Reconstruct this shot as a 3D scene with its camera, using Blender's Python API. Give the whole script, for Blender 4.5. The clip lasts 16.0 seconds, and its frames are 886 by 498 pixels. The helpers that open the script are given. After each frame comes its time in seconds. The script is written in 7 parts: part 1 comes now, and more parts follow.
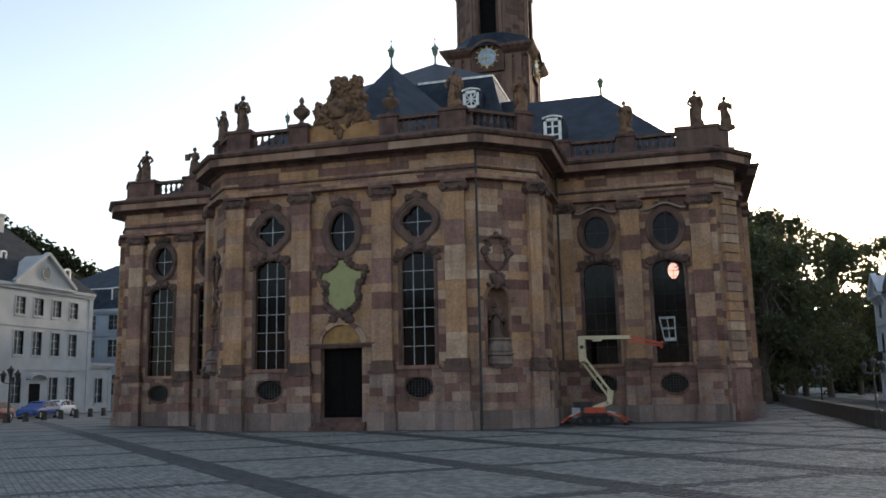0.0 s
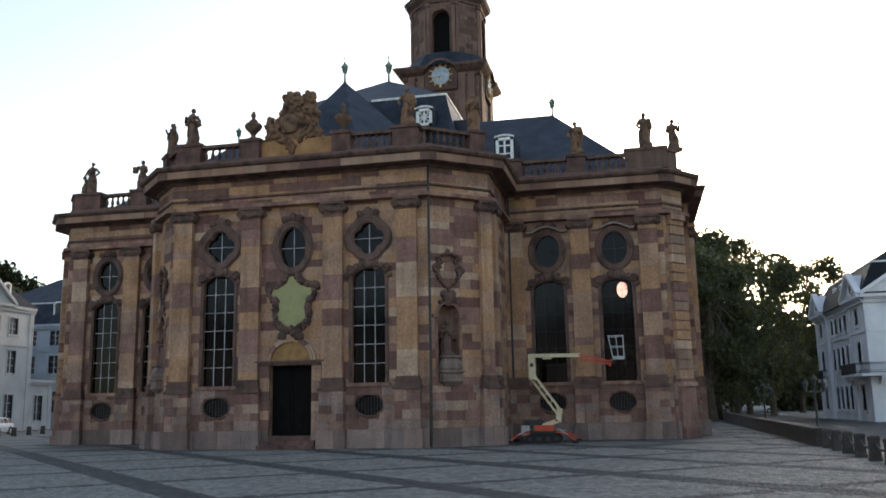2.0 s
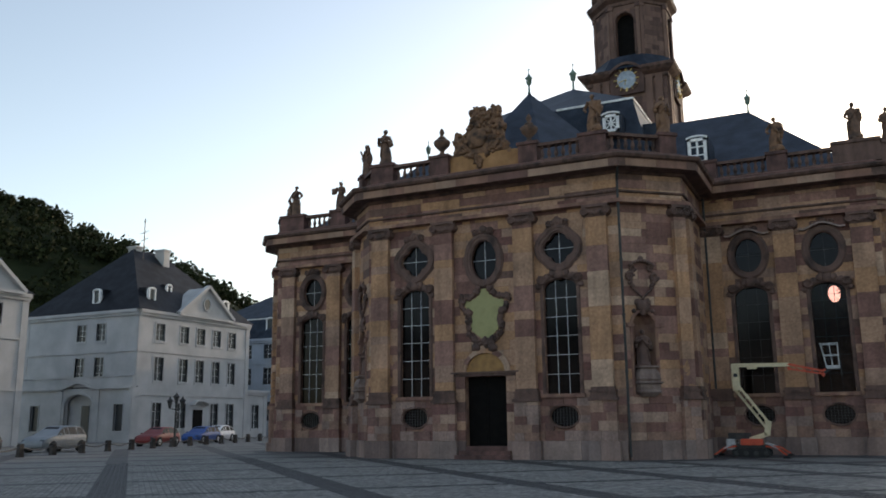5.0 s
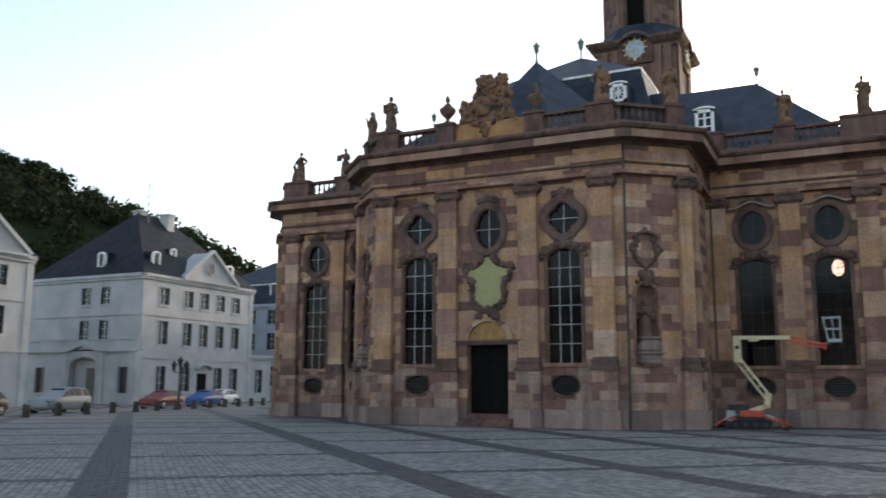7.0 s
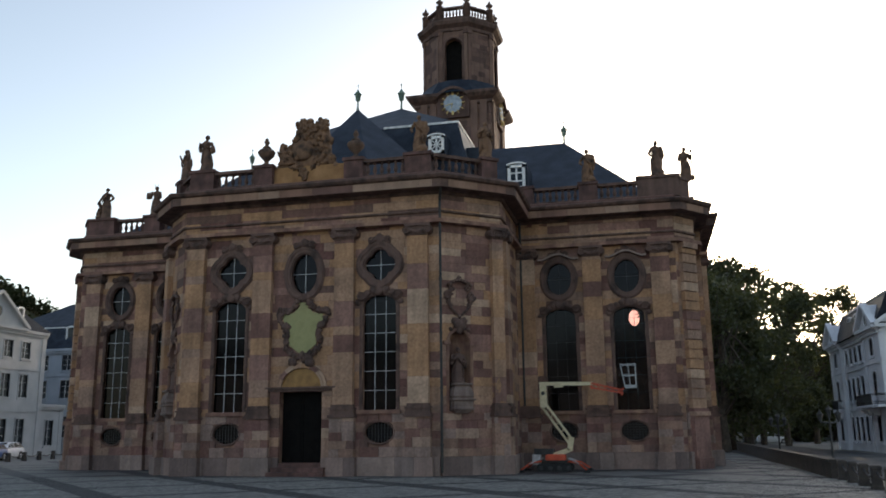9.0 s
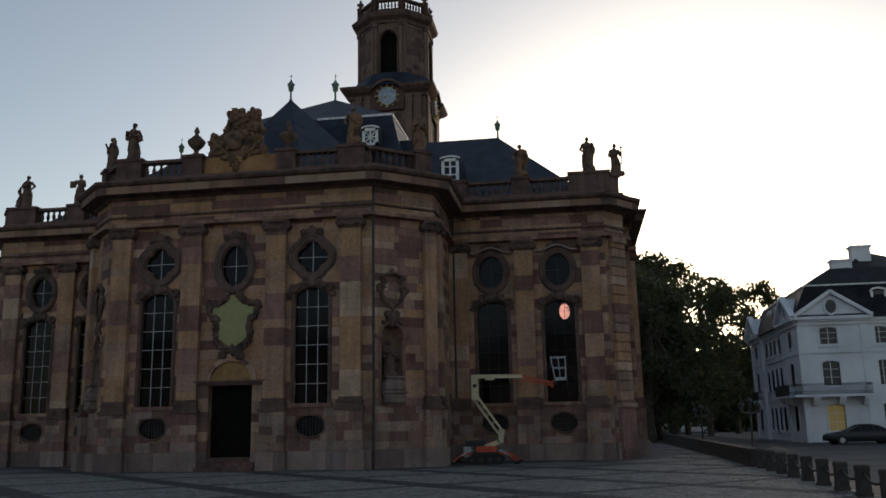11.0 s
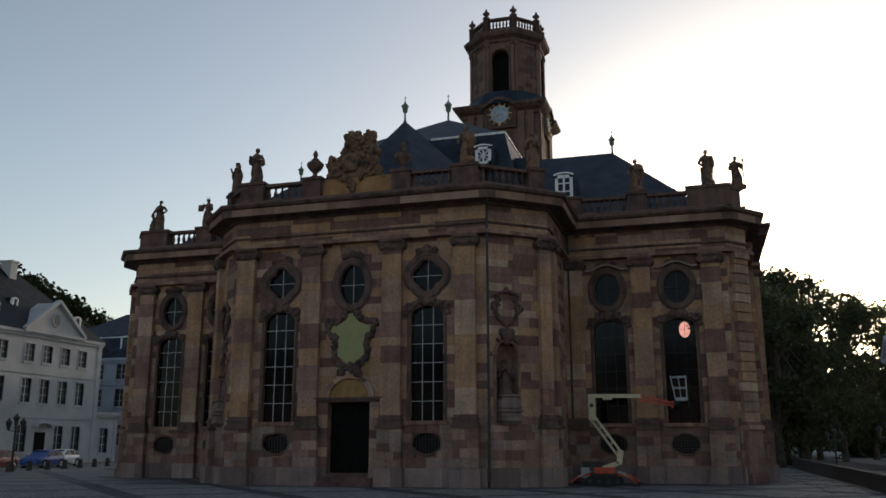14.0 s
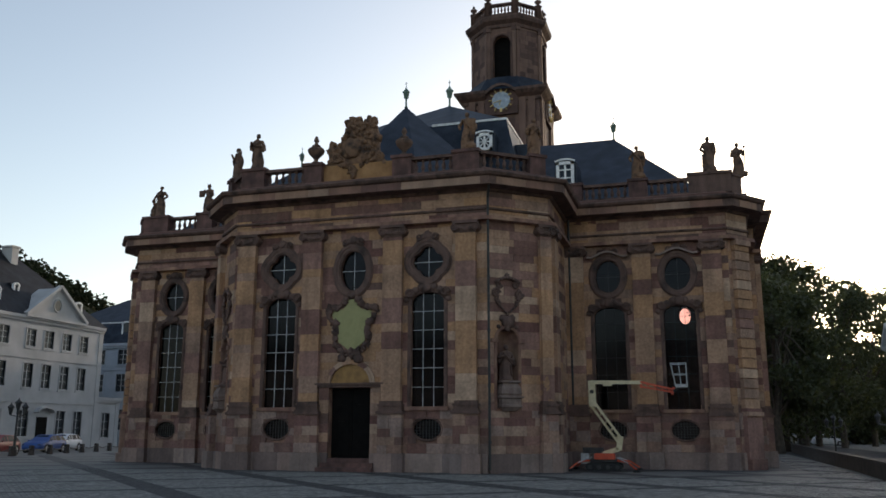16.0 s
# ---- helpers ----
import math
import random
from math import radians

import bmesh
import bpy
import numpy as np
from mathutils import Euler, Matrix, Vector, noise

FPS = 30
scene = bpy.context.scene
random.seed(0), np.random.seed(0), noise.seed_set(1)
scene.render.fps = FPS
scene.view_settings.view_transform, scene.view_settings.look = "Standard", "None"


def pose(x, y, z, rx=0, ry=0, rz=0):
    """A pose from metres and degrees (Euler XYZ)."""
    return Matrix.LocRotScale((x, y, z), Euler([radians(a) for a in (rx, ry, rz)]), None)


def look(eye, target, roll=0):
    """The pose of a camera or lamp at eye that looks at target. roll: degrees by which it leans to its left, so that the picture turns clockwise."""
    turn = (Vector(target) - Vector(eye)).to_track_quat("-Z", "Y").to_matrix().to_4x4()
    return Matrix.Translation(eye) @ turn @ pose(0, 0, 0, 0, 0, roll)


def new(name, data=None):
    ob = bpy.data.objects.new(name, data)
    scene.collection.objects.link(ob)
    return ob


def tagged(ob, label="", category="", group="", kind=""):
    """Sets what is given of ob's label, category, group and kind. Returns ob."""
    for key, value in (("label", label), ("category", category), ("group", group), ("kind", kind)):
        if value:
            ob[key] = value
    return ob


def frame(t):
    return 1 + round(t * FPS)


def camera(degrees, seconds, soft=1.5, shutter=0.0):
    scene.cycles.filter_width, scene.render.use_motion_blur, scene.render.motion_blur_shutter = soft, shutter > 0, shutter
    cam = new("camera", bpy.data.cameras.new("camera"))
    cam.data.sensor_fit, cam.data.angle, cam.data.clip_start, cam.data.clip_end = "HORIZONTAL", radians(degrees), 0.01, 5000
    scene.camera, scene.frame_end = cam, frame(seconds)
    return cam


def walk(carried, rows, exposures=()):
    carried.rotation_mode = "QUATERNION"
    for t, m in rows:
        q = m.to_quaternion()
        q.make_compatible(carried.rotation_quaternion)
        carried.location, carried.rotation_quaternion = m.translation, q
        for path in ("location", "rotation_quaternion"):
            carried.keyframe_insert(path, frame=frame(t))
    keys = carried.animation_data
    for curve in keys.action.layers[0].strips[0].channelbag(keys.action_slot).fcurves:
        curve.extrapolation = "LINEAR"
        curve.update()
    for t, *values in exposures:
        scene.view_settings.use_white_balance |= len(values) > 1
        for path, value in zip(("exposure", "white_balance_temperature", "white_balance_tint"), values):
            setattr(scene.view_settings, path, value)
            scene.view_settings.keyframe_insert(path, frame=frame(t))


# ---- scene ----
# ---------- camera: a person turning on one spot ----------
EYE = (14.63, -35.2, 1.65)
cam = camera(54.5, 16.0, soft=1.6, shutter=0.5)
TURNS = [  # seconds, pitch, roll, yaw
    (0.0, 9.31, 1.10, 15.99),
    (0.5, 8.86, 1.30, 14.93),
    (1.0, 8.57, 0.93, 13.88),
    (1.5, 8.91, 0.86, 12.99),
    (2.0, 10.40, 1.05, 12.71),
    (2.5, 11.79, 1.14, 13.46),
    (3.0, 13.70, 1.15, 15.20),
    (3.5, 14.68, 1.15, 16.60),
    (4.0, 14.41, 1.24, 18.53),
    (4.5, 12.71, 1.38, 22.59),
    (4.7, 12.08, 1.21, 24.62),
    (6.8, 9.17, -0.23, 26.76),
    (7.0, 9.18, -0.25, 25.58),
    (7.5, 9.21, -0.24, 21.55),
    (8.0, 9.25, 0.18, 17.72),
    (8.5, 10.38, 0.19, 15.05),
    (9.0, 12.20, 0.60, 13.40),
    (9.5, 12.74, 0.64, 11.94),
    (10.0, 12.54, 0.88, 9.64),
    (10.2, 12.40, 1.00, 8.89),
    (12.3, 10.39, 1.09, 10.27),
    (12.5, 10.24, 0.99, 11.33),
    (13.0, 10.32, 0.71, 13.83),
    (13.5, 11.77, 0.31, 15.72),
    (14.0, 12.94, 0.01, 16.48),
    (14.5, 12.98, -0.06, 16.51),
    (15.0, 12.71, -0.24, 16.56),
    (15.5, 12.37, -0.16, 16.52),
    (16.0, 12.03, -0.13, 16.51),
]
EXPOSURES = [(t, e, 6450, 12) for t, e in ((0.0, 1.2), (1.0, 1.36), (2.0, 1.4), (3.5, 1.08), (4.5, 1.02), (7.0, 1.6), (8.0, 1.5), (9.0, 1.0), (10.0, 0.42), (12.5, -0.1), (13.0, -0.05), (14.0, 0.18), (14.5, 0.22), (15.0, 0.3), (16.0, 0.75))]
walk(cam, [(t, pose(*EYE, 90 + p, r, y)) for t, p, r, y in TURNS], EXPOSURES)

# ---------- sky and low sun behind the trees ----------
SUN_AZ, SUN_EL = radians(8), radians(9)
world = bpy.data.worlds.new("evening_sky")
scene.world = world
world.use_nodes = True
wn = world.node_tree.nodes
sky = wn.new("ShaderNodeTexSky")
sky.sky_type, sky.sun_disc, sky.sun_elevation, sky.sun_rotation = "NISHITA", False, SUN_EL, SUN_AZ
sky.air_density, sky.dust_density, sky.ozone_density = 1.0, 1.1, 1.0
haze = wn.new("ShaderNodeHueSaturation")
haze.inputs["Saturation"].default_value = 0.77
world.node_tree.links.new(sky.outputs[0], haze.inputs["Color"])
world.node_tree.links.new(haze.outputs[0], wn["Background"].inputs[0])
wn["Background"].inputs[1].default_value = 0.15
sun_data = bpy.data.lights.new("sun", "SUN")
sun_data.energy, sun_data.angle, sun_data.color = 1.2, radians(0.6), (1.0, 0.78, 0.55)
sun_ob = new("sun", sun_data)
sun_way = Vector((math.sin(SUN_AZ) * math.cos(SUN_EL), math.cos(SUN_AZ) * math.cos(SUN_EL), math.sin(SUN_EL)))
sun_ob.matrix_world = look(tuple(sun_way * 300), (0, 0, 0))


# ---------- materials ----------
def material(name, colours, rough=0.85, scale=3.0, bump=0.15, fine=40.0, pick="noise", metal=0.0, stain=0.35, spread=0.12, wander=0.012, streak=0.0):
    """colours: a palette laid out on a ramp, chosen by noise, by each object or by each loose piece."""
    m = bpy.data.materials.new(name)
    m.use_nodes = True
    n, l = m.node_tree.nodes, m.node_tree.links
    b = n["Principled BSDF"]
    b.inputs["Roughness"].default_value, b.inputs["Metallic"].default_value = rough, metal
    geo = n.new("ShaderNodeNewGeometry")
    big = n.new("ShaderNodeTexNoise")
    big.inputs["Scale"].default_value, big.inputs["Detail"].default_value = scale, 6
    small = n.new("ShaderNodeTexNoise")
    small.inputs["Scale"].default_value, small.inputs["Detail"].default_value = fine, 4
    l.new(geo.outputs["Position"], big.inputs["Vector"])
    l.new(geo.outputs["Position"], small.inputs["Vector"])
    ramp = n.new("ShaderNodeValToRGB")
    cr = ramp.color_ramp
    while len(cr.elements) < len(colours):
        cr.elements.new(0.5)
    for i, c in enumerate(colours):
        cr.elements[i].color = (*c, 1)
    if pick == "noise":
        for i in range(len(colours)):
            cr.elements[i].position = 0.3 + 0.4 * i / max(1, len(colours) - 1)
        l.new(big.outputs["Fac"], ramp.inputs[0])
    else:
        for i in range(len(colours)):
            cr.elements[i].position = i / len(colours)
        cr.interpolation = "CONSTANT"
        drift = n.new("ShaderNodeTexNoise")
        drift.inputs["Scale"].default_value, drift.inputs["Detail"].default_value = 2.6, 5
        l.new(geo.outputs["Position"], drift.inputs["Vector"])
        add = n.new("ShaderNodeMath")
        add.operation, add.inputs[1].default_value, add.inputs[2].default_value = "MULTIPLY_ADD", wander, 0.0
        l.new(drift.outputs["Fac"], add.inputs[0])
        shift = n.new("ShaderNodeMath")
        shift.operation, shift.inputs[1].default_value = "SUBTRACT", wander * 0.5
        l.new(add.outputs[0], shift.inputs[0])
        if pick == "object":
            info = n.new("ShaderNodeObjectInfo")
            l.new(info.outputs["Random"], add.inputs[2])
        else:
            l.new(geo.outputs["Random Per Island"], add.inputs[2])
        l.new(shift.outputs[0], ramp.inputs[0])
    # stains (broad) and grain (fine) multiply the colour
    grade = n.new("ShaderNodeMapRange")
    grade.inputs["From Min"].default_value, grade.inputs["From Max"].default_value = 0.25, 0.75
    grade.inputs["To Min"].default_value, grade.inputs["To Max"].default_value = 1 - stain, 1 + stain * 0.5
    l.new(big.outputs["Fac"], grade.inputs["Value"])
    grain = n.new("ShaderNodeMapRange")
    grain.inputs["From Min"].default_value, grain.inputs["From Max"].default_value = 0.3, 0.7
    grain.inputs["To Min"].default_value, grain.inputs["To Max"].default_value = 1 - spread, 1 + spread
    l.new(small.outputs["Fac"], grain.inputs["Value"])
    mul = n.new("ShaderNodeMath")
    mul.operation = "MULTIPLY"
    l.new(grade.outputs[0], mul.inputs[0])
    l.new(grain.outputs[0], mul.inputs[1])
    if streak:
        squash = n.new("ShaderNodeVectorMath")
        squash.operation, squash.inputs[1].default_value = "MULTIPLY", (3.2, 3.2, 0.35)
        l.new(geo.outputs["Position"], squash.inputs[0])
        run = n.new("ShaderNodeTexNoise")
        run.inputs["Scale"].default_value, run.inputs["Detail"].default_value = 1.0, 5
        l.new(squash.outputs[0], run.inputs["Vector"])
        wet = n.new("ShaderNodeMapRange")
        wet.inputs["From Min"].default_value, wet.inputs["From Max"].default_value = 0.35, 0.65
        wet.inputs["To Min"].default_value, wet.inputs["To Max"].default_value = 1 - streak, 1 + streak * 0.4
        l.new(run.outputs["Fac"], wet.inputs["Value"])
        both = n.new("ShaderNodeMath")
        both.operation = "MULTIPLY"
        l.new(mul.outputs[0], both.inputs[0])
        l.new(wet.outputs[0], both.inputs[1])
        mul = both
    mix = n.new("ShaderNodeVectorMath")
    mix.operation = "SCALE"
    l.new(ramp.outputs[0], mix.inputs[0])
    l.new(mul.outputs[0], mix.inputs["Scale"])
    l.new(mix.outputs[0], b.inputs["Base Color"])
    if bump:
        bp = n.new("ShaderNodeBump")
        bp.inputs["Strength"].default_value, bp.inputs["Distance"].default_value = bump, 0.03
        l.new(small.outputs["Fac"], bp.inputs["Height"])
        l.new(bp.outputs[0], b.inputs["Normal"])
    return m


def glass(name, tint, rough=0.03):
    m = bpy.data.materials.new(name)
    m.use_nodes = True
    n, l = m.node_tree.nodes, m.node_tree.links
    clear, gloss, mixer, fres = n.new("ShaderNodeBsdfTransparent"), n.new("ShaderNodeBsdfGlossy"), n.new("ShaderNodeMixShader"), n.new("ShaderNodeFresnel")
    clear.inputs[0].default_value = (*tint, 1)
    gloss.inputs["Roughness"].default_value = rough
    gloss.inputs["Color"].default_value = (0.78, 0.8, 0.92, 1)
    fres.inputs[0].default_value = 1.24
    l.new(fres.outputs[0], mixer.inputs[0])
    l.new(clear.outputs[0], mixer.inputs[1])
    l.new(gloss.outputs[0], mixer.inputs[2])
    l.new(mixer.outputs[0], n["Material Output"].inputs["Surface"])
    return m


TAN, OCHRE, PALE = (0.398, 0.24, 0.155), (0.4, 0.225, 0.122), (0.486, 0.328, 0.228)
ROSE, DUN = (0.270, 0.148, 0.117), (0.321, 0.200, 0.144)
PINK, RED, BROWN, GREY = (0.194, 0.099, 0.078), (0.158, 0.073, 0.059), (0.145, 0.083, 0.065), (0.291, 0.201, 0.168)
WALL_PALETTE = [TAN, PINK, OCHRE, DUN, TAN, BROWN, PALE, TAN, ROSE, OCHRE, RED, TAN, DUN, PINK, OCHRE, ROSE]
SHAFT_PALETTE = [TAN, OCHRE, DUN, PALE, TAN, OCHRE, PINK, TAN, OCHRE, ROSE]
LOW_PALETTE = [(0.275, 0.163, 0.119), PINK, GREY, (0.367, 0.245, 0.182), ROSE, (0.168, 0.095, 0.078), PINK, (0.275, 0.163, 0.119), DUN, GREY, (0.219, 0.118, 0.098), (0.184, 0.089, 0.076)]
STONE_OBJ = material("sandstone_block", WALL_PALETTE, pick="object", scale=0.9, fine=9, spread=0.2, stain=0.38, streak=0.2, wander=0.003)
STONE_SHAFT = material("pilaster_sandstone", SHAFT_PALETTE, pick="object", scale=0.9, fine=9, spread=0.2, stain=0.38, streak=0.2, wander=0.003)
STONE_LOW_OBJ = material("sandstone_patchwork_block", LOW_PALETTE, pick="object", scale=0.9, fine=9, spread=0.2, stain=0.38, streak=0.2, wander=0.003)
STONE_PLINTH_OBJ = material("pale_plinth_block", [(0.255, 0.190, 0.167), (0.296, 0.218, 0.187), (0.214, 0.162, 0.146), (0.265, 0.185, 0.157), (0.168, 0.119, 0.106)], pick="object", scale=0.7, fine=9, streak=0.16)
STONE_ISL = material("sandstone_courses", WALL_PALETTE, pick="island", scale=0.9, fine=9, spread=0.2, stain=0.38, streak=0.2, wander=0.003)
STONE_LOW = material("sandstone_patchwork", LOW_PALETTE, pick="island", scale=0.9, fine=9, spread=0.2, stain=0.38, streak=0.2, wander=0.003)
STONE_PLINTH = material("pale_plinth_stone", [(0.255, 0.190, 0.167), (0.296, 0.218, 0.187), (0.214, 0.162, 0.146), (0.265, 0.185, 0.157), (0.168, 0.119, 0.106)], pick="island", scale=0.7, fine=9, streak=0.16)
STONE_CORE = material("sandstone_mortar", [TAN, PINK, TAN], scale=0.8, fine=25, streak=0.25)
STONE_TRIM = material("weathered_sandstone_trim", [(0.063, 0.039, 0.033), (0.148, 0.087, 0.069), (0.092, 0.055, 0.045)], scale=1.4, fine=18, bump=0.3, streak=0.25)
STONE_CORNICE = material("sooty_cornice_stone", [(0.076, 0.048, 0.040), (0.143, 0.076, 0.063), (0.255, 0.162, 0.116), (0.112, 0.063, 0.051), (0.163, 0.081, 0.066)], pick="island", scale=0.9, fine=18, bump=0.25, streak=0.16)
STONE_FASCIA = material("cornice_fascia_stone", [(0.204, 0.109, 0.086), (0.296, 0.176, 0.121), (0.153, 0.081, 0.066), (0.337, 0.218, 0.157), (0.245, 0.133, 0.096)], pick="island", scale=0.9, fine=18, bump=0.25, streak=0.16)
STONE_PINK = material("red_sandstone", [(0.087, 0.046, 0.040), (0.153, 0.079, 0.067)], scale=1.6, fine=22, bump=0.25, streak=0.25)
STONE_GOLD = material("golden_sandstone", [(0.056, 0.034, 0.026), (0.224, 0.123, 0.069), (0.107, 0.061, 0.038)], scale=2.2, fine=20, bump=0.35, streak=0.25)
STONE_STATUE = material("statue_stone", [(0.076, 0.048, 0.038), (0.173, 0.100, 0.066), (0.051, 0.034, 0.028)], scale=2.0, fine=16, bump=0.35, streak=0.25)
STONE_TOWER = material("tower_stone", [(0.122, 0.070, 0.057), (0.168, 0.098, 0.075), (0.102, 0.057, 0.047), (0.204, 0.123, 0.093)], pick="island", scale=0.7, fine=14, streak=0.16)
PEDESTAL = material("pale_pedestal_stone", [(0.173, 0.119, 0.101), (0.240, 0.176, 0.151), (0.143, 0.095, 0.081)], scale=1.6, fine=20, bump=0.2, streak=0.2)
SLATE = material("slate", [(0.02, 0.027, 0.042), (0.034, 0.043, 0.062)], rough=0.5, scale=1.2, fine=9, bump=0.25, stain=0.3)
SLATE_DARK = material("dark_house_slate", [(0.011, 0.012, 0.016), (0.02, 0.022, 0.028)], rough=0.6, scale=1.2, fine=9, bump=0.25, stain=0.3)
LEAD = material("white_flashing", [(0.62, 0.62, 0.62), (0.74, 0.74, 0.74)], rough=0.6, scale=4, bump=0.05)
WHITE_PAINT = material("white_painted_wood", [(0.72, 0.72, 0.72), (0.82, 0.82, 0.81)], rough=0.55, scale=5, bump=0.05, stain=0.15)
MULLION = material("pale_glazing_bar", [(0.45, 0.45, 0.46), (0.56, 0.56, 0.57)], rough=0.6, scale=5, bump=0.05, stain=0.15)
DARK_METAL = material("dark_iron", [(0.018, 0.018, 0.02), (0.035, 0.033, 0.033)], rough=0.55, scale=6, bump=0.1)
DARK_WOOD = material("black_brown_wood", [(0.0035, 0.003, 0.003), (0.006, 0.005, 0.0045)], rough=0.85, scale=3, fine=14)
GREEN_PLATE = material("verdigris_panel", [(0.28, 0.268, 0.112), (0.325, 0.308, 0.136), (0.24, 0.235, 0.1)], rough=0.7, scale=1.6, bump=0.08, stain=0.2)
GOLD_PLATE = material("gold_painted_panel", [(0.25, 0.125, 0.03), (0.33, 0.175, 0.045)], rough=0.55, scale=2.5, bump=0.1)
GOLD = material("gilding", [(0.75, 0.55, 0.2), (0.6, 0.42, 0.14)], rough=0.4, scale=6, bump=0.05, metal=0.3)
CLOCK_BLUE = material("clock_blue", [(0.30, 0.36, 0.44), (0.36, 0.42, 0.50)], rough=0.5, scale=3, bump=0.02)
COPPER = material("green_copper", [(0.14, 0.21, 0.18), (0.22, 0.31, 0.26)], rough=0.6, scale=5, bump=0.1)
# white plaster darkened in its colour for the shade on the left-hand houses
PLASTER = material("shaded_white_plaster", [(0.41, 0.408, 0.412), (0.475, 0.472, 0.472)], rough=0.9, scale=0.5, fine=12, bump=0.08, stain=0.12, spread=0.04)
PLASTER_BLUE = material("blue_grey_plaster", [(0.38, 0.42, 0.47), (0.45, 0.48, 0.53)], rough=0.9, scale=0.5, fine=12, bump=0.08, stain=0.12, spread=0.04)
PANEL_GOLD = material("ochre_panel_stone", [(0.28, 0.142, 0.055), (0.34, 0.185, 0.08)], scale=1.5, fine=20)
# brighter copy of the white plaster: the corner palace's sky light is in the colour
PLASTER_LIT = material("lit_white_plaster", [(0.68, 0.69, 0.73), (0.75, 0.76, 0.79)], rough=0.9, scale=0.5, fine=12, bump=0.08, stain=0.12, spread=0.04)
INNER = material("church_inner_plaster", [(0.25, 0.2, 0.2), (0.3, 0.24, 0.24)], rough=0.9, scale=0.6, bump=0.05)
# tint nearly black: the dark of the church inside is put into the glass
WINDOW_GLASS = glass("darkened_window_glass", (0.03, 0.03, 0.035), 0.12)
ARM_GLASS = glass("clear_leaded_glass", (0.2, 0.17, 0.18), 0.12)
ROSE_GLASS = glass("rose_tinted_glass", (0.75, 0.5, 0.55), 0.08)
HOUSE_GLASS = material("house_window_pane", [(0.02, 0.023, 0.028), (0.035, 0.039, 0.046)], rough=0.3, scale=0.6, bump=0.0)
COBBLE = material("grey_cobbles", [(0.142, 0.137, 0.128), (0.182, 0.175, 0.164), (0.12, 0.116, 0.109)], rough=0.72, scale=1.3, fine=9, bump=0.5, stain=0.3, spread=0.35)
DARK_SETTS = material("dark_paving_setts", [(0.045, 0.043, 0.045), (0.066, 0.063, 0.064)], rough=0.7, scale=1.2, fine=9, bump=0.4, spread=0.25)
ASPHALT = material("asphalt", [(0.045, 0.045, 0.047), (0.07, 0.07, 0.07)], rough=0.85, scale=0.4, fine=30, bump=0.3)
LEAF = material("leaves", [(0.03, 0.038, 0.016), (0.046, 0.055, 0.023), (0.036, 0.044, 0.018), (0.062, 0.07, 0.029)], pick="island", rough=0.6, scale=0.5, bump=0.0)
HILL_LEAF = material("hill_leaves", [(0.024, 0.03, 0.014), (0.032, 0.04, 0.018), (0.027, 0.034, 0.015)], pick="island", rough=0.8, scale=0.1, bump=0.0)
for mat in (HILL_LEAF, HOUSE_GLASS):
    mat.node_tree.nodes["Principled BSDF"].inputs["Specular IOR Level"].default_value = 0.05 if mat == HILL_LEAF else 0.4
for mat in (SLATE_DARK, DARK_WOOD, SLATE):
    mat.node_tree.nodes["Principled BSDF"].inputs["Specular IOR Level"].default_value = 0.15
for mat in (LEAF,):
    nodes, links = mat.node_tree.nodes, mat.node_tree.links
    thin, both = nodes.new("ShaderNodeBsdfTranslucent"), nodes.new("ShaderNodeMixShader")
    thin.inputs[0].default_value = (0.13, 0.14, 0.04, 1)
    both.inputs[0].default_value = 0.28
    links.new(nodes["Principled BSDF"].outputs[0], both.inputs[1])
    links.new(thin.outputs[0], both.inputs[2])
    links.new(both.outputs[0], nodes["Material Output"].inputs["Surface"])
BARK = material("bark", [(0.045, 0.035, 0.026), (0.08, 0.062, 0.045)], scale=4, fine=14, bump=0.6)
HILL_GREEN = material("wooded_hill", [(0.018, 0.024, 0.011), (0.026, 0.033, 0.015)], scale=0.15, fine=2, bump=0.4)
HILL_GREEN.node_tree.nodes["Principled BSDF"].inputs["Specular IOR Level"].default_value = 0.05
CREAM = material("cream_machine_paint", [(0.56, 0.47, 0.29), (0.63, 0.54, 0.35)], rough=0.5, scale=5, bump=0.03, stain=0.15)
ORANGE = material("orange_machine_paint", [(0.5, 0.06, 0.022), (0.58, 0.08, 0.028)], rough=0.5, scale=5, bump=0.03, stain=0.15)
RUBBER = material("black_rubber", [(0.012, 0.012, 0.012), (0.02, 0.02, 0.02)], rough=0.8, scale=6, bump=0.1)
BASKET_GREY = material("galvanised_steel", [(0.38, 0.38, 0.39), (0.48, 0.48, 0.49)], rough=0.45, scale=6, bump=0.05)


# ---------- mesh helpers ----------
def part(name, bm, mat, parent=None, label="", smooth=False):
    me = bpy.data.meshes.new(name)
    bm.normal_update()
    bm.to_mesh(me)
    bm.free()
    me.materials.append(mat)
    if smooth:
        me.polygons.foreach_set("use_smooth", [True] * len(me.polygons))
    ob = new(name, me)
    if parent:
        ob.parent = parent
    if label:
        ob["label"] = label
    return ob


def thing(name, label, category, group="", at=(0, 0, 0), kind=""):
    e = new(name)
    e.empty_display_size = 0.3
    e.location = at
    return tagged(e, label, category, group, kind)


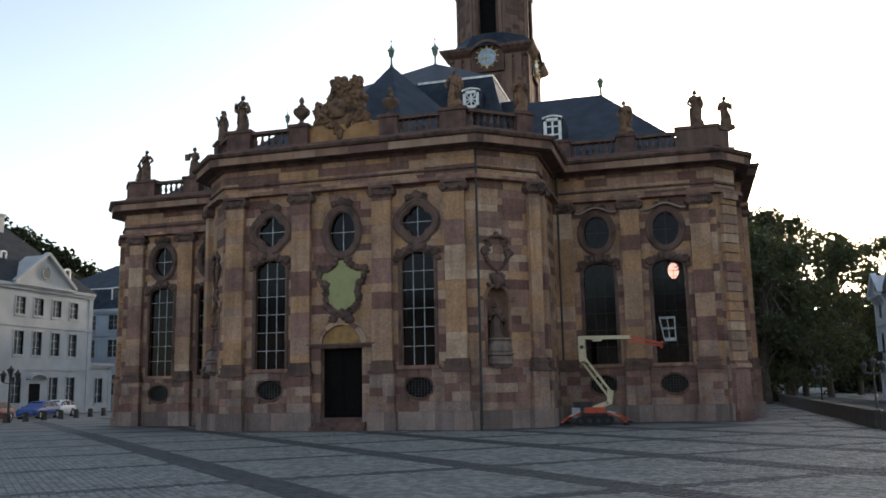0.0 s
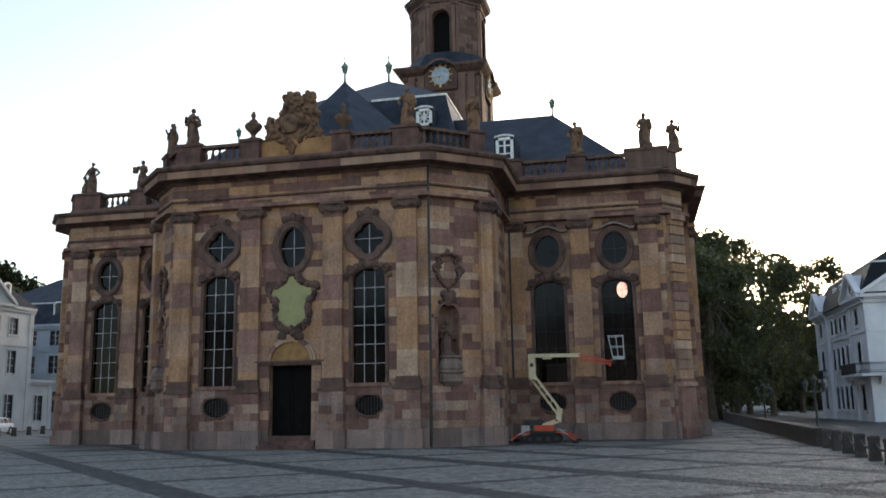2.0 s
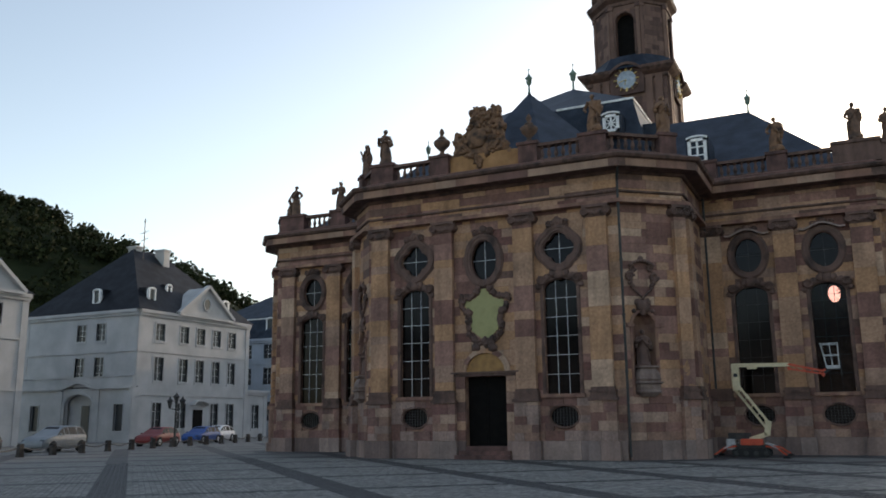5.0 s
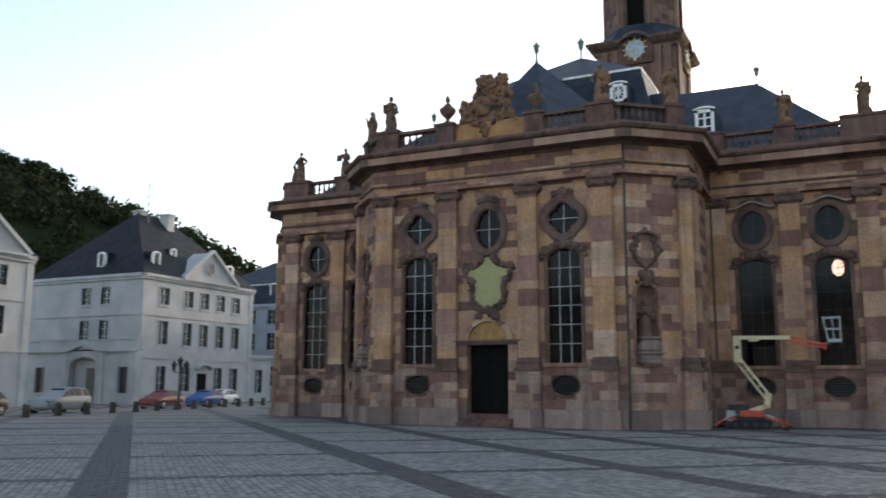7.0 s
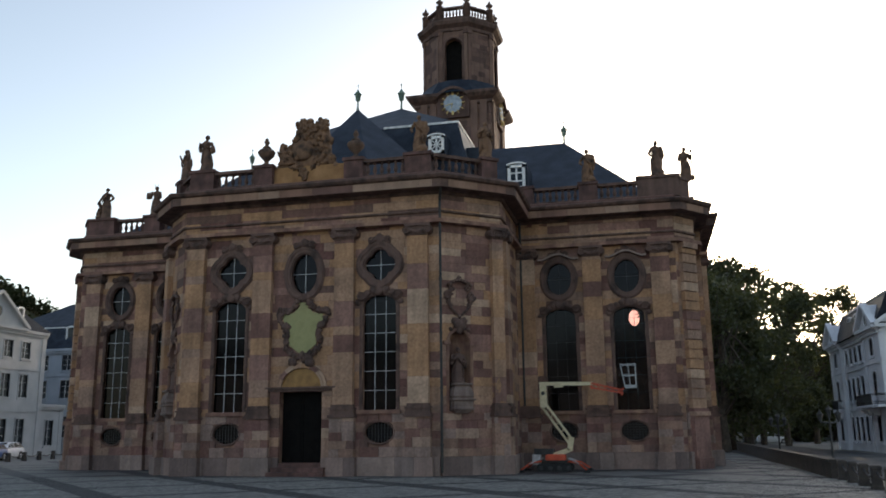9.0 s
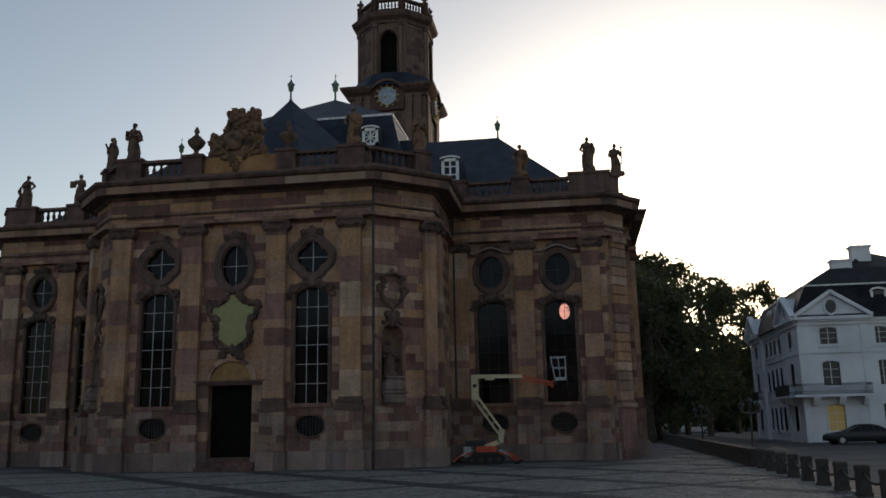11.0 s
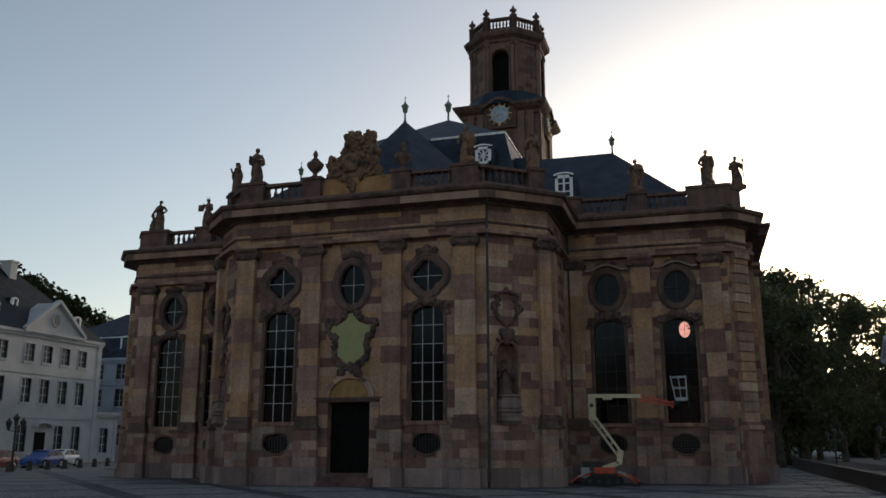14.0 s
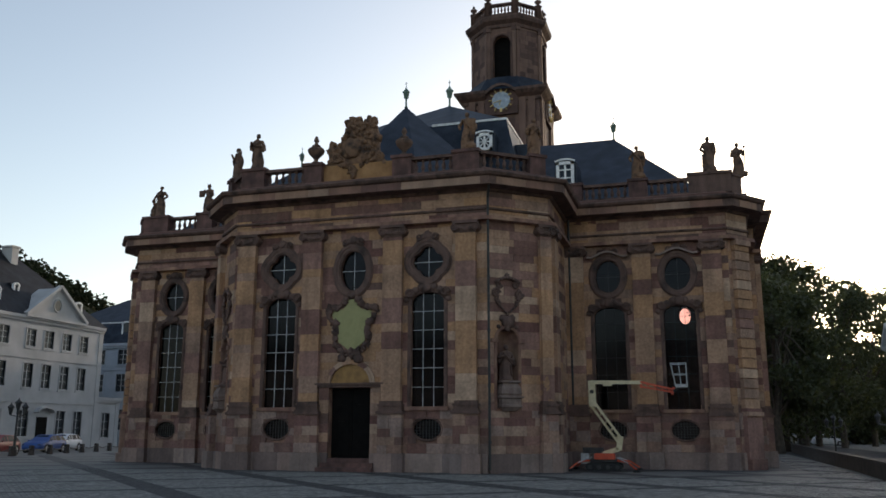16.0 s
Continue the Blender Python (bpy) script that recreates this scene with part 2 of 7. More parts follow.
def box(bm, x0, x1, y0, y1, z0, z1, m=None):
    v = [bm.verts.new(Vector((x, y, z)) if m is None else m @ Vector((x, y, z))) for z in (z0, z1) for x, y in ((x0, y0), (x1, y0), (x1, y1), (x0, y1))]
    for f in ((3, 2, 1, 0), (4, 5, 6, 7), (0, 1, 5, 4), (1, 2, 6, 5), (2, 3, 7, 6), (3, 0, 4, 7)):
        bm.faces.new([v[i] for i in f])
    return v


def lathe(bm, profile, seg=10, m=None, sx=1.0, sy=1.0):
    rings = []
    for r, z in profile:
        ring = []
        for i in range(seg):
            a = 2 * math.pi * i / seg
            p = Vector((r * math.cos(a) * sx, r * math.sin(a) * sy, z))
            ring.append(bm.verts.new(p if m is None else m @ p))
        rings.append(ring)
    for a, b in zip(rings, rings[1:]):
        for i in range(seg):
            bm.faces.new((a[i], a[(i + 1) % seg], b[(i + 1) % seg], b[i]))
    bm.faces.new(rings[0][::-1])
    bm.faces.new(rings[-1])


def tube(bm, a, b, r0, r1=None, seg=8):
    a, b = Vector(a), Vector(b)
    m = Matrix.Translation(a) @ (b - a).to_track_quat("Z", "Y").to_matrix().to_4x4()
    lathe(bm, [(r0, 0), (r0 if r1 is None else r1, (b - a).length)], seg, m)


def beam(bm, a, b, w, h):
    """A straight square bar from a to b."""
    a, b = Vector(a), Vector(b)
    m = Matrix.Translation(a) @ (b - a).to_track_quat("Y", "Z").to_matrix().to_4x4()
    box(bm, -w / 2, w / 2, 0, (b - a).length, -h / 2, h / 2, m)


def swept(bm, pts, side, w, h):
    """One bar of rectangular section bent along pts; side is its depth direction."""
    pts, side = [Vector(q) for q in pts], Vector(side).normalized()
    rows = []
    for i, q in enumerate(pts):
        run = (pts[min(i + 1, len(pts) - 1)] - pts[max(i - 1, 0)]).normalized()
        up = run.cross(side)
        rows.append([bm.verts.new(q + side * (a * w / 2) + up * (b * h / 2)) for a, b in ((-1, -1), (1, -1), (1, 1), (-1, 1))])
    for lo, hi in zip(rows, rows[1:]):
        for i in range(4):
            bm.faces.new((lo[i], lo[(i + 1) % 4], hi[(i + 1) % 4], hi[i]))
    bm.faces.new(rows[0][::-1])
    bm.faces.new(rows[-1])
    bmesh.ops.recalc_face_normals(bm, faces=bm.faces[:])


def blob(bm, at, r, seed=0, rough=0.25, sub=2, sx=1, sy=1, sz=1):
    made = bmesh.ops.create_icosphere(bm, subdivisions=sub, radius=1.0)["verts"]
    for v in made:
        k = 1 + rough * noise.noise(v.co * 1.7 + Vector((seed * 3.1, seed * 1.7, 0)))
        v.co = Vector(at) + Vector((v.co.x * sx, v.co.y * sy, v.co.z * sz)) * r * k


def lump(bm, m, u, y, z, r, seed, flat=0.45, rough=0.5, sub=2):
    """A carved lump on a wall, in the wall's own frame."""
    for v in bmesh.ops.create_icosphere(bm, subdivisions=sub, radius=1.0)["verts"]:
        k = 1 + rough * noise.noise(v.co * 2.1 + Vector((seed * 3.7, u, z)))
        v.co = m @ Vector((u + v.co.x * r * k, y + v.co.y * r * flat * k, z + v.co.z * r * k))


def scroll(bm, m, u, z, r, hand=1, turns=1.6, thick=0.06, y=-0.08):
    """A carved spiral volute."""
    n = 18
    last = None
    for i in range(n + 1):
        a = hand * turns * 2 * math.pi * i / n
        rr = r * (1 - 0.8 * i / n)
        p = m @ Vector((u + rr * math.cos(a), y, z + rr * math.sin(a)))
        if last is not None:
            tube(bm, last, p, thick * (1.1 - 0.5 * i / n), None, 6)
        last = p


def wall_frame(a, b):
    """Local frame of a wall from a to b (plan): u along it, -y outward, z up."""
    a, b = Vector((*a, 0)), Vector((*b, 0))
    u = (b - a).normalized()
    n = Vector((-u.y, u.x, 0))
    m = Matrix.Identity(4)
    m.col[0][:3], m.col[1][:3], m.col[2][:3], m.col[3][:3] = u, n, (0, 0, 1), a
    return m, (b - a).length


def rect(u0, u1, z0, z1):
    return [(u0, z0), (u1, z0), (u1, z1), (u0, z1)]


def ellipse(u, z, ru, rz, n=24):
    return [(u + ru * math.cos(2 * math.pi * i / n), z + rz * math.sin(2 * math.pi * i / n)) for i in range(n)]


def quatrefoil(u, z, r, n=48):
    pts = []
    for i in range(n):
        a = 2 * math.pi * i / n
        d = (a + math.pi / 4) % (math.pi / 2) - math.pi / 4
        k = r * (0.44 * math.cos(d) + math.sqrt(0.56 ** 2 - (0.44 * math.sin(d)) ** 2))
        pts.append((u + k * math.cos(a), z + k * math.sin(a)))
    return pts


def arched(u, half, z0, z1, rise, n=12):
    pts = [(u - half, z0), (u + half, z0)]
    return pts + [(u + half * math.cos(math.pi * i / n), z1 - rise + rise * math.sin(math.pi * i / n)) for i in range(n + 1)]


def panel(bm, loops, m, depth=0.6, y0=0.0):
    """A wall plate with openings: first loop is the outline, the rest are openings that go right through."""
    front, back = [], []
    for y, store in ((y0, front), (y0 + depth, back)):
        edges = []
        for lp in loops:
            vs = [bm.verts.new(m @ Vector((u, y, z))) for u, z in lp]
            store.append(vs)
            edges += [bm.edges.new((vs[i], vs[(i + 1) % len(vs)])) for i in range(len(vs))]
        bmesh.ops.triangle_fill(bm, use_beauty=True, use_dissolve=False, edges=edges)
    for fl, bl in zip(front, back):
        for i in range(len(fl)):
            j = (i + 1) % len(fl)
            bm.faces.new((fl[i], fl[j], bl[j], bl[i]))
    bmesh.ops.recalc_face_normals(bm, faces=bm.faces[:])


def surround(bm, loop, width, proud, m, y=0.0, depth=0.12, steps=((0.0, 0.35), (0.14, 0.35), (0.17, 0.8), (0.48, 0.85), (0.52, 1.1), (0.8, 1.1), (0.86, 0.7), (1.0, 0.6))):
    """A moulded ring round an opening, standing proud of the wall."""
    n = len(loop)
    area = sum(loop[i][0] * loop[(i + 1) % n][1] - loop[(i + 1) % n][0] * loop[i][1] for i in range(n))
    s = 1 if area > 0 else -1
    offs = []
    for i in range(n):
        p, q, r = Vector(loop[i - 1]), Vector(loop[i]), Vector(loop[(i + 1) % n])
        d1, d2 = (q - p), (r - q)
        n1 = Vector((d1.y, -d1.x)).normalized() if d1.length > 1e-6 else Vector((0, 0))
        n2 = Vector((d2.y, -d2.x)).normalized() if d2.length > 1e-6 else Vector((0, 0))
        k = (n1 + n2)
        k = k / max(0.6, k.length_squared / 2) if k.length > 1e-6 else n1
        offs.append(k * s)
    rings = []
    for t, h in ((0.0, -depth / max(proud, 1e-6)), *steps, (1.0, 0.0)):
        rings.append([bm.verts.new(m @ Vector((loop[i][0] + offs[i].x * width * t, y - proud * h, loop[i][1] + offs[i].y * width * t))) for i in range(n)])
    for a, b in zip(rings, rings[1:]):
        for i in range(n):
            bm.faces.new((a[i], a[(i + 1) % n], b[(i + 1) % n], b[i]))


def moulding(bm, path, profile, closed=False):
    """Sweeps a profile of (out, z) along a plan path with mitred corners; outward is to the right of the path."""
    n = len(path)
    rows = []
    for i in range(n):
        q = Vector(path[i])
        p = Vector(path[i - 1]) if i or closed else None
        r = Vector(path[(i + 1) % n]) if i < n - 1 or closed else None
        ns = []
        for a, b in ((p, q), (q, r)):
            if a is not None and b is not None:
                d = (b - a).normalized()
                ns.append(Vector((d.y, -d.x)))
        k = sum(ns, Vector((0, 0)))
        k = k / (k.length_squared / len(ns)) if len(ns) == 2 else k
        rows.append([bm.verts.new((q.x + k.x * o, q.y + k.y * o, z)) for o, z in profile])
    for i in range(n if closed else n - 1):
        a, b = rows[i], rows[(i + 1) % n]
        for j in range(len(profile) - 1):
            bm.faces.new((a[j], b[j], b[j + 1], a[j + 1]))
    if not closed:
        bm.faces.new(rows[0][::-1])
        bm.faces.new(rows[-1])
    return rows


# ---------- the ground ----------
def ground_height(x):
    k = min(1.0, max(0.0, (x - 21.0) / 0.3))
    return -0.12 * k


bm = bmesh.new()
xs, ys = [-1500, -200, 20.9, 21.0, 21.3, 200, 1500], [-1500, -200, 200, 1500]
grid = [[bm.verts.new((x, y, ground_height(x) - 0.004)) for x in xs] for y in ys]
for j in range(len(ys) - 1):
    for i in range(len(xs) - 1):
        bm.faces.new((grid[j][i], grid[j][i + 1], grid[j + 1][i + 1], grid[j + 1][i]))
ground = tagged(part("ground", bm, COBBLE), "wide grey cobbled church square", "ground", kind="structure")


bm = bmesh.new()
bm.faces.new([bm.verts.new(q) for q in ((21.32, -60, -0.118), (70, -60, -0.118), (70, 38.2, -0.118), (31.2, 38.2, -0.118), (31.2, 110, -0.118), (21.32, 110, -0.118))])
tagged(part("road", bm, ASPHALT), "dark worn asphalt street beyond the bollards", "road", kind="structure")


def clip_poly(poly, axis, limit, keep_less):
    out = []
    for i in range(len(poly)):
        a, b = poly[i], poly[(i + 1) % len(poly)]
        ina, inb = (a[axis] <= limit) == keep_less, (b[axis] <= limit) == keep_less
        if ina:
            out.append(a)
        if ina != inb:
            t = (limit - a[axis]) / (b[axis] - a[axis])
            out.append(tuple(a[k] + t * (b[k] - a[k]) for k in (0, 1)))
    return out


def stripe(bm, c, diag, width, z, lim=(-30, 20.75, -42, 46), skew=0.0):
    """A paving band along a diagonal of the square."""
    h = width / math.sqrt(2)
    s = 120
    if diag > 0:
        poly = [(-s, c + s - h), (s, c - s - h), (s, c - s + h), (-s, c + s + h)]
    else:
        # x - y drifts with x + y by the skew
        ends = [(q, c + skew * (q + 8)) for q in (-2 * s, 2 * s)]
        poly = [((q + d + e * h) / 2, (q - d - e * h) / 2) for e, run in ((-2, ends), (2, ends[::-1])) for q, d in run]
    for axis, limit, less in ((0, lim[0], False), (0, lim[1], True), (1, lim[2], False), (1, lim[3], True)):
        poly = clip_poly(poly, axis, limit, less)
        if len(poly) < 3:
            return
    vs = [bm.verts.new((*p, z)) for p in poly]
    f = bm.faces.new(vs)
    if f.normal.z < 0:
        f.normal_flip()


BROAD = (-36.5, -29.0, -21.3, -13.55, -6.7, 0.1, 6.5, 13.0, 19.6, 26.4, 33.2, 40.0, 46.8, 53.6, 60.4)
for c in BROAD:
    bm = bmesh.new()
    stripe(bm, c, 1, 0.9, 0.004)
    if bm.faces:
        tagged(part("paving_band", bm, DARK_SETTS), "broad band of dark setts across the square", "paving", "broad paving bands", kind="structure")
    else:
        bm.free()
for k in range(-9, 7):
    bm = bmesh.new()
    stripe(bm, 26.9 + 7.3 * k, -1, 0.5, 0.008, skew=0.08)
    if bm.faces:
        tagged(part("paving_band", bm, DARK_SETTS), "narrow band of dark setts across the square", "paving", "narrow paving bands", kind="structure")
    else:
        bm.free()

# single setts where the square lies nearest
def setts():
    rs = np.random.RandomState(4)
    pale, dark = [], []
    r2 = math.sqrt(0.5)
    row = 0
    for a in np.arange(-34.0, 37.0, 0.145):
        b = -10.0 + (row % 2) * 0.09
        row += 1
        while b < 36.0:
            w = rs.uniform(0.14, 0.22)
            x, y = (a + b + w / 2) * r2, (a - b - w / 2) * r2
            if -14 < x < 20.75 and -27.5 < y < -1.2 or 18.9 < x < 20.65 and -1.2 <= y < 32:
                c, d = x + y, x - y
                band = min(min(abs(c - q) for q in BROAD) * r2 - 0.45, abs((d - 26.9 - 0.08 * (c + 8) + 3.65) % 7.3 - 3.65) * r2 - 0.25)
                (dark if band < 0 else pale).append((a, b, w, rs.uniform(0, 0.007), rs.uniform(-0.004, 0.004)))
            b += w
    for name, rows, mat, label in (("pale_setts", pale, PALE_SETT, "rows of pale grey cobbles"), ("dark_setts", dark, DARK_SETT, "dark cobbles in the paving bands")):
        vs, fs = [], []
        for a, b, w, h, tilt in rows:
            k = len(vs)
            g, e = 0.008, 0.02
            for q, zz in ((g, 0.0), (e, 0.012 + h)):
                for u, v in ((a + q, b + q), (a + 0.145 - q, b + q), (a + 0.145 - q, b + w - q), (a + q, b + w - q)):
                    vs.append(((u + v) * r2, (u - v) * r2, zz + (tilt if zz > 0 and u > a + 0.07 else 0)))
            fs += [(k + 7, k + 6, k + 5, k + 4), (k + 1, k, k + 4, k + 5), (k + 2, k + 1, k + 5, k + 6), (k + 3, k + 2, k + 6, k + 7), (k, k + 3, k + 7, k + 4)]
        me = bpy.data.meshes.new(name)
        me.from_pydata(vs, [], fs)
        me.materials.append(mat)
        tagged(new(name, me), label, "paving", kind="stuff")


PALE_SETT = material("pale_sett", [(0.162, 0.156, 0.145), (0.213, 0.205, 0.19), (0.19, 0.183, 0.17), (0.242, 0.232, 0.215), (0.142, 0.137, 0.128)], pick="island", rough=0.72, scale=1.3, fine=30, bump=0.2, stain=0.25)
DARK_SETT = material("dark_sett", [(0.042, 0.04, 0.042), (0.062, 0.06, 0.061), (0.052, 0.05, 0.05)], pick="island", rough=0.72, scale=1.3, fine=30, bump=0.2, stain=0.25)
setts()

# ---------- church: plan ----------
HALF = 6.15
PLAN_RIGHT = [(6.15, 0.0), (8.5, 1.95), (8.5, 6.75), (16.2, 6.75), (17.15, 7.9), (17.15, 10.6), (17.6, 10.6), (17.6, 21.5), (17.15, 21.5), (17.15, 24.25), (8.5, 24.25), (8.5, 31.0)]
LC, LF = (-5.95, 0.0), (-7.65, 1.7)  # left corner of the front
PLAN = [(-x, y) for x, y in PLAN_RIGHT[:3:-1]] + [(-16.2, 6.75), (-7.65, 6.75), LF, LC] + PLAN_RIGHT
church = thing("church", "large baroque cross-shaped church of tan and reddish sandstone", "church")
Z_ARCH, Z_CORN, Z_TOP = 10.62, 12.05, 12.65


def stones_for(u0, u1, z0, z1, courses, mean, holes, rng):
    """Running courses of blocks between u0 and u1, kept clear of the openings. Gives (u0, u1, z0, z1)."""
    z = z0
    while z < z1 - 0.05:
        h = min(courses * rng.uniform(0.85, 1.15), z1 - z)
        if z1 - z - h < 0.15:
            h = z1 - z
        free = [(u0, u1)]
        for lp in holes:
            lo, hi = min(p[1] for p in lp), max(p[1] for p in lp)
            if hi <= z or lo >= z + h:
                continue
            dense = []
            for i in range(len(lp)):
                a, b = lp[i], lp[(i + 1) % len(lp)]
                for p in (a, b):
                    if z <= p[1] <= z + h:
                        dense.append(p[0])
                for level in (z, z + h):
                    if (a[1] - level) * (b[1] - level) < 0:
                        dense.append(a[0] + (b[0] - a[0]) * (level - a[1]) / (b[1] - a[1]))
            if not dense:
                continue
            a, b = min(dense), max(dense)
            nxt = []
            for s, e in free:
                if b <= s or a >= e:
                    nxt.append((s, e))
                else:
                    if a - s > 0.08:
                        nxt.append((s, a))
                    if e - b > 0.08:
                        nxt.append((b, e))
            free = nxt
        for s, e in free:
            u = s
            while u < e - 0.02:
                w = mean * rng.uniform(0.5, 1.7)
                if e - u - w < mean * 0.4:
                    w = e - u
                yield u, u + w, z, z + h
                u += w
        z += h


def add_block(bm, m, u0, u1, z0, z1, proud, gap=0.002, back=0.03):
    g, c = gap, 0.003
    f = [(u0 + g + c, z0 + g + c), (u1 - g - c, z0 + g + c), (u1 - g - c, z1 - g - c), (u0 + g + c, z1 - g - c)]
    r = [(u0 + g, z0 + g), (u1 - g, z0 + g), (u1 - g, z1 - g), (u0 + g, z1 - g)]
    a = [bm.verts.new(m @ Vector((u, -proud, z))) for u, z in f]
    b = [bm.verts.new(m @ Vector((u, back, z))) for u, z in r]
    bm.faces.new(a)
    for i in range(4):
        bm.faces.new((b[i], b[(i + 1) % 4], a[(i + 1) % 4], a[i]))


def wall_segment(a, b, holes, name, label, singles=False, seed=1, deep=0.7):
    """One stretch of the church's wall: core with openings, plinth, patchwork base, ashlar above, frieze."""
    rng = random.Random(seed)
    m, length = wall_frame(a, b)
    bm = bmesh.new()
    panel(bm, [rect(0, length, 0.0, 12.6)] + holes, m, depth=deep)
    wall = part(name, bm, STONE_CORE, church, label)
    laid = [("plinth_stone", STONE_PLINTH_OBJ, STONE_PLINTH, list(stones_for(0, length, 0.0, 0.78, 0.78, 1.25, holes, rng)), 0.16),
            ("base_stone", STONE_LOW_OBJ, STONE_LOW, list(stones_for(0, length, 0.78, 2.55, 0.36, 0.66, holes, rng)), 0.07),
            ("stone", STONE_OBJ, STONE_ISL, list(stones_for(0, length, 2.55, Z_ARCH, 0.37, 1.0, holes, rng)), 0.015),
            ("frieze_stone", STONE_OBJ, STONE_ISL, list(stones_for(0, length, Z_ARCH, Z_CORN + 0.1, 0.36, 1.4, [], rng)), 0.04)]
    for name2, one, many, blocks, out in laid:
        rest = blocks
        if singles:
            for s in blocks[:295]:
                bm = bmesh.new()
                add_block(bm, m, *s, out + rng.uniform(0, 0.01))
                part(name2, bm, one, wall)
            rest = blocks[295:]
        if rest:
            bm = bmesh.new()
            for s in rest:
                add_block(bm, m, *s, out + rng.uniform(0, 0.01))
            part("stonework", bm, many, wall)["kind"] = "stuff"
    return wall, m


def window_grid(name, loop, m, cols, rows, mat, y=0.17, bar=0.045, parent=None, glazing=None):
    """A glazed window set back in its opening: pane, and a grid of bars clipped to the outline."""
    u0, u1 = min(p[0] for p in loop), max(p[0] for p in loop)
    z0, z1 = min(p[1] for p in loop), max(p[1] for p in loop)
    win = part(name, bmesh.new(), mat, parent or church)
    bm = bmesh.new()
    bm.faces.new([bm.verts.new(m @ Vector((u, y, z))) for u, z in loop])
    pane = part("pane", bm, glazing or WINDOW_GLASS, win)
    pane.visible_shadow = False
    def span(fix, axis):
        hits = []
        for i in range(len(loop)):
            a, b = loop[i], loop[(i + 1) % len(loop)]
            if (a[axis] - fix) * (b[axis] - fix) < 0:
                t = (fix - a[axis]) / (b[axis] - a[axis])
                hits.append(a[1 - axis] + t * (b[1 - axis] - a[1 - axis]))
        return (min(hits), max(hits)) if len(hits) > 1 else None
    bm = bmesh.new()
    for i in range(1, cols):
        u = u0 + (u1 - u0) * i / cols
        s = span(u + 0.001, 0)
        if s:
            box(bm, u - bar * 0.36, u + bar * 0.36, y - 0.045, y - 0.01, s[0], s[1], m)
    for j in range(1, rows):
        z = z0 + (z1 - z0) * j / rows
        s = span(z + 0.001, 1)
        if s:
            box(bm, s[0], s[1], y - 0.04, y - 0.005, z - bar * 0.36, z + bar * 0.36, m)
    me = win.data
    bm.to_mesh(me)
    bm.free()
    return win


def church_window(u, z0, z1, m, wall_name="tall_window", mat=MULLION, bar=0.03, glazing=None):
    lp = arched(u, 0.73, z0, z1, 0.42)
    win = window_grid(wall_name, lp, m, 3, 6, mat, bar=bar, glazing=glazing)
    bm = bmesh.new()
    surround(bm, lp, 0.17, 0.06, m)
    part("window_surround", bm, STONE_TRIM, win)
    bm = bmesh.new()
    box(bm, u - 0.95, u + 0.95, -0.16, 0.05, z0 - 0.17, z0 - 0.01, m)
    part("window_sill", bm, STONE_CORE, win)
    # keystone cluster and scrolls over the arch
    bm = bmesh.new()
    for k, (du, dz, r) in enumerate(((0, 0.2, 0.24), (0, 0.45, 0.17), (-0.28, 0.22, 0.17), (0.28, 0.22, 0.17), (-0.55, 0.08, 0.15), (0.55, 0.08, 0.15), (-0.82, -0.05, 0.2), (0.82, -0.05, 0.2), (-0.95, -0.3, 0.13), (0.95, -0.3, 0.13))):
        lump(bm, m, u + du, -0.07, z1 + dz, r, k)
    for hd in (-1, 1):
        scroll(bm, m, u + hd * 0.8, z1 - 0.02, 0.2, hd, y=-0.14)
    part("window_crest", bm, STONE_TRIM, win, smooth=True)
    return lp


def oculus(lp, u, z, m, cross=True, mat=MULLION, width=0.4, glazing=None):
    win = window_grid("round_window", lp, m, 2, 2, mat, bar=0.032, glazing=glazing)
    bm = bmesh.new()
    surround(bm, lp, width, 0.13, m)
    part("window_surround", bm, STONE_TRIM, win)
    bm = bmesh.new()
    top = max(p[1] for p in lp)
    for k, (du, dz, r) in enumerate(((0, 0.48, 0.2), (-0.22, 0.4, 0.14), (0.22, 0.4, 0.14), (-0.42, 0.3, 0.1), (0.42, 0.3, 0.1))):
        lump(bm, m, u + du, -0.1, top + dz, r, k)
    for hd in (-1, 1):
        scroll(bm, m, u + hd * 0.36, top + 0.4, 0.15, hd, thick=0.045, y=-0.17)
    part("window_crest", bm, STONE_TRIM, win, smooth=True)


def vent(u, z, m, ru=0.62, rz=0.42):
    lp = ellipse(u, z, ru, rz)
    v = window_grid("oval_vent", lp, m, 9, 7, DARK_METAL, y=0.12, bar=0.03)
    bm = bmesh.new()
    surround(bm, lp, 0.1, 0.085, m)
    part("window_surround", bm, STONE_TRIM, v)


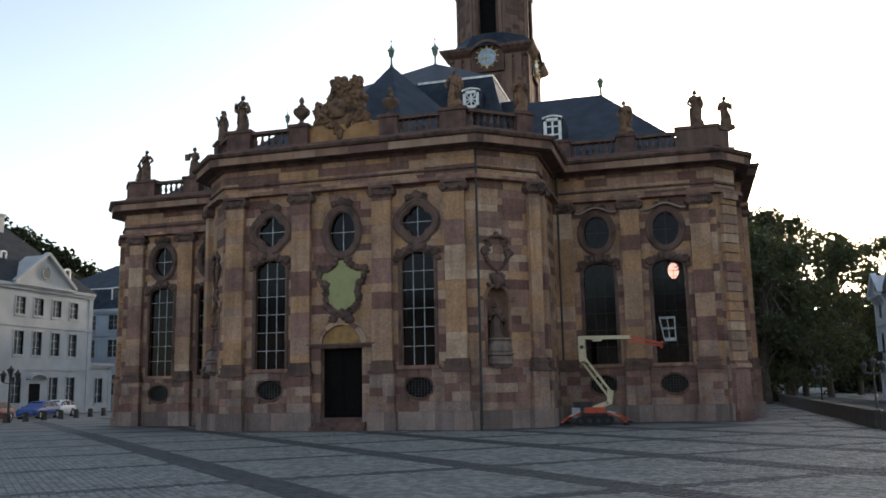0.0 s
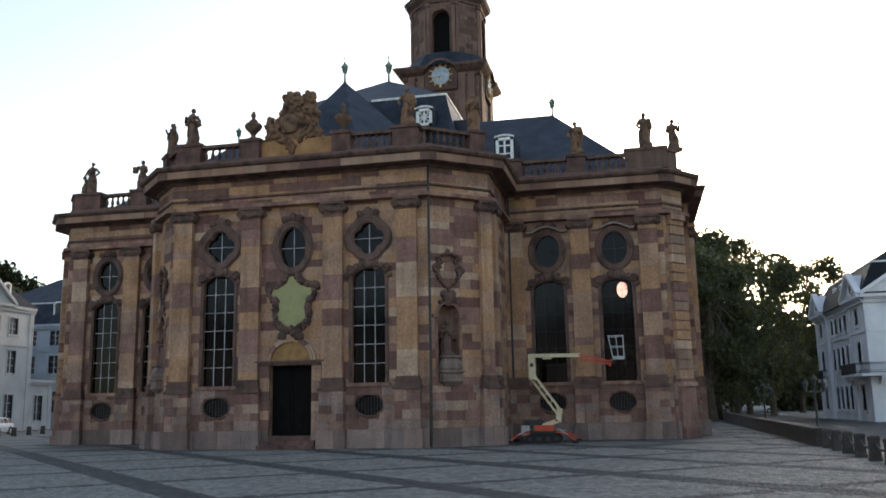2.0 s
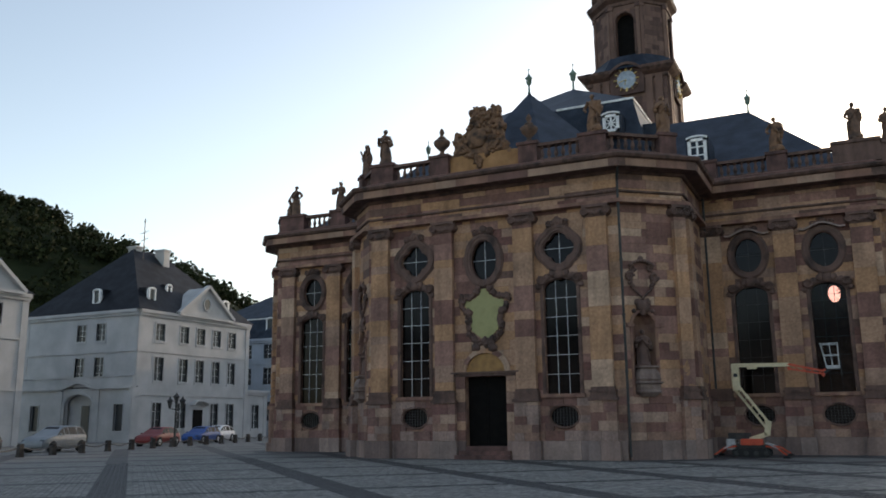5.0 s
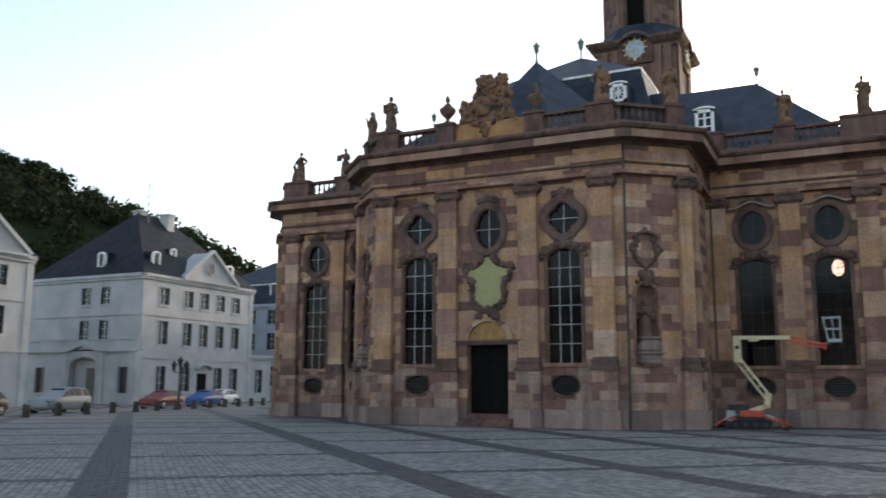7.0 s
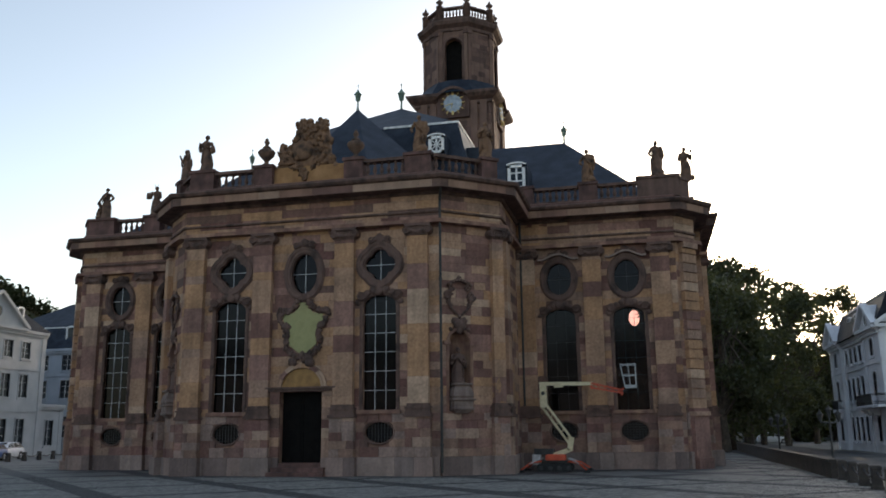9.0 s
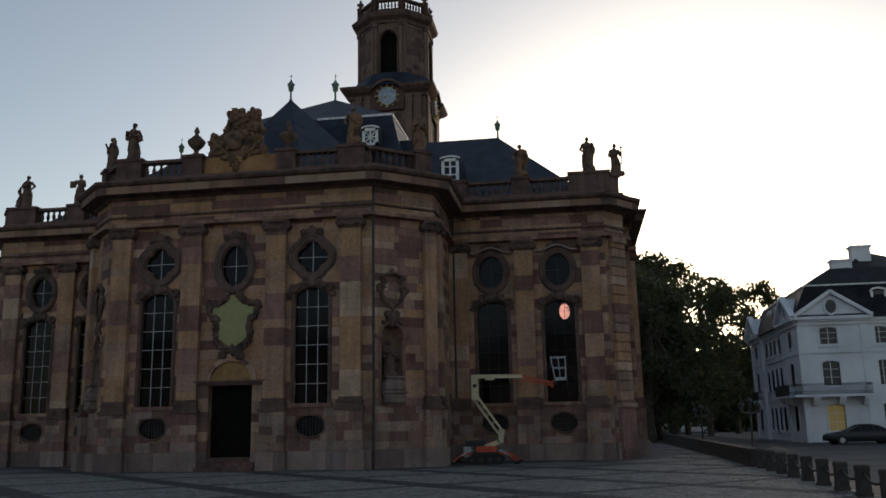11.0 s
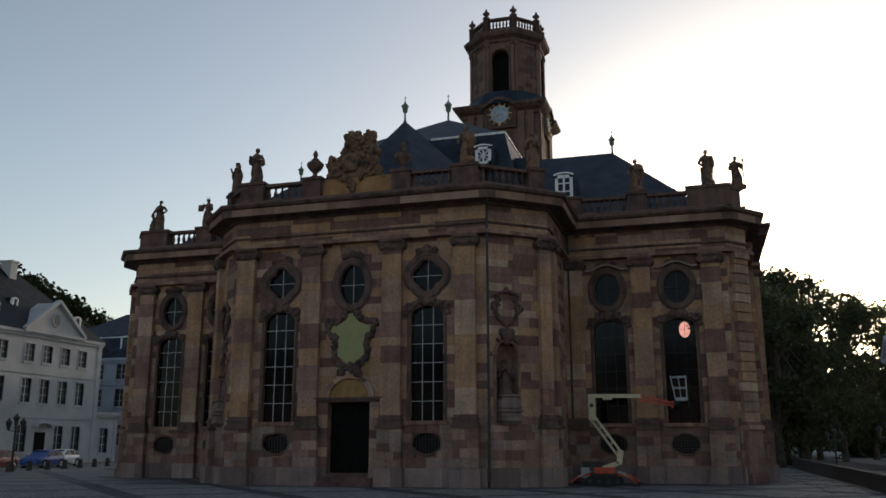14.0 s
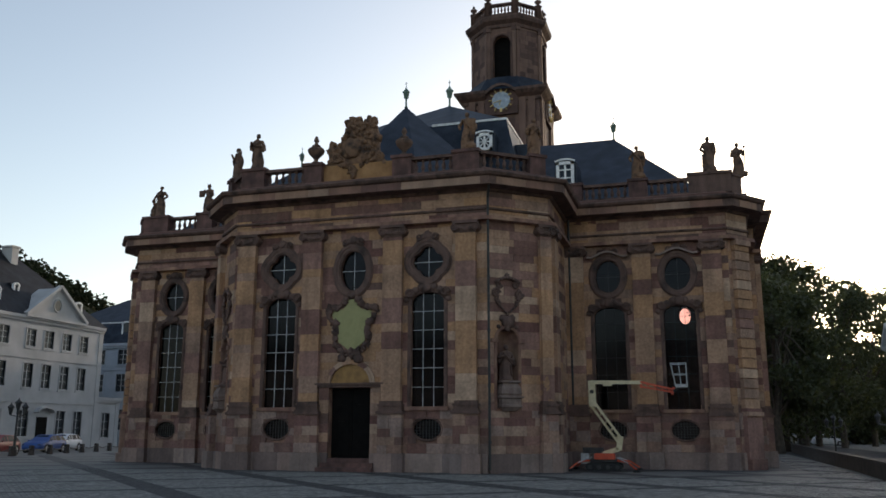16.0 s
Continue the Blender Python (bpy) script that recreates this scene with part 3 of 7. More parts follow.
def pilaster(u, m, half=0.45, seed=0, proud=0.27):
    """Base block, stacked shaft and scrolled capital."""
    rng = random.Random(seed)
    bm = bmesh.new()
    add_block(bm, m, u - half + 0.01, u + half - 0.01, 0.0, 10.15, proud - 0.02, 0.0, 0.0)
    pil = part("pilaster", bm, STONE_CORE, church)
    z = 2.95
    while z < 10.1:
        h = min(rng.choice((0.37, 0.74, 1.1)), 10.1 - z)
        bm = bmesh.new()
        add_block(bm, m, u - half, u + half, z, z + h, proud, 0.0015, 0.02)
        part("shaft_stone", bm, STONE_SHAFT, pil)
        z += h
    z = 0.0
    while z < 2.4:
        h = 0.78 if z < 0.4 else min(rng.uniform(0.32, 0.5), 2.4 - z)
        extra = 0.1 if z < 0.4 else 0.0
        cut = rng.uniform(-0.25, 0.25)
        for e0, e1 in ((-half - 0.1 - extra, cut), (cut, half + 0.1 + extra)):
            bm = bmesh.new()
            add_block(bm, m, u + e0, u + e1, z, z + h, proud + 0.08 + extra, 0.002, 0.02)
            part("pedestal_stone", bm, STONE_PLINTH_OBJ if extra else STONE_LOW_OBJ, pil)
        z += h
    bm = bmesh.new()
    for z0, z1, o in ((2.4, 2.52, 0.16), (2.52, 2.6, 0.1), (2.6, 2.74, 0.07), (2.74, 2.82, 0.11), (2.82, 2.95, 0.04)):
        box(bm, u - half - o, u + half + o, -proud - o, 0.02, z0, z1, m)
    part("base_moulding", bm, STONE_TRIM, pil)
    bm = bmesh.new()
    box(bm, u - half - 0.03, u + half + 0.03, -proud - 0.04, 0.02, 10.1, 10.16, m)
    box(bm, u - half + 0.03, u + half - 0.03, -proud - 0.02, 0.02, 10.16, 10.5, m)
    box(bm, u - half - 0.12, u + half + 0.12, -proud - 0.12, 0.02, 10.5, 10.62, m)
    for hd in (-1, 1):
        c = m @ Vector((u + hd * (half + 0.02), 0.0, 10.33))
        d = m.to_3x3() @ Vector((0, -1, 0))
        tube(bm, c, c + d * (proud + 0.12), 0.2, 0.17, 14)
        scroll(bm, m, u + hd * (half + 0.02), 10.33, 0.17, hd, 1.5, 0.04, -proud - 0.13)
    for k in range(6):
        lump(bm, m, u - half * 0.62 + half * 0.25 * k, -proud - 0.05, 10.3 - 0.07 * math.sin(k / 5 * math.pi), 0.1, k, 0.8)
    part("capital", bm, STONE_TRIM, pil)
    return pil

# ---------- church: walls and windows ----------
def bay_holes(u, with_vent=True, z_oc=9.1, oval=(0.6, 0.8)):
    hs = [arched(u, 0.73, 2.72, 7.6, 0.42), ellipse(u, z_oc, *oval)]
    if with_vent:
        hs.append(ellipse(u, 1.75, 0.62, 0.42))
    return hs


# front of the near arm; u = X + HALF
F = HALF
front_holes = []
for s in (-3.5, 3.5):
    front_holes += [arched(F + s, 0.73, 2.72, 7.6, 0.42), quatrefoil(F + s, 8.95, 0.69), ellipse(F + s, 1.78, 0.62, 0.42)]
front_holes += [ellipse(F, 8.72, 0.6, 0.9), [(F - 0.97, 0.0), (F + 0.97, 0.0), (F + 0.97, 3.53), (F - 0.97, 3.53)]]
front_holes[-1] = [(F - 0.97, 0.001), (F + 0.97, 0.001), (F + 0.97, 3.53), (F - 0.97, 3.53)]
wall_front, MFW = wall_segment((-5.95, 0), (HALF, 0), [[(u - F + 5.95, z) for u, z in h] for h in front_holes], "front_wall", "ashlar front wall in tan, ochre and reddish blocks", singles=True, seed=3)
MF, _ = wall_frame((-HALF, 0), (HALF, 0))
for s in (-3.5, 3.5):
    church_window(F + s, 2.72, 7.6, MF)
    oculus(quatrefoil(F + s, 8.95, 0.69), F + s, 8.95, MF)
    vent(F + s, 1.78, MF)
oculus(ellipse(F, 8.72, 0.6, 0.9), F, 8.72, MF, width=0.36)
for i, u in enumerate((-5.25, -1.93, 1.93, 5.25)):
    pilaster(F + u, MF, 0.45, 20 + i)

for side in (1, -1):
    tag = 40 + side
    # chamfered corner with its niche
    a, b = ((6.15, 0.0), (8.5, 1.95)) if side > 0 else (LF, LC)
    length = math.hypot(b[0] - a[0], b[1] - a[1])
    un = length * (0.3 if side > 0 else 0.6)
    DZ = -0.38
    niche_loop = arched(un, 0.5, 3.0 + DZ, 6.35 + DZ, 0.5)
    wall_c, MC = wall_segment(a, b, [niche_loop], "corner_wall", "slanting corner wall with a tall statue niche", seed=50 + side, singles=True)
    MC0, MC = MC, MC @ Matrix.Translation((0, 0, DZ))
    bm = bmesh.new()
    n = 10
    cols = []
    for i in range(n + 1):
        t = math.pi * i / n
        x, y = -0.5 * math.cos(t), 0.5 * math.sin(t)
        cols.append([bm.verts.new(MC @ Vector((un + x, y + 0.02, z))) for z in (3.0, 4.5, 5.9)] + [bm.verts.new(MC @ Vector((un + x * 0.7, y * 0.7 + 0.02, 6.25)))])
    for c1, c2 in zip(cols, cols[1:]):
        for j in range(3):
            bm.faces.new((c1[j], c1[j + 1], c2[j + 1], c2[j]))
    bm.faces.new([c[3] for c in cols])
    bm.faces.new([c[0] for c in cols])
    niche = part("niche", bm, STONE_CORE, church, "round-backed statue niche")
    bm = bmesh.new()
    surround(bm, niche_loop, 0.14, 0.07, MC0)
    box(bm, un - 0.8, un - 0.48, -0.12, 0.03, 5.75, 5.92, MC)
    box(bm, un + 0.48, un + 0.8, -0.12, 0.03, 5.75, 5.92, MC)
    part("niche_surround", bm, STONE_CORE, niche)
    bm = bmesh.new()
    prof = [(0.3, 2.9), (0.42, 3.02), (0.5, 3.06), (0.5, 3.14), (0.46, 3.16), (0.47, 3.4), (0.56, 3.44), (0.56, 3.5), (0.45, 3.53), (0.5, 3.62), (0.46, 3.85), (0.36, 4.02), (0.38, 4.06), (0.47, 4.08), (0.47, 4.15)]
    lathe(bm, [(r * 1.35, z) for r, z in prof], 4, MC @ Matrix.Translation((un, 0.1, 0)) @ pose(0, 0, 0, 0, 0, 45), 1.0, 1.0)
    part("niche_pedestal", bm, PEDESTAL, niche, "pale bulging pedestal")
    bm = bmesh.new()
    for k in range(8):
        t0, t1 = k / 4 - 1, (k + 1) / 4 - 1
        beam(bm, MC @ Vector((un + 0.56 * t0, -0.1, 8.3 + 0.24 * (1 - t0 * t0))), MC @ Vector((un + 0.56 * t1, -0.1, 8.3 + 0.24 * (1 - t1 * t1))), 0.2, 0.12)
    for hd in (-1, 1):
        scroll(bm, MC, un + hd * 0.56, 7.86, 0.2, -hd, thick=0.07, y=-0.1)
        scroll(bm, MC, un + hd * 0.4, 8.2, 0.14, hd, thick=0.055, y=-0.1)
        last = None
        for k in range(7):
            t = k / 6
            p = MC @ Vector((un + hd * (0.5 - 0.42 * t + 0.1 * math.sin(t * 5)), -0.1, 7.68 - 0.8 * t))
            if last is not None:
                tube(bm, last, p, 0.075 - 0.035 * t, None, 6)
            last = p
        for k in range(5):
            lump(bm, MC, un + hd * (0.56 + 0.05 * (k % 2) - 0.03 * k), -0.07, 7.98 - 0.13 * k, 0.1, k + 9 * hd, 0.5, 0.7)
    for k, (du, dz, r) in enumerate(((0, 6.62, 0.28), (-0.2, 6.78, 0.17), (0.2, 6.78, 0.17), (0, 6.4, 0.17), (0, 8.62, 0.13), (-0.42, 6.42, 0.1), (0.42, 6.42, 0.1))):
        lump(bm, MC, un + du, -0.06, dz, r, k + 40, 0.45, 0.6)
    part("cartouche", bm, STONE_TRIM, niche, "weathered carved cartouche", smooth=True)
    MC = MC0
    pilaster(length - 0.3 if side > 0 else 0.3, MC, 0.28, 80 + side)
    # flank of the near arm
    a, b = ((8.5, 1.95), (8.5, 6.75)) if side > 0 else ((-7.65, 6.75), LF)
    w, MS = wall_segment(a, b, [], "flank_wall", "short flank wall beside the inner corner", seed=60 + side)
    pilaster(0.45 if side > 0 else 4.6, MS, 0.4, 84 + side)
    # front of the side arm
    a, b = ((8.5, 6.75), (16.2, 6.75)) if side > 0 else ((-16.2, 6.75), (-7.65, 6.75))
    us = (10.58 - 8.5, 13.85 - 8.5) if side > 0 else (16.2 - 13.7, 16.2 - 10.6)
    hs = []
    for u in us:
        hs += bay_holes(u)
    w, MA = wall_segment(a, b, hs, "arm_wall", "ashlar wall of the side arm, tan and reddish blocks", singles=True, seed=70 + side)
    for u in us:
        dark = DARK_METAL if side > 0 else MULLION
        church_window(u, 2.72, 7.6, MA, mat=dark, bar=0.02 if side > 0 else 0.03, glazing=ARM_GLASS if side > 0 and u > 5 else None)
        oculus(ellipse(u, 9.1, 0.6, 0.8), u, 9.1, MA, mat=dark, width=0.34)
        vent(u, 1.75, MA)
        if side > 0:
            bm = bmesh.new()
            hood = [(0.98 * t, 10.0 + 0.3 * math.cos(t * math.pi / 2) ** 2 + (0.05 if abs(t) > 0.8 else 0.0)) for t in [k / 10 - 1 for k in range(21)]]
            swept(bm, [MA @ Vector((u + q, -0.17, z)) for q, z in hood], MA.to_3x3() @ Vector((0, 1, 0)), 0.26, 0.08)
            part("hood_mould", bm, STONE_PLINTH, church, "pale curved hood moulding")
    pl = (8.95 - 8.5, 12.2 - 8.5, 15.45 - 8.5) if side > 0 else (16.2 - 15.3, 16.2 - 12.15, 16.2 - 8.95)
    for i, u in enumerate(pl):
        pilaster(u, MA, 0.45, 90 + i)
    # slanting corner of the side arm with banded blocks
    a, b = ((16.2, 6.75), (17.15, 7.9)) if side > 0 else ((-17.15, 7.9), (-16.2, 6.75))
    w, MQ = wall_segment(a, b, [], "arm_corner_wall", "slanting rusticated corner of the side arm", seed=77 + side)
    ql = math.hypot(0.95, 1.15)
    bm = bmesh.new()
    add_block(bm, MQ, 0.3, ql - 0.3, 0.0, 10.6, 0.17, 0.0, 0.0)
    pier = part("corner_pier", bm, STONE_CORE, church, "banded corner pier")
    z = 2.75
    while z < 10.3:
        bm = bmesh.new()
        add_block(bm, MQ, 0.22, ql - 0.22, z, z + 0.4, 0.24, 0.0, 0.02)
        part("band_stone", bm, STONE_SHAFT, pier)
        z += 0.46
    for z0, z1, o in ((0.0, 0.5, 0.42), (0.5, 2.4, 0.3), (2.4, 2.6, 0.42), (2.6, 2.75, 0.32), (10.35, 10.62, 0.36)):
        bm = bmesh.new()
        add_block(bm, MQ, 0.2, ql - 0.2, z0, z1, o, 0.0, 0.02)
        part("pier_block", bm, STONE_LOW_OBJ, pier)
    # outer end and back of the side arm; the far bay has its round window
    ends = [(17.15, 7.9), (17.15, 10.6), (17.6, 10.6), (17.6, 21.5), (17.15, 21.5), (17.15, 24.25)]
    for k in range(5):
        a, b = (ends[k], ends[k + 1]) if side > 0 else ((-ends[k + 1][0], ends[k + 1][1]), (-ends[k][0], ends[k][1]))
        w, ME = wall_segment(a, b, [], "end_wall", "end wall of the side arm", seed=85 + side + 10 * k, deep=0.7 if k in (0, 2, 4) else 0.3)
        if k == 2:
            for i in range(3):
                pilaster(0.6 + 4.85 * i, ME, 0.45, 110 + i)
    a, b = ((17.15, 24.25), (8.5, 24.25)) if side > 0 else ((-8.5, 24.25), (-17.15, 24.25))
    ub = 17.15 - 13.9
    hole = [ellipse(ub + 0.02, 9.27, 0.42, 0.64)] if side > 0 else []
    w, MB = wall_segment(a, b, hole, "back_wall", "back wall of the side arm", seed=95 + side)
    if side > 0:
        oculus(ellipse(ub + 0.02, 9.27, 0.36, 0.54), ub, 9.25, MB, mat=DARK_METAL, glazing=ROSE_GLASS)
    a, b = ((8.5, 24.25), (8.5, 31.0)) if side > 0 else ((-8.5, 31.0), (-8.5, 24.25))
    wall_segment(a, b, [], "flank_wall", "flank wall of the far arm", seed=99 + side)
wall_segment((8.5, 31.0), (-8.5, 31.0), [], "rear_wall", "rear wall of the far arm", seed=105)

# interior lining that keeps the inside dim
bm = bmesh.new()
box(bm, -16.3, 16.3, 8.2, 23.4, 12.2, 12.35)
box(bm, -6.9, 7.7, 1.5, 8.2, 12.2, 12.35)
box(bm, -7.7, 7.7, 23.4, 30.2, 12.2, 12.35)
part("vault", bm, INNER, church)

# portal: door leaves, steps, jambs, lintel, gilded lunette
portal = thing("portal", "dark double church door under a gilded lunette", "door")
for s in (-1, 1):
    bm = bmesh.new()
    x0, x1 = (0.01, 0.97) if s > 0 else (-0.97, -0.01)
    box(bm, x0, x1, 0.28, 0.36, 0.55, 3.53)
    for k in range(4):
        z0 = 0.65 + k * 0.72
        box(bm, x0 + 0.12, x1 - 0.12, 0.25, 0.29, z0, z0 + 0.6)
    part("door_leaf", bm, DARK_WOOD, portal)
for k in range(3):
    bm = bmesh.new()
    o = 0.3 * (2 - k)
    box(bm, -1.12 - o * 0.25, 1.12 + o * 0.25, -0.1 - o, 0.34, 0.185 * k, 0.185 * (k + 1) - 0.002)
    part("step", bm, STONE_PINK, portal, "worn red sandstone step")
for s in (-1, 1):
    z = 0.0
    rng = random.Random(5 + s)
    while z < 3.5:
        h = min(rng.uniform(0.35, 0.6), 3.55 - z)
        bm = bmesh.new()
        add_block(bm, Matrix.Identity(4), s * 1.2 - 0.23, s * 1.2 + 0.23, z, z + h, 0.14, 0.003, 0.3)
        part("jamb_stone", bm, STONE_OBJ, portal)
        z += h
bm = bmesh.new()
box(bm, -1.5, 1.5, -0.2, 0.02, 3.55, 3.66)
box(bm, -1.6, 1.6, -0.28, 0.02, 3.66, 3.74)
part("lintel", bm, STONE_TRIM, portal)
lun = [(0.9 * math.cos(math.pi * i / 16), 3.74 + 0.8 * math.sin(math.pi * i / 16)) for i in range(17)]
bm = bmesh.new()
panel(bm, [lun], Matrix.Identity(4), 0.04, -0.05)
part("lunette", bm, GOLD_PLATE, portal, "gold-painted half-round panel")
for i in range(0, 16, 2):
    bm = bmesh.new()
    for r0, r1, d in ((1.02, 1.13, 0.16), (1.13, 1.27, 0.1)):
        q = [(p[0] * r, 3.74 + (p[1] - 3.74) * r) for r in (r0, r1) for p in lun[i:i + 3]]
        v = [bm.verts.new((x, -d, z)) for x, z in q] + [bm.verts.new((x, 0.02, z)) for x, z in q]
        for f in ((0, 1, 4, 3), (1, 2, 5, 4), (0, 6, 7, 1), (1, 7, 8, 2), (3, 4, 10, 9), (4, 5, 11, 10), (0, 3, 9, 6), (2, 8, 11, 5)):
            bm.faces.new([v[j] for j in f])
    part("arch_stone", bm, STONE_SHAFT, portal)
# green plaque with carved rocaille border
right = [(0.17, 7.42), (0.26, 7.2), (0.42, 6.98), (0.62, 6.94), (0.86, 6.98), (0.95, 6.76), (0.84, 6.5), (0.64, 6.3), (0.6, 6.08), (0.68, 5.84), (0.62, 5.56), (0.4, 5.38), (0.16, 5.2)]
plq = right[::-1] + [(-x, z) for x, z in right]
bm = bmesh.new()
panel(bm, [plq], Matrix.Identity(4), 0.05, -0.07)
plaque = part("plaque", bm, GREEN_PLATE, church, "pale green plaque in a carved border")
bm = bmesh.new()
rng = random.Random(9)
for k in range(len(plq)):
    (x0, z0), (x1, z1) = plq[k], plq[(k + 1) % len(plq)]
    for f in (0.0, 0.33, 0.66):
        x, z = x0 + (x1 - x0) * f, z0 + (z1 - z0) * f
        out = 1.12 + rng.uniform(0.0, 0.16)
        lump(bm, Matrix.Identity(4), x * out, -0.06, 6.3 + (z - 6.3) * out, rng.uniform(0.08, 0.17), k * 3 + f, 0.7, 0.9)
for k in range(7):
    blob(bm, (rng.uniform(-0.4, 0.4), -0.06, 4.9 + rng.uniform(-0.15, 0.25)), rng.uniform(0.16, 0.26), k + 60, 0.6, 1, 1, 0.7, 1)
part("carved_border", bm, STONE_TRIM, plaque, "weathered rocaille carving", smooth=True)

# dark paved strip along the foot of the church
bm = bmesh.new()
moulding(bm, PLAN, [(0.0, 0.012), (1.15, 0.012), (1.16, 0.0)], True)
tagged(part("foot_strip", bm, DARK_SETTS), "strip of dark setts along the church wall", "paving", kind="structure")

# cornice and bands that run round the church
def ring(name, profile, mat, label):
    bm = bmesh.new()
    moulding(bm, PLAN, profile, True)
    return part(name, bm, mat, church, label)


ring("cornice", [(0.0, Z_CORN - 0.12), (0.14, Z_CORN - 0.1), (0.2, Z_CORN), (0.76, Z_CORN + 0.02), (0.77, Z_CORN + 0.38), (0.9, Z_CORN + 0.42), (0.97, Z_TOP - 0.07), (0.93, Z_TOP), (-0.9, Z_TOP + 0.05)], STONE_TRIM, "deep sooty main cornice")
ring("architrave_fillet", [(0.05, 11.1), (0.13, 11.13), (0.14, 11.2), (0.03, 11.24)], STONE_TRIM, "thin moulding under the frieze")
ring("architrave_soffit", [(0.03, Z_ARCH - 0.02), (0.36, Z_ARCH), (0.36, Z_ARCH + 0.16), (0.05, Z_ARCH + 0.2)], STONE_CORE, "architrave over the capitals")
ring("blocking_course", [(0.12, Z_TOP), (0.12, Z_TOP + 0.3), (0.05, Z_TOP + 0.34), (-0.7, Z_TOP + 0.34)], STONE_CORNICE, "low blocking course above the cornice")
# pale and reddish facing stones let into the cornice face
for i in range(len(PLAN) - 1):
    a, b = PLAN[i], PLAN[i + 1]
    if min(a[1], b[1]) > 8:
        continue
    m, length = wall_frame(a, b)
    rng = random.Random(130 + i)
    bm = bmesh.new()
    u = 0.1
    while u < length - 0.3:
        w = min(rng.uniform(0.8, 1.9), length - 0.1 - u)
        add_block(bm, m, u, u + w, Z_CORN + 0.03, Z_CORN + 0.37, 0.785, 0.003, -0.76)
        u += w
    part("cornice_facing", bm, STONE_FASCIA, church)["kind"] = "stuff"

# ---------- parapet: pedestals, balusters ----------
BAL = bmesh.new()
lathe(BAL, [(0.09, 0), (0.09, 0.06), (0.05, 0.1), (0.1, 0.24), (0.085, 0.34), (0.045, 0.5), (0.085, 0.56), (0.085, 0.62)], 8)
BAL_MESH = bpy.data.meshes.new("baluster")
BAL.to_mesh(BAL_MESH)
BAL.free()
BAL_MESH.materials.append(STONE_TRIM)
Z_PAR = Z_TOP + 0.34


def balustrade(a, b, inset=0.15):
    m, length = wall_frame(a, b)
    bm = bmesh.new()
    box(bm, 0, length, inset - 0.02, inset + 0.34, Z_PAR, Z_PAR + 0.1, m)
    box(bm, 0, length, inset - 0.04, inset + 0.36, Z_PAR + 0.72, Z_PAR + 0.86, m)
    rail = part("balustrade", bm, STONE_TRIM, church)
    n = max(2, int(length / 0.3))
    for i in range(n):
        ob = new("baluster", BAL_MESH)
        ob.parent = rail
        ob.matrix_basis = m @ pose((i + 0.5) * length / n, inset + 0.16, Z_PAR + 0.1)


def pedestal(a, b, u, half=0.42, top=0.98, mat=STONE_PINK):
    m, length = wall_frame(a, b)
    bm = bmesh.new()
    box(bm, u - half, u + half, 0.02, 0.72, Z_PAR - 0.02, Z_PAR + top - 0.14, m)
    box(bm, u - half - 0.06, u + half + 0.06, -0.05, 0.78, Z_PAR + top - 0.14, Z_PAR + top, m)
    part("parapet_pedestal", bm, mat, church)
    return m @ Vector((u, 0.36, Z_PAR + top))


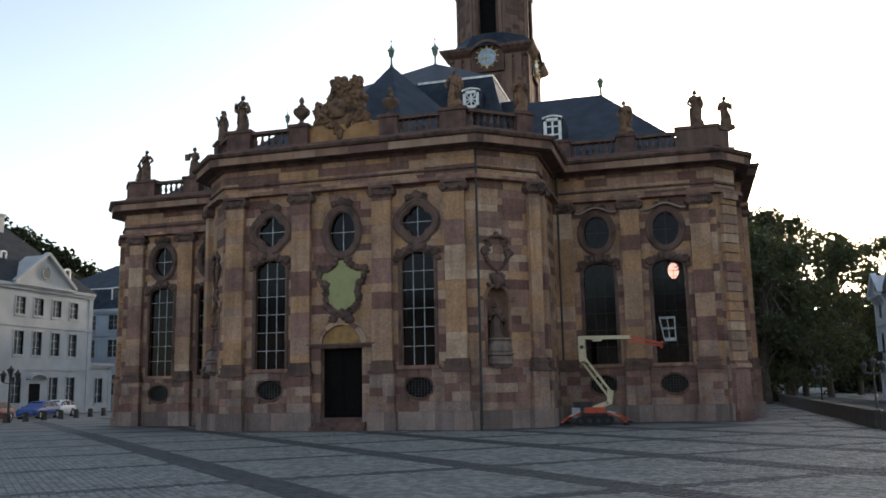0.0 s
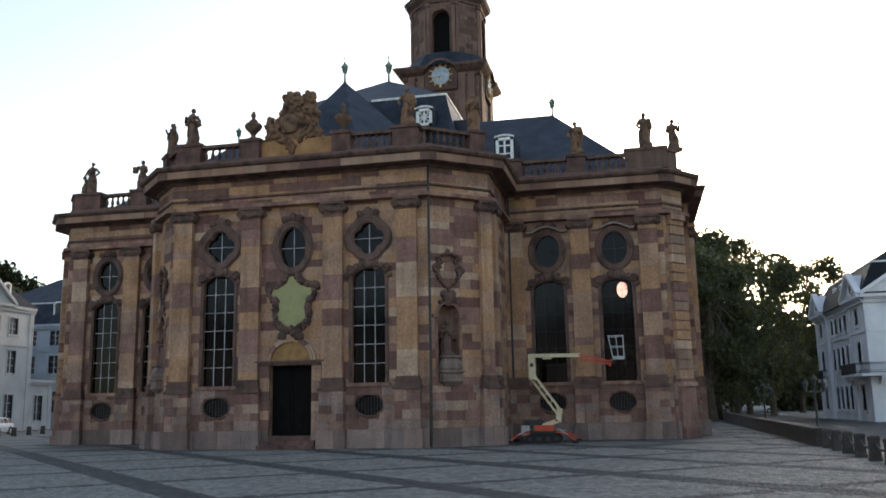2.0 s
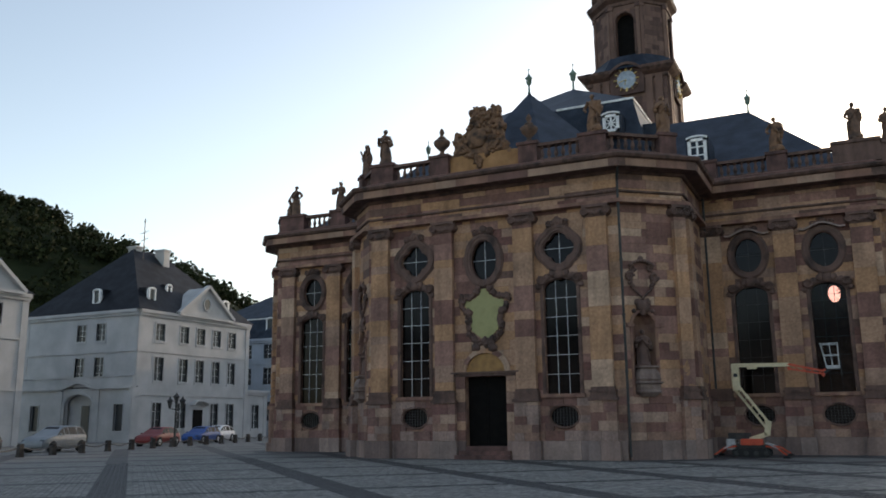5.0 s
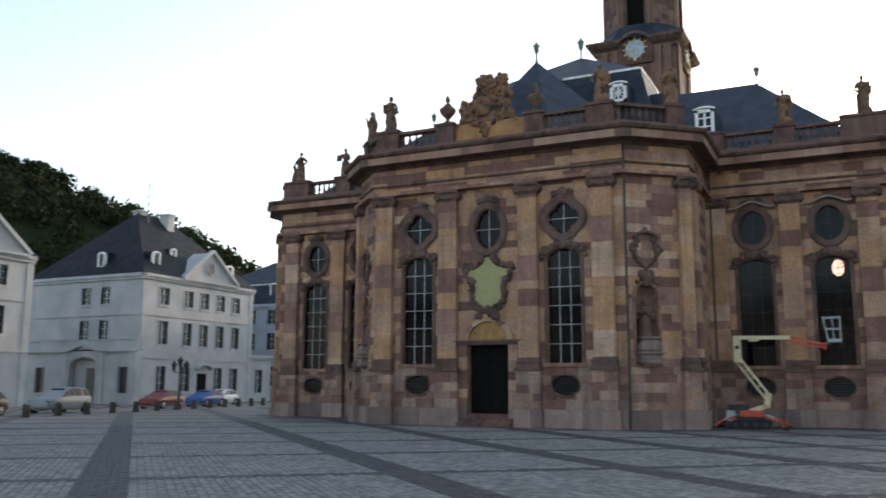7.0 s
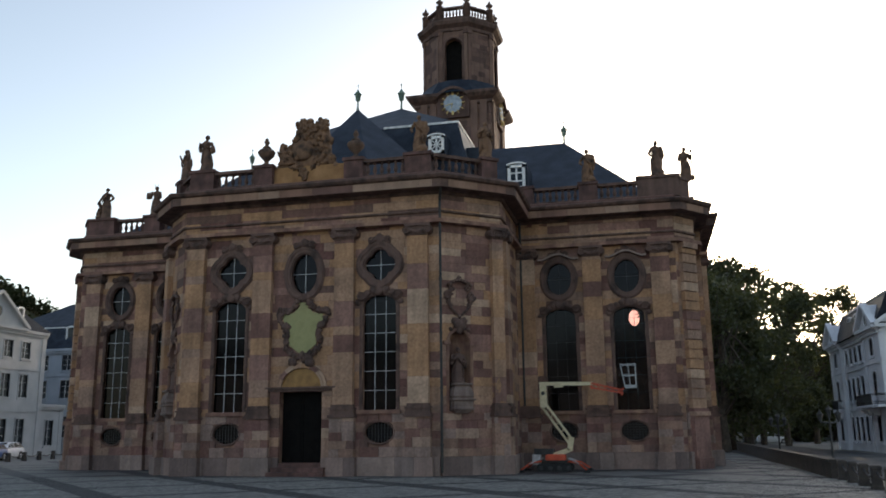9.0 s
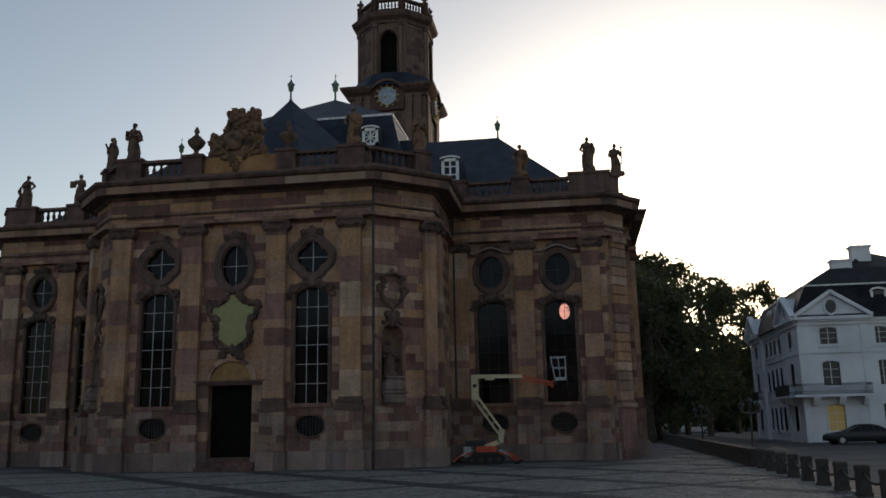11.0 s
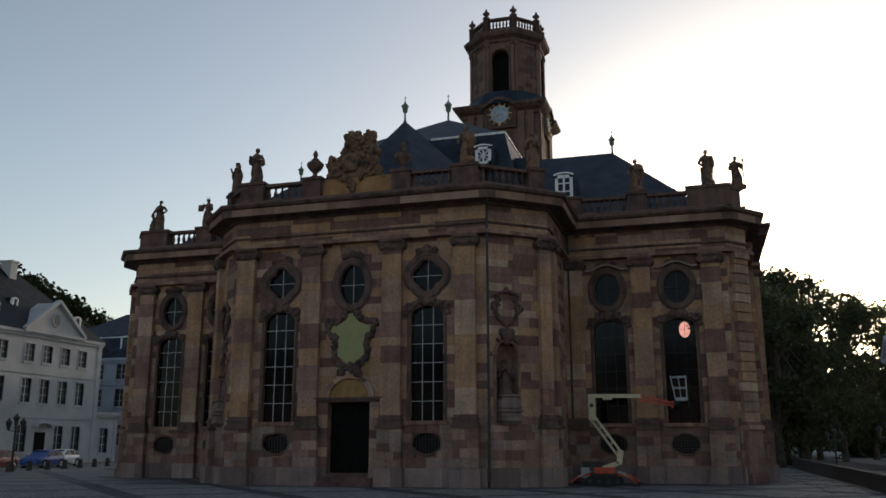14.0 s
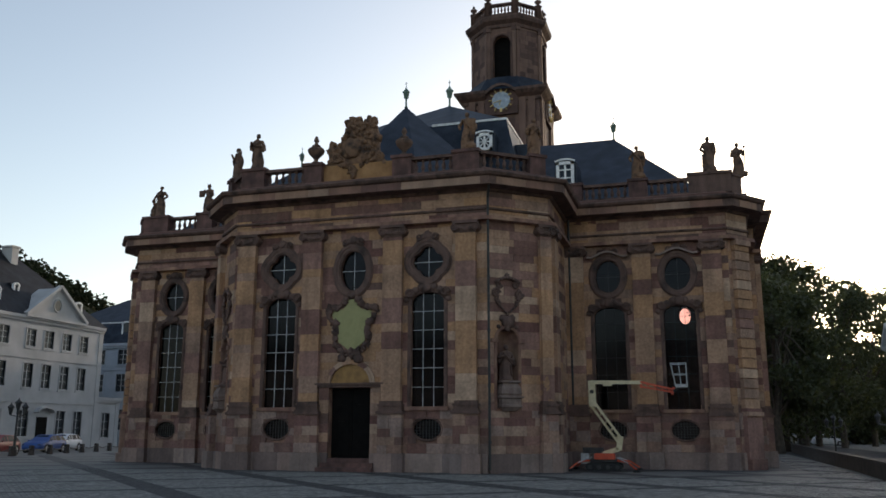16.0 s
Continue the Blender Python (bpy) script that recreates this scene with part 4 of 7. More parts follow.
# ---------- statues, urns ----------
def statue_mesh(seed, height=1.85, arm="bent", lean=0.045):
    """A draped standing figure as one plain mesh."""
    rng = random.Random(seed)
    bm = bmesh.new()
    seg, rings = 22, []
    sway_side = 1 if seed % 2 else -1
    prof = [(0.0, 0.30, 0.27), (0.045, 0.30, 0.27), (0.05, 0.27, 0.23), (0.2, 0.255, 0.21), (0.36, 0.24, 0.2), (0.5, 0.225, 0.18), (0.6, 0.175, 0.15), (0.68, 0.2, 0.16), (0.76, 0.235, 0.15), (0.81, 0.2, 0.12), (0.84, 0.085, 0.08), (0.87, 0.06, 0.06)]

    def spine(t):
        return sway_side * lean * math.sin(t * 2.0 * math.pi) * (1 - 0.4 * t)

    for t, rx, ry in prof:
        ring = []
        for i in range(seg):
            a = 2 * math.pi * i / seg
            fold = 1.0
            if 0.046 < t < 0.6:
                fold += 0.17 * math.sin(a * 6 + seed + t * 5) * (1 - t) + 0.1 * math.sin(a * 3 - t * 8 + seed * 2)
            fold += 0.1 * noise.noise(Vector((math.cos(a) * 1.5, math.sin(a) * 1.5, t * 5 + seed)))
            ring.append(bm.verts.new((rx * fold * math.cos(a) + spine(t), ry * fold * math.sin(a), t * height)))
        rings.append(ring)
    for a, b in zip(rings, rings[1:]):
        for i in range(seg):
            bm.faces.new((a[i], a[(i + 1) % seg], b[(i + 1) % seg], b[i]))
    bm.faces.new(rings[0][::-1])
    bm.faces.new(rings[-1])
    hx = spine(0.9) + 0.03 * sway_side
    blob(bm, (hx, -0.03, height * 0.925), 0.105, seed, 0.15, 2, 0.85, 0.95, 1.2)
    blob(bm, (hx, 0.03, height * 0.94), 0.11, seed + 5, 0.35, 2, 0.95, 0.9, 1.05)
    sh = height * 0.785
    # cloth slung from a shoulder to the other hip, and a hem that hangs free
    last = None
    for k in range(9):
        f = k / 8
        q = (sway_side * (0.2 - 0.42 * f), -0.16 - 0.05 * math.sin(f * math.pi), sh - 0.5 * f)
        if last is not None:
            tube(bm, last, q, 0.045 + 0.02 * math.sin(f * 9 + seed), None, 6)
        last = q
    for k in range(0 if arm == "cup" else 3):
        beam(bm, (-sway_side * (0.17 + 0.03 * k), -0.1 + 0.09 * k, sh - 0.5), (-sway_side * (0.2 + 0.02 * k), -0.12 + 0.1 * k, sh - 1.0 - 0.1 * k), 0.09, 0.07)

    def limb(*pts, r=0.078):
        for k in range(len(pts) - 1):
            tube(bm, pts[k], pts[k + 1], r * (1 - 0.16 * k), r * (1 - 0.16 * (k + 1)), 8)
        blob(bm, pts[-1], r * 0.75, seed + len(pts), 0.2, 1)

    if arm in ("bent", "both"):
        limb((0.21, 0, sh), (0.35, 0.02, sh - 0.3), (0.12, -0.26, sh - 0.3))
        limb((-0.21, 0, sh), (-0.38, 0.0, sh - 0.26), (-0.2, -0.3, sh - 0.12))
        blob(bm, (0.3, 0.0, sh - 0.36), 0.15, seed + 8, 0.5, 2, 0.8, 0.8, 1.3)
        blob(bm, (-0.33, 0.02, sh - 0.3), 0.14, seed + 9, 0.5, 2, 0.7, 0.8, 1.2)
    if arm == "raised":
        limb((-0.2, 0, sh), (-0.42, -0.06, sh - 0.16), (-0.58, -0.14, sh + 0.16), r=0.07)
        limb((0.2, 0, sh), (0.32, 0.0, sh - 0.3), (0.3, -0.1, sh - 0.05), r=0.075)
        blob(bm, (0.3, 0.04, sh - 0.45), 0.17, seed + 4, 0.5, 2, 0.8, 0.8, 2.2)
        beam(bm, (0.33, -0.05, sh - 0.3), (0.36, -0.05, sh + 0.12), 0.16, 0.1)
    if arm == "tablet":
        box(bm, -0.46, -0.14, -0.3, -0.2, sh - 0.42, sh - 0.06)
        limb((-0.2, 0, sh), (-0.36, -0.1, sh - 0.32), (-0.3, -0.26, sh - 0.4))
        limb((0.2, 0, sh), (0.3, -0.05, sh - 0.33), (0.02, -0.26, sh - 0.3))
        for hd in (-0.06, 0.06):
            tube(bm, (hx + hd, -0.03, height * 0.97), (hx + hd * 1.7, -0.03, height * 1.06), 0.018, 0.008, 5)
    if arm == "cloak":
        for k in range(6):
            blob(bm, (0.2 + 0.05 * math.sin(k), 0.06, sh - 0.05 - 0.17 * k), 0.2 - 0.008 * k, seed + k, 0.45, 2, 0.95, 0.8, 1.0)
        limb((-0.2, 0, sh), (-0.36, -0.08, sh - 0.3), (-0.26, -0.26, sh - 0.48))
        blob(bm, (0.16, -0.06, 0.2), 0.24, seed + 7, 0.55, 2, 1, 0.9, 0.8)
        blob(bm, (-0.12, -0.06, 0.16), 0.17, seed + 11, 0.5, 2)
    if arm == "pair":
        limb((0.2, 0, sh), (0.42, 0.02, sh - 0.24), (0.2, -0.08, sh - 0.46))
        limb((-0.2, 0, sh), (-0.38, -0.04, sh - 0.28), (-0.5, -0.1, sh - 0.55))
        for k in range(4):
            blob(bm, (-0.42 - 0.03 * math.sin(2 * k), 0, 0.18 + 0.22 * k), 0.22 - 0.03 * k, seed + 2 + k, 0.5, 2, 0.9, 0.8, 1.0)
        blob(bm, (-0.47, -0.02, 1.0), 0.11, seed + 3, 0.2, 2)
    if arm == "cup":
        limb((0.2, 0, sh), (0.28, -0.04, sh - 0.3), (0.3, -0.2, sh - 0.1))
        tube(bm, (0.31, -0.2, sh - 0.8), (0.31, -0.2, sh + 0.14), 0.03, 0.03, 6)
        blob(bm, (0.31, -0.2, sh + 0.12), 0.07, seed, 0.3, 1)
        limb((-0.2, 0, sh), (-0.3, -0.02, sh - 0.3), (-0.1, -0.22, sh - 0.4))
        blob(bm, (0.34, -0.05, 0.14), 0.14, seed + 6, 0.4, 2)
    return bm


def statue(at, seed, arm, turn=0, height=1.85, mat=None, label="weathered stone figure of a robed saint on the parapet"):
    ob = part("statue", statue_mesh(seed, height, arm), mat or STONE_STATUE, None, "", True)
    ob.matrix_basis = pose(*at, 0, 0, turn)
    return tagged(ob, label, "statue", "parapet statues")


def urn(at, s=1.0):
    t = thing("urn", "carved weathered brown stone vase on the parapet", "urn", "parapet urns", at)
    bm = bmesh.new()
    lathe(bm, [(0.22 * s, 0), (0.24 * s, 0.08 * s), (0.1 * s, 0.2 * s), (0.12 * s, 0.3 * s), (0.36 * s, 0.55 * s), (0.42 * s, 0.72 * s), (0.36 * s, 0.82 * s), (0.16 * s, 0.88 * s)], 14)
    part("bowl", bm, STONE_STATUE, t, smooth=True)
    bm = bmesh.new()
    lathe(bm, [(0.2 * s, 0.87 * s), (0.22 * s, 0.95 * s), (0.1 * s, 1.05 * s), (0.08 * s, 1.12 * s), (0.14 * s, 1.22 * s), (0.07 * s, 1.4 * s), (0.015 * s, 1.46 * s)], 10)
    part("lid", bm, STONE_STATUE, t, smooth=True)


A0, B0 = (-HALF, 0), (HALF, 0)
for u, kind in ((-5.3, "s"), (-2.2, "u"), (2.2, "u"), (5.2, "s")):
    p = pedestal(A0, B0, F + u, 0.6 if kind == "s" else 0.45)
    if kind == "s":
        statue(p, int(u * 7) + 60, "bent" if u < 0 else "cloak", 0, mat=STONE_STATUE if u < 0 else STONE_GOLD)
    else:
        urn(p, 0.98)
balustrade((-4.7, 0), (-2.65, 0))
balustrade((2.65, 0), (4.6, 0))
m, clen = wall_frame((6.15, 0), (8.5, 1.95))
p = pedestal((6.15, 0), (8.5, 1.95), clen - 0.45, 0.4)
statue(p, 91, "bent", 40, mat=STONE_GOLD)
balustrade((6.05, -0.05), tuple((m @ Vector((clen - 0.85, 0, 0))).xy))
p = pedestal(LF, LC, 0.42, 0.36)
statue(p, 33, "raised", -40, 1.7)
m2, clen2 = wall_frame(LF, LC)
balustrade(tuple((m2 @ Vector((0.8, 0, 0))).xy), (-5.9, -0.05))
for side in (1, -1):
    a, b = ((8.5, 6.75), (16.2, 6.75)) if side > 0 else ((-16.2, 6.75), (-7.65, 6.75))
    if side > 0:
        p = pedestal(a, b, 12.2 - 8.5, 0.45)
        statue(p, 14, "cloak", 0, 1.8, STONE_GOLD)
        pedestal(a, b, 9.0 - 8.5, 0.45)
        balustrade((9.5, 6.75), (11.7, 6.75))
        balustrade((12.7, 6.75), (14.6, 6.75))
        p = pedestal(a, b, 15.6 - 8.5, 1.0, 1.05, STONE_TRIM)
        statue(tuple(p), 25, "cloak", 10, 1.9)
        p = pedestal((16.2, 6.75), (17.15, 7.9), 0.75, 0.7, 1.05, STONE_TRIM)
        statue((17.0, 8.1, Z_PAR + 1.05), 47, "cup", 10, 1.75)
    else:
        p = pedestal(a, b, 16.2 - 15.3, 0.8)
        statue(p, 71, "pair", 0, 1.9)
        balustrade((-14.4, 6.75), (-12.7, 6.75))
        p = pedestal(a, b, 16.2 - 12.1, 0.5)
        statue(p, 82, "tablet", 0, 1.75)
        balustrade((-11.5, 6.75), (-7.7, 6.75))
        pedestal((-17.15, 7.9), (-16.2, 6.75), 0.75, 0.7)
    a, b = ((17.6, 10.6), (17.6, 21.5)) if side > 0 else ((-17.6, 21.5), (-17.6, 10.6))
    balustrade(a, b)
statue(tuple(wall_frame((6.15, 0), (8.5, 1.95))[0] @ Vector((clen * 0.3, 0.12, 3.78))), 52, "bent", 40, 1.5, STONE_TRIM, "eroded reddish stone figure standing in a niche")
statue(tuple(wall_frame(LF, LC)[0] @ Vector((clen2 * 0.6, 0.12, 3.78))), 53, "bent", -40, 1.5, STONE_TRIM, "eroded reddish stone figure standing in a niche")

# crest over the middle of the front: golden panel under a carved coat of arms
crest = thing("crest", "golden sandstone crest with carved arms above the cornice", "sculpture", at=(0, 0.3, Z_PAR))
bm = bmesh.new()
box(bm, -1.75, 1.75, 0.0, 0.5, -0.02, 0.85)
part("panel", bm, PANEL_GOLD, crest, "plain golden sandstone panel")
bm = bmesh.new()
rng = random.Random(12)
CM = Matrix.Identity(4)
outline = [(-1.75, 0.8), (-1.5, 1.1), (-1.58, 1.6), (-1.5, 2.0), (-1.36, 1.95), (-1.3, 1.62), (-1.05, 1.85), (-0.76, 2.2), (-0.6, 2.62), (-0.68, 2.98), (-0.4, 3.14), (-0.1, 3.08), (0.1, 2.86), (0.32, 2.92), (0.5, 3.12), (0.72, 3.0), (0.8, 2.6), (0.95, 2.1), (0.9, 1.6), (1.1, 1.2), (1.3, 0.8)]
panel(bm, [outline], CM, 0.36, 0.02)
for k in range(len(outline)):
    x, z = outline[k]
    lump(bm, CM, x * 0.95, 0.12, z * 0.98, rng.uniform(0.12, 0.2), k, 1.0, 0.7)
for k in range(130):
    z = rng.uniform(0.8, 2.9)
    x = rng.uniform(-1.45 + (z - 0.8) * 0.4, 0.82)
    if abs(x + 0.3) > 0.5 or abs(z - 1.6) > 0.6:
        lump(bm, CM, x, 0.02, z, rng.uniform(0.06, 0.15), k + 50, 0.9, 0.8)
for hd in (-1, 1):
    scroll(bm, CM, -0.3 + hd * 0.78, 1.15, 0.2, hd, thick=0.06, y=-0.05)
lump(bm, CM, -0.35, 0.0, 1.62, 0.5, 3, 0.3, 0.35, 3)
for k in range(34):
    f = rng.random()
    lump(bm, CM, -0.25 + rng.uniform(-0.75, 0.75) * (1 - f) ** 1.3, -0.03, 0.9 - 0.7 * f, rng.uniform(0.06, 0.13), k + 400, 0.7, 0.9)
part("carving", bm, STONE_GOLD, crest, "weathered carved arms and scrollwork", smooth=True)

# downpipe
bm = bmesh.new()
tube(bm, (6.25, -0.2, 0.15), (6.25, -0.2, 11.6), 0.055)
tube(bm, (6.25, -0.2, 11.6), (6.45, -0.7, 12.3), 0.055)
for k in range(5):
    tube(bm, (6.25, -0.2, 1.2 + 2.3 * k), (6.25, -0.2, 1.3 + 2.3 * k), 0.075)
part("downpipe", bm, DARK_METAL, church, "dark iron rainwater pipe")
bm = bmesh.new()
tube(bm, (8.75, 6.5, 0.1), (8.75, 6.5, 12.0), 0.06)
part("downpipe", bm, DARK_METAL, church, "dark iron rainwater pipe")

# ---------- roofs ----------
def roof(name, pts, faces, label, mat=None):
    bm = bmesh.new()
    vs = [bm.verts.new(p) for p in pts]
    for f in faces:
        bm.faces.new([vs[i] for i in f])
    bmesh.ops.recalc_face_normals(bm, faces=bm.faces[:])
    return part(name, bm, mat or SLATE, church, label)


RZ, EZ = 19.1, 12.95
roof("near_roof", [(-2.6, 1.4, EZ), (2.6, 1.4, EZ), (6.2, 4.8, EZ), (6.2, 15.5, EZ), (-4.9, 15.5, EZ), (-4.9, 4.6, EZ), (0, 6.9, RZ), (0, 15.5, RZ)],
     [(0, 1, 6), (1, 2, 6), (2, 3, 7, 6), (5, 0, 6), (4, 5, 6, 7), (0, 5, 4, 3, 2, 1), (3, 4, 7)], "steep hipped slate roof of the near arm")
for s in (1, -1):
    roof("side_roof", [(s * 3, 8.4, EZ), (s * 16.0, 8.4, EZ), (s * 16.0, 22.6, EZ), (s * 3, 22.6, EZ), (s * 3, 15.5, RZ), (s * 10.4, 15.5, RZ)],
         [(0, 1, 5, 4), (1, 2, 5), (2, 3, 4, 5), (0, 3, 2, 1), (0, 4, 3)], "hipped dark blue slate roof of the side arm")
roof("far_roof", [(-6.5, 15.5, EZ), (6.5, 15.5, EZ), (6.5, 29.8, EZ), (-6.5, 29.8, EZ), (0, 15.5, RZ), (0, 26, RZ)],
     [(1, 2, 5, 4), (2, 3, 5), (3, 0, 4, 5), (0, 1, 2, 3), (0, 4, 1)], "slate roof of the far arm")
CY, KZ, KH, LH = 15.5, 19.3, 4.75, 6.35
roof("crossing_roof", [(-LH, CY - LH, EZ), (LH, CY - LH, EZ), (LH, CY + LH, EZ), (-LH, CY + LH, EZ), (-KH, CY - KH, KZ), (KH, CY - KH, KZ), (KH, CY + KH, KZ), (-KH, CY + KH, KZ), (0, CY, 22.4)],
     [(0, 1, 5, 4), (1, 2, 6, 5), (2, 3, 7, 6), (3, 0, 4, 7), (4, 5, 8), (5, 6, 8), (6, 7, 8), (7, 4, 8), (3, 2, 1, 0)], "steep slate roof over the crossing")
bm = bmesh.new()
for a, b in (((0.3, CY - KH), (KH, CY - KH)), ((KH, CY - KH), (KH, CY + KH))):
    beam(bm, (*a, KZ + 0.02), (*b, KZ + 0.02), 0.11, 0.13)
part("flashing", bm, LEAD, church, "white eaves flashing")


def dormer(x, y, z, w, h, turn, round_pane=False):
    m = pose(x, y, z, 0, 0, turn)
    bm = bmesh.new()
    box(bm, -w / 2 - 0.1, w / 2 + 0.1, 0.05, 2.2, -0.1, h + 0.05, m)
    d = part("dormer", bm, SLATE, church, "white-framed roof dormer")
    bm = bmesh.new()
    box(bm, -w / 2, -w / 2 + 0.16, -0.05, 0.1, 0, h, m)
    box(bm, w / 2 - 0.16, w / 2, -0.05, 0.1, 0, h, m)
    box(bm, -w / 2, w / 2, -0.05, 0.1, 0, 0.14, m)
    box(bm, -w / 2, w / 2, -0.05, 0.1, h - 0.16, h, m)
    n = 8
    for i in range(n):
        t0, t1 = i / n * 2 - 1, (i + 1) / n * 2 - 1
        beam(bm, m @ Vector((t0 * (w / 2 + 0.06), 0, h + 0.12 * (1 - t0 * t0))), m @ Vector((t1 * (w / 2 + 0.06), 0, h + 0.12 * (1 - t1 * t1))), 0.18, 0.09)
    box(bm, -0.05, 0.05, -0.02, 0.08, 0.1, h - 0.1, m)
    if round_pane:
        for k in range(4):
            a = math.pi * k / 4
            beam(bm, m @ Vector((-0.34 * math.cos(a), 0, h / 2 - 0.34 * math.sin(a))), m @ Vector((0.34 * math.cos(a), 0, h / 2 + 0.34 * math.sin(a))), 0.05, 0.06)
        lp = ellipse(0, h / 2, 0.36, 0.36, 20)
        panel(bm, [rect(-w / 2 + 0.1, w / 2 - 0.1, 0.08, h - 0.08), lp], m, 0.05, 0.0)
    else:
        for k in (1, 2):
            box(bm, -w / 2, w / 2, 0.0, 0.07, h * k / 3 - 0.03, h * k / 3 + 0.03, m)
    part("window_frame", bm, WHITE_PAINT, d)
    bm = bmesh.new()
    box(bm, -w / 2 + 0.1, w / 2 - 0.1, 0.07, 0.09, 0.1, h - 0.1, m)
    part("pane", bm, HOUSE_GLASS, d)


dormer(3.8, 9.35, 17.05, 0.9, 1.0, 0, True)
dormer(6.0, 11.9, 16.6, 1.1, 1.2, 90, True)
dormer(8.3, 9.1, 14.55, 0.95, 1.35, 0)


def finial(x, y, z, s=1.0, copper=True):
    f = thing("roof_finial", "green copper finial with a small cross on the roof ridge", "finial", "roof finials", (x, y, z))
    bm = bmesh.new()
    lathe(bm, [(0.1 * s, 0), (0.06 * s, 0.1 * s), (0.05 * s, 0.5 * s), (0.13 * s, 0.56 * s), (0.17 * s, 0.86 * s), (0.22 * s, 0.9 * s), (0.08 * s, 1.06 * s), (0.02 * s, 1.2 * s)], 10)
    part("vase", bm, COPPER, f, smooth=True)
    bm = bmesh.new()
    tube(bm, (0, 0, 1.18 * s), (0, 0, 1.5 * s), 0.018 * s)
    tube(bm, (-0.08 * s, 0, 1.4 * s), (0.08 * s, 0, 1.4 * s), 0.016 * s)
    part("cross", bm, COPPER, f)


finial(0, 6.9, RZ - 0.05)
finial(10.4, 15.5, RZ - 0.05)
finial(-10.4, 15.5, RZ - 0.05)
finial(0, CY, 22.3, 1.25)

# ---------- tower ----------
TX, TY, TH = 0.0, 34.5, 3.15
tower = thing("bell_tower", "octagonal bell tower of dark reddish sandstone with a clock", "tower")


def tower_courses(bm, path, z0, z1, seed, h=0.5, w=0.9):
    rng = random.Random(seed)
    for i in range(len(path)):
        m, length = wall_frame(path[i], path[(i + 1) % len(path)])
        for s in stones_for(0, length, z0, z1, h, w, [], rng):
            add_block(bm, m, *s, 0.01 + rng.uniform(0, 0.008), 0.004, 0.02)


SQ = [(TX - TH, TY - TH), (TX + TH, TY - TH), (TX + TH, TY + TH), (TX - TH, TY + TH)]
bm = bmesh.new()
box(bm, TX - TH, TX + TH, TY - TH, TY + TH, 12, 29.7)
base = part("square_stage", bm, STONE_CORE, tower)
bm = bmesh.new()
tower_courses(bm, SQ, 19, 29.4, 5)
part("stonework", bm, STONE_TOWER, base)["kind"] = "stuff"
for fx in (-2.55, -1.75, 1.75, 2.55):
    bm = bmesh.new()
    box(bm, TX + fx - 0.28, TX + fx + 0.28, TY - TH - 0.2, TY - TH, 19, 29.2)
    part("stage_pilaster", bm, STONE_TOWER, base)
    bm = bmesh.new()
    box(bm, TX + TH, TX + TH + 0.2, TY + fx - 0.28, TY + fx + 0.28, 19, 29.2)
    part("stage_pilaster", bm, STONE_TOWER, base)
CORN = [(0.0, 28.65), (0.15, 28.7), (0.2, 28.95), (0.55, 29.15), (0.8, 29.4), (0.84, 29.62), (0.1, 29.8), (-0.5, 30.0)]
for i in range(4):
    q, before, after = Vector(SQ[i]), Vector(SQ[i - 1]), Vector(SQ[(i + 1) % 4])
    bm = bmesh.new()
    moulding(bm, [tuple(q.lerp(before, 0.29)), tuple(q), tuple(q.lerp(after, 0.29))], CORN)
    part("stage_cornice", bm, STONE_TRIM, base, "dark cornice that breaks round the clock")
bm = bmesh.new()
lo, hi = [], []
for i in range(8):
    a = math.pi / 8 + i * math.pi / 4
    hi.append(bm.verts.new((TX + 3.3 * math.cos(a), TY + 3.3 * math.sin(a), 31.05)))
for x, y in ((1, 0.45), (0.45, 1), (-0.45, 1), (-1, 0.45), (-1, -0.45), (-0.45, -1), (0.45, -1), (1, -0.45)):
    lo.append(bm.verts.new((TX + x * (TH + 0.7), TY + y * (TH + 0.7), 29.66)))
for i in range(8):
    bm.faces.new((lo[i], lo[(i + 1) % 8], hi[(i + 1) % 8], hi[i]))
part("skirt_roof", bm, SLATE, base)
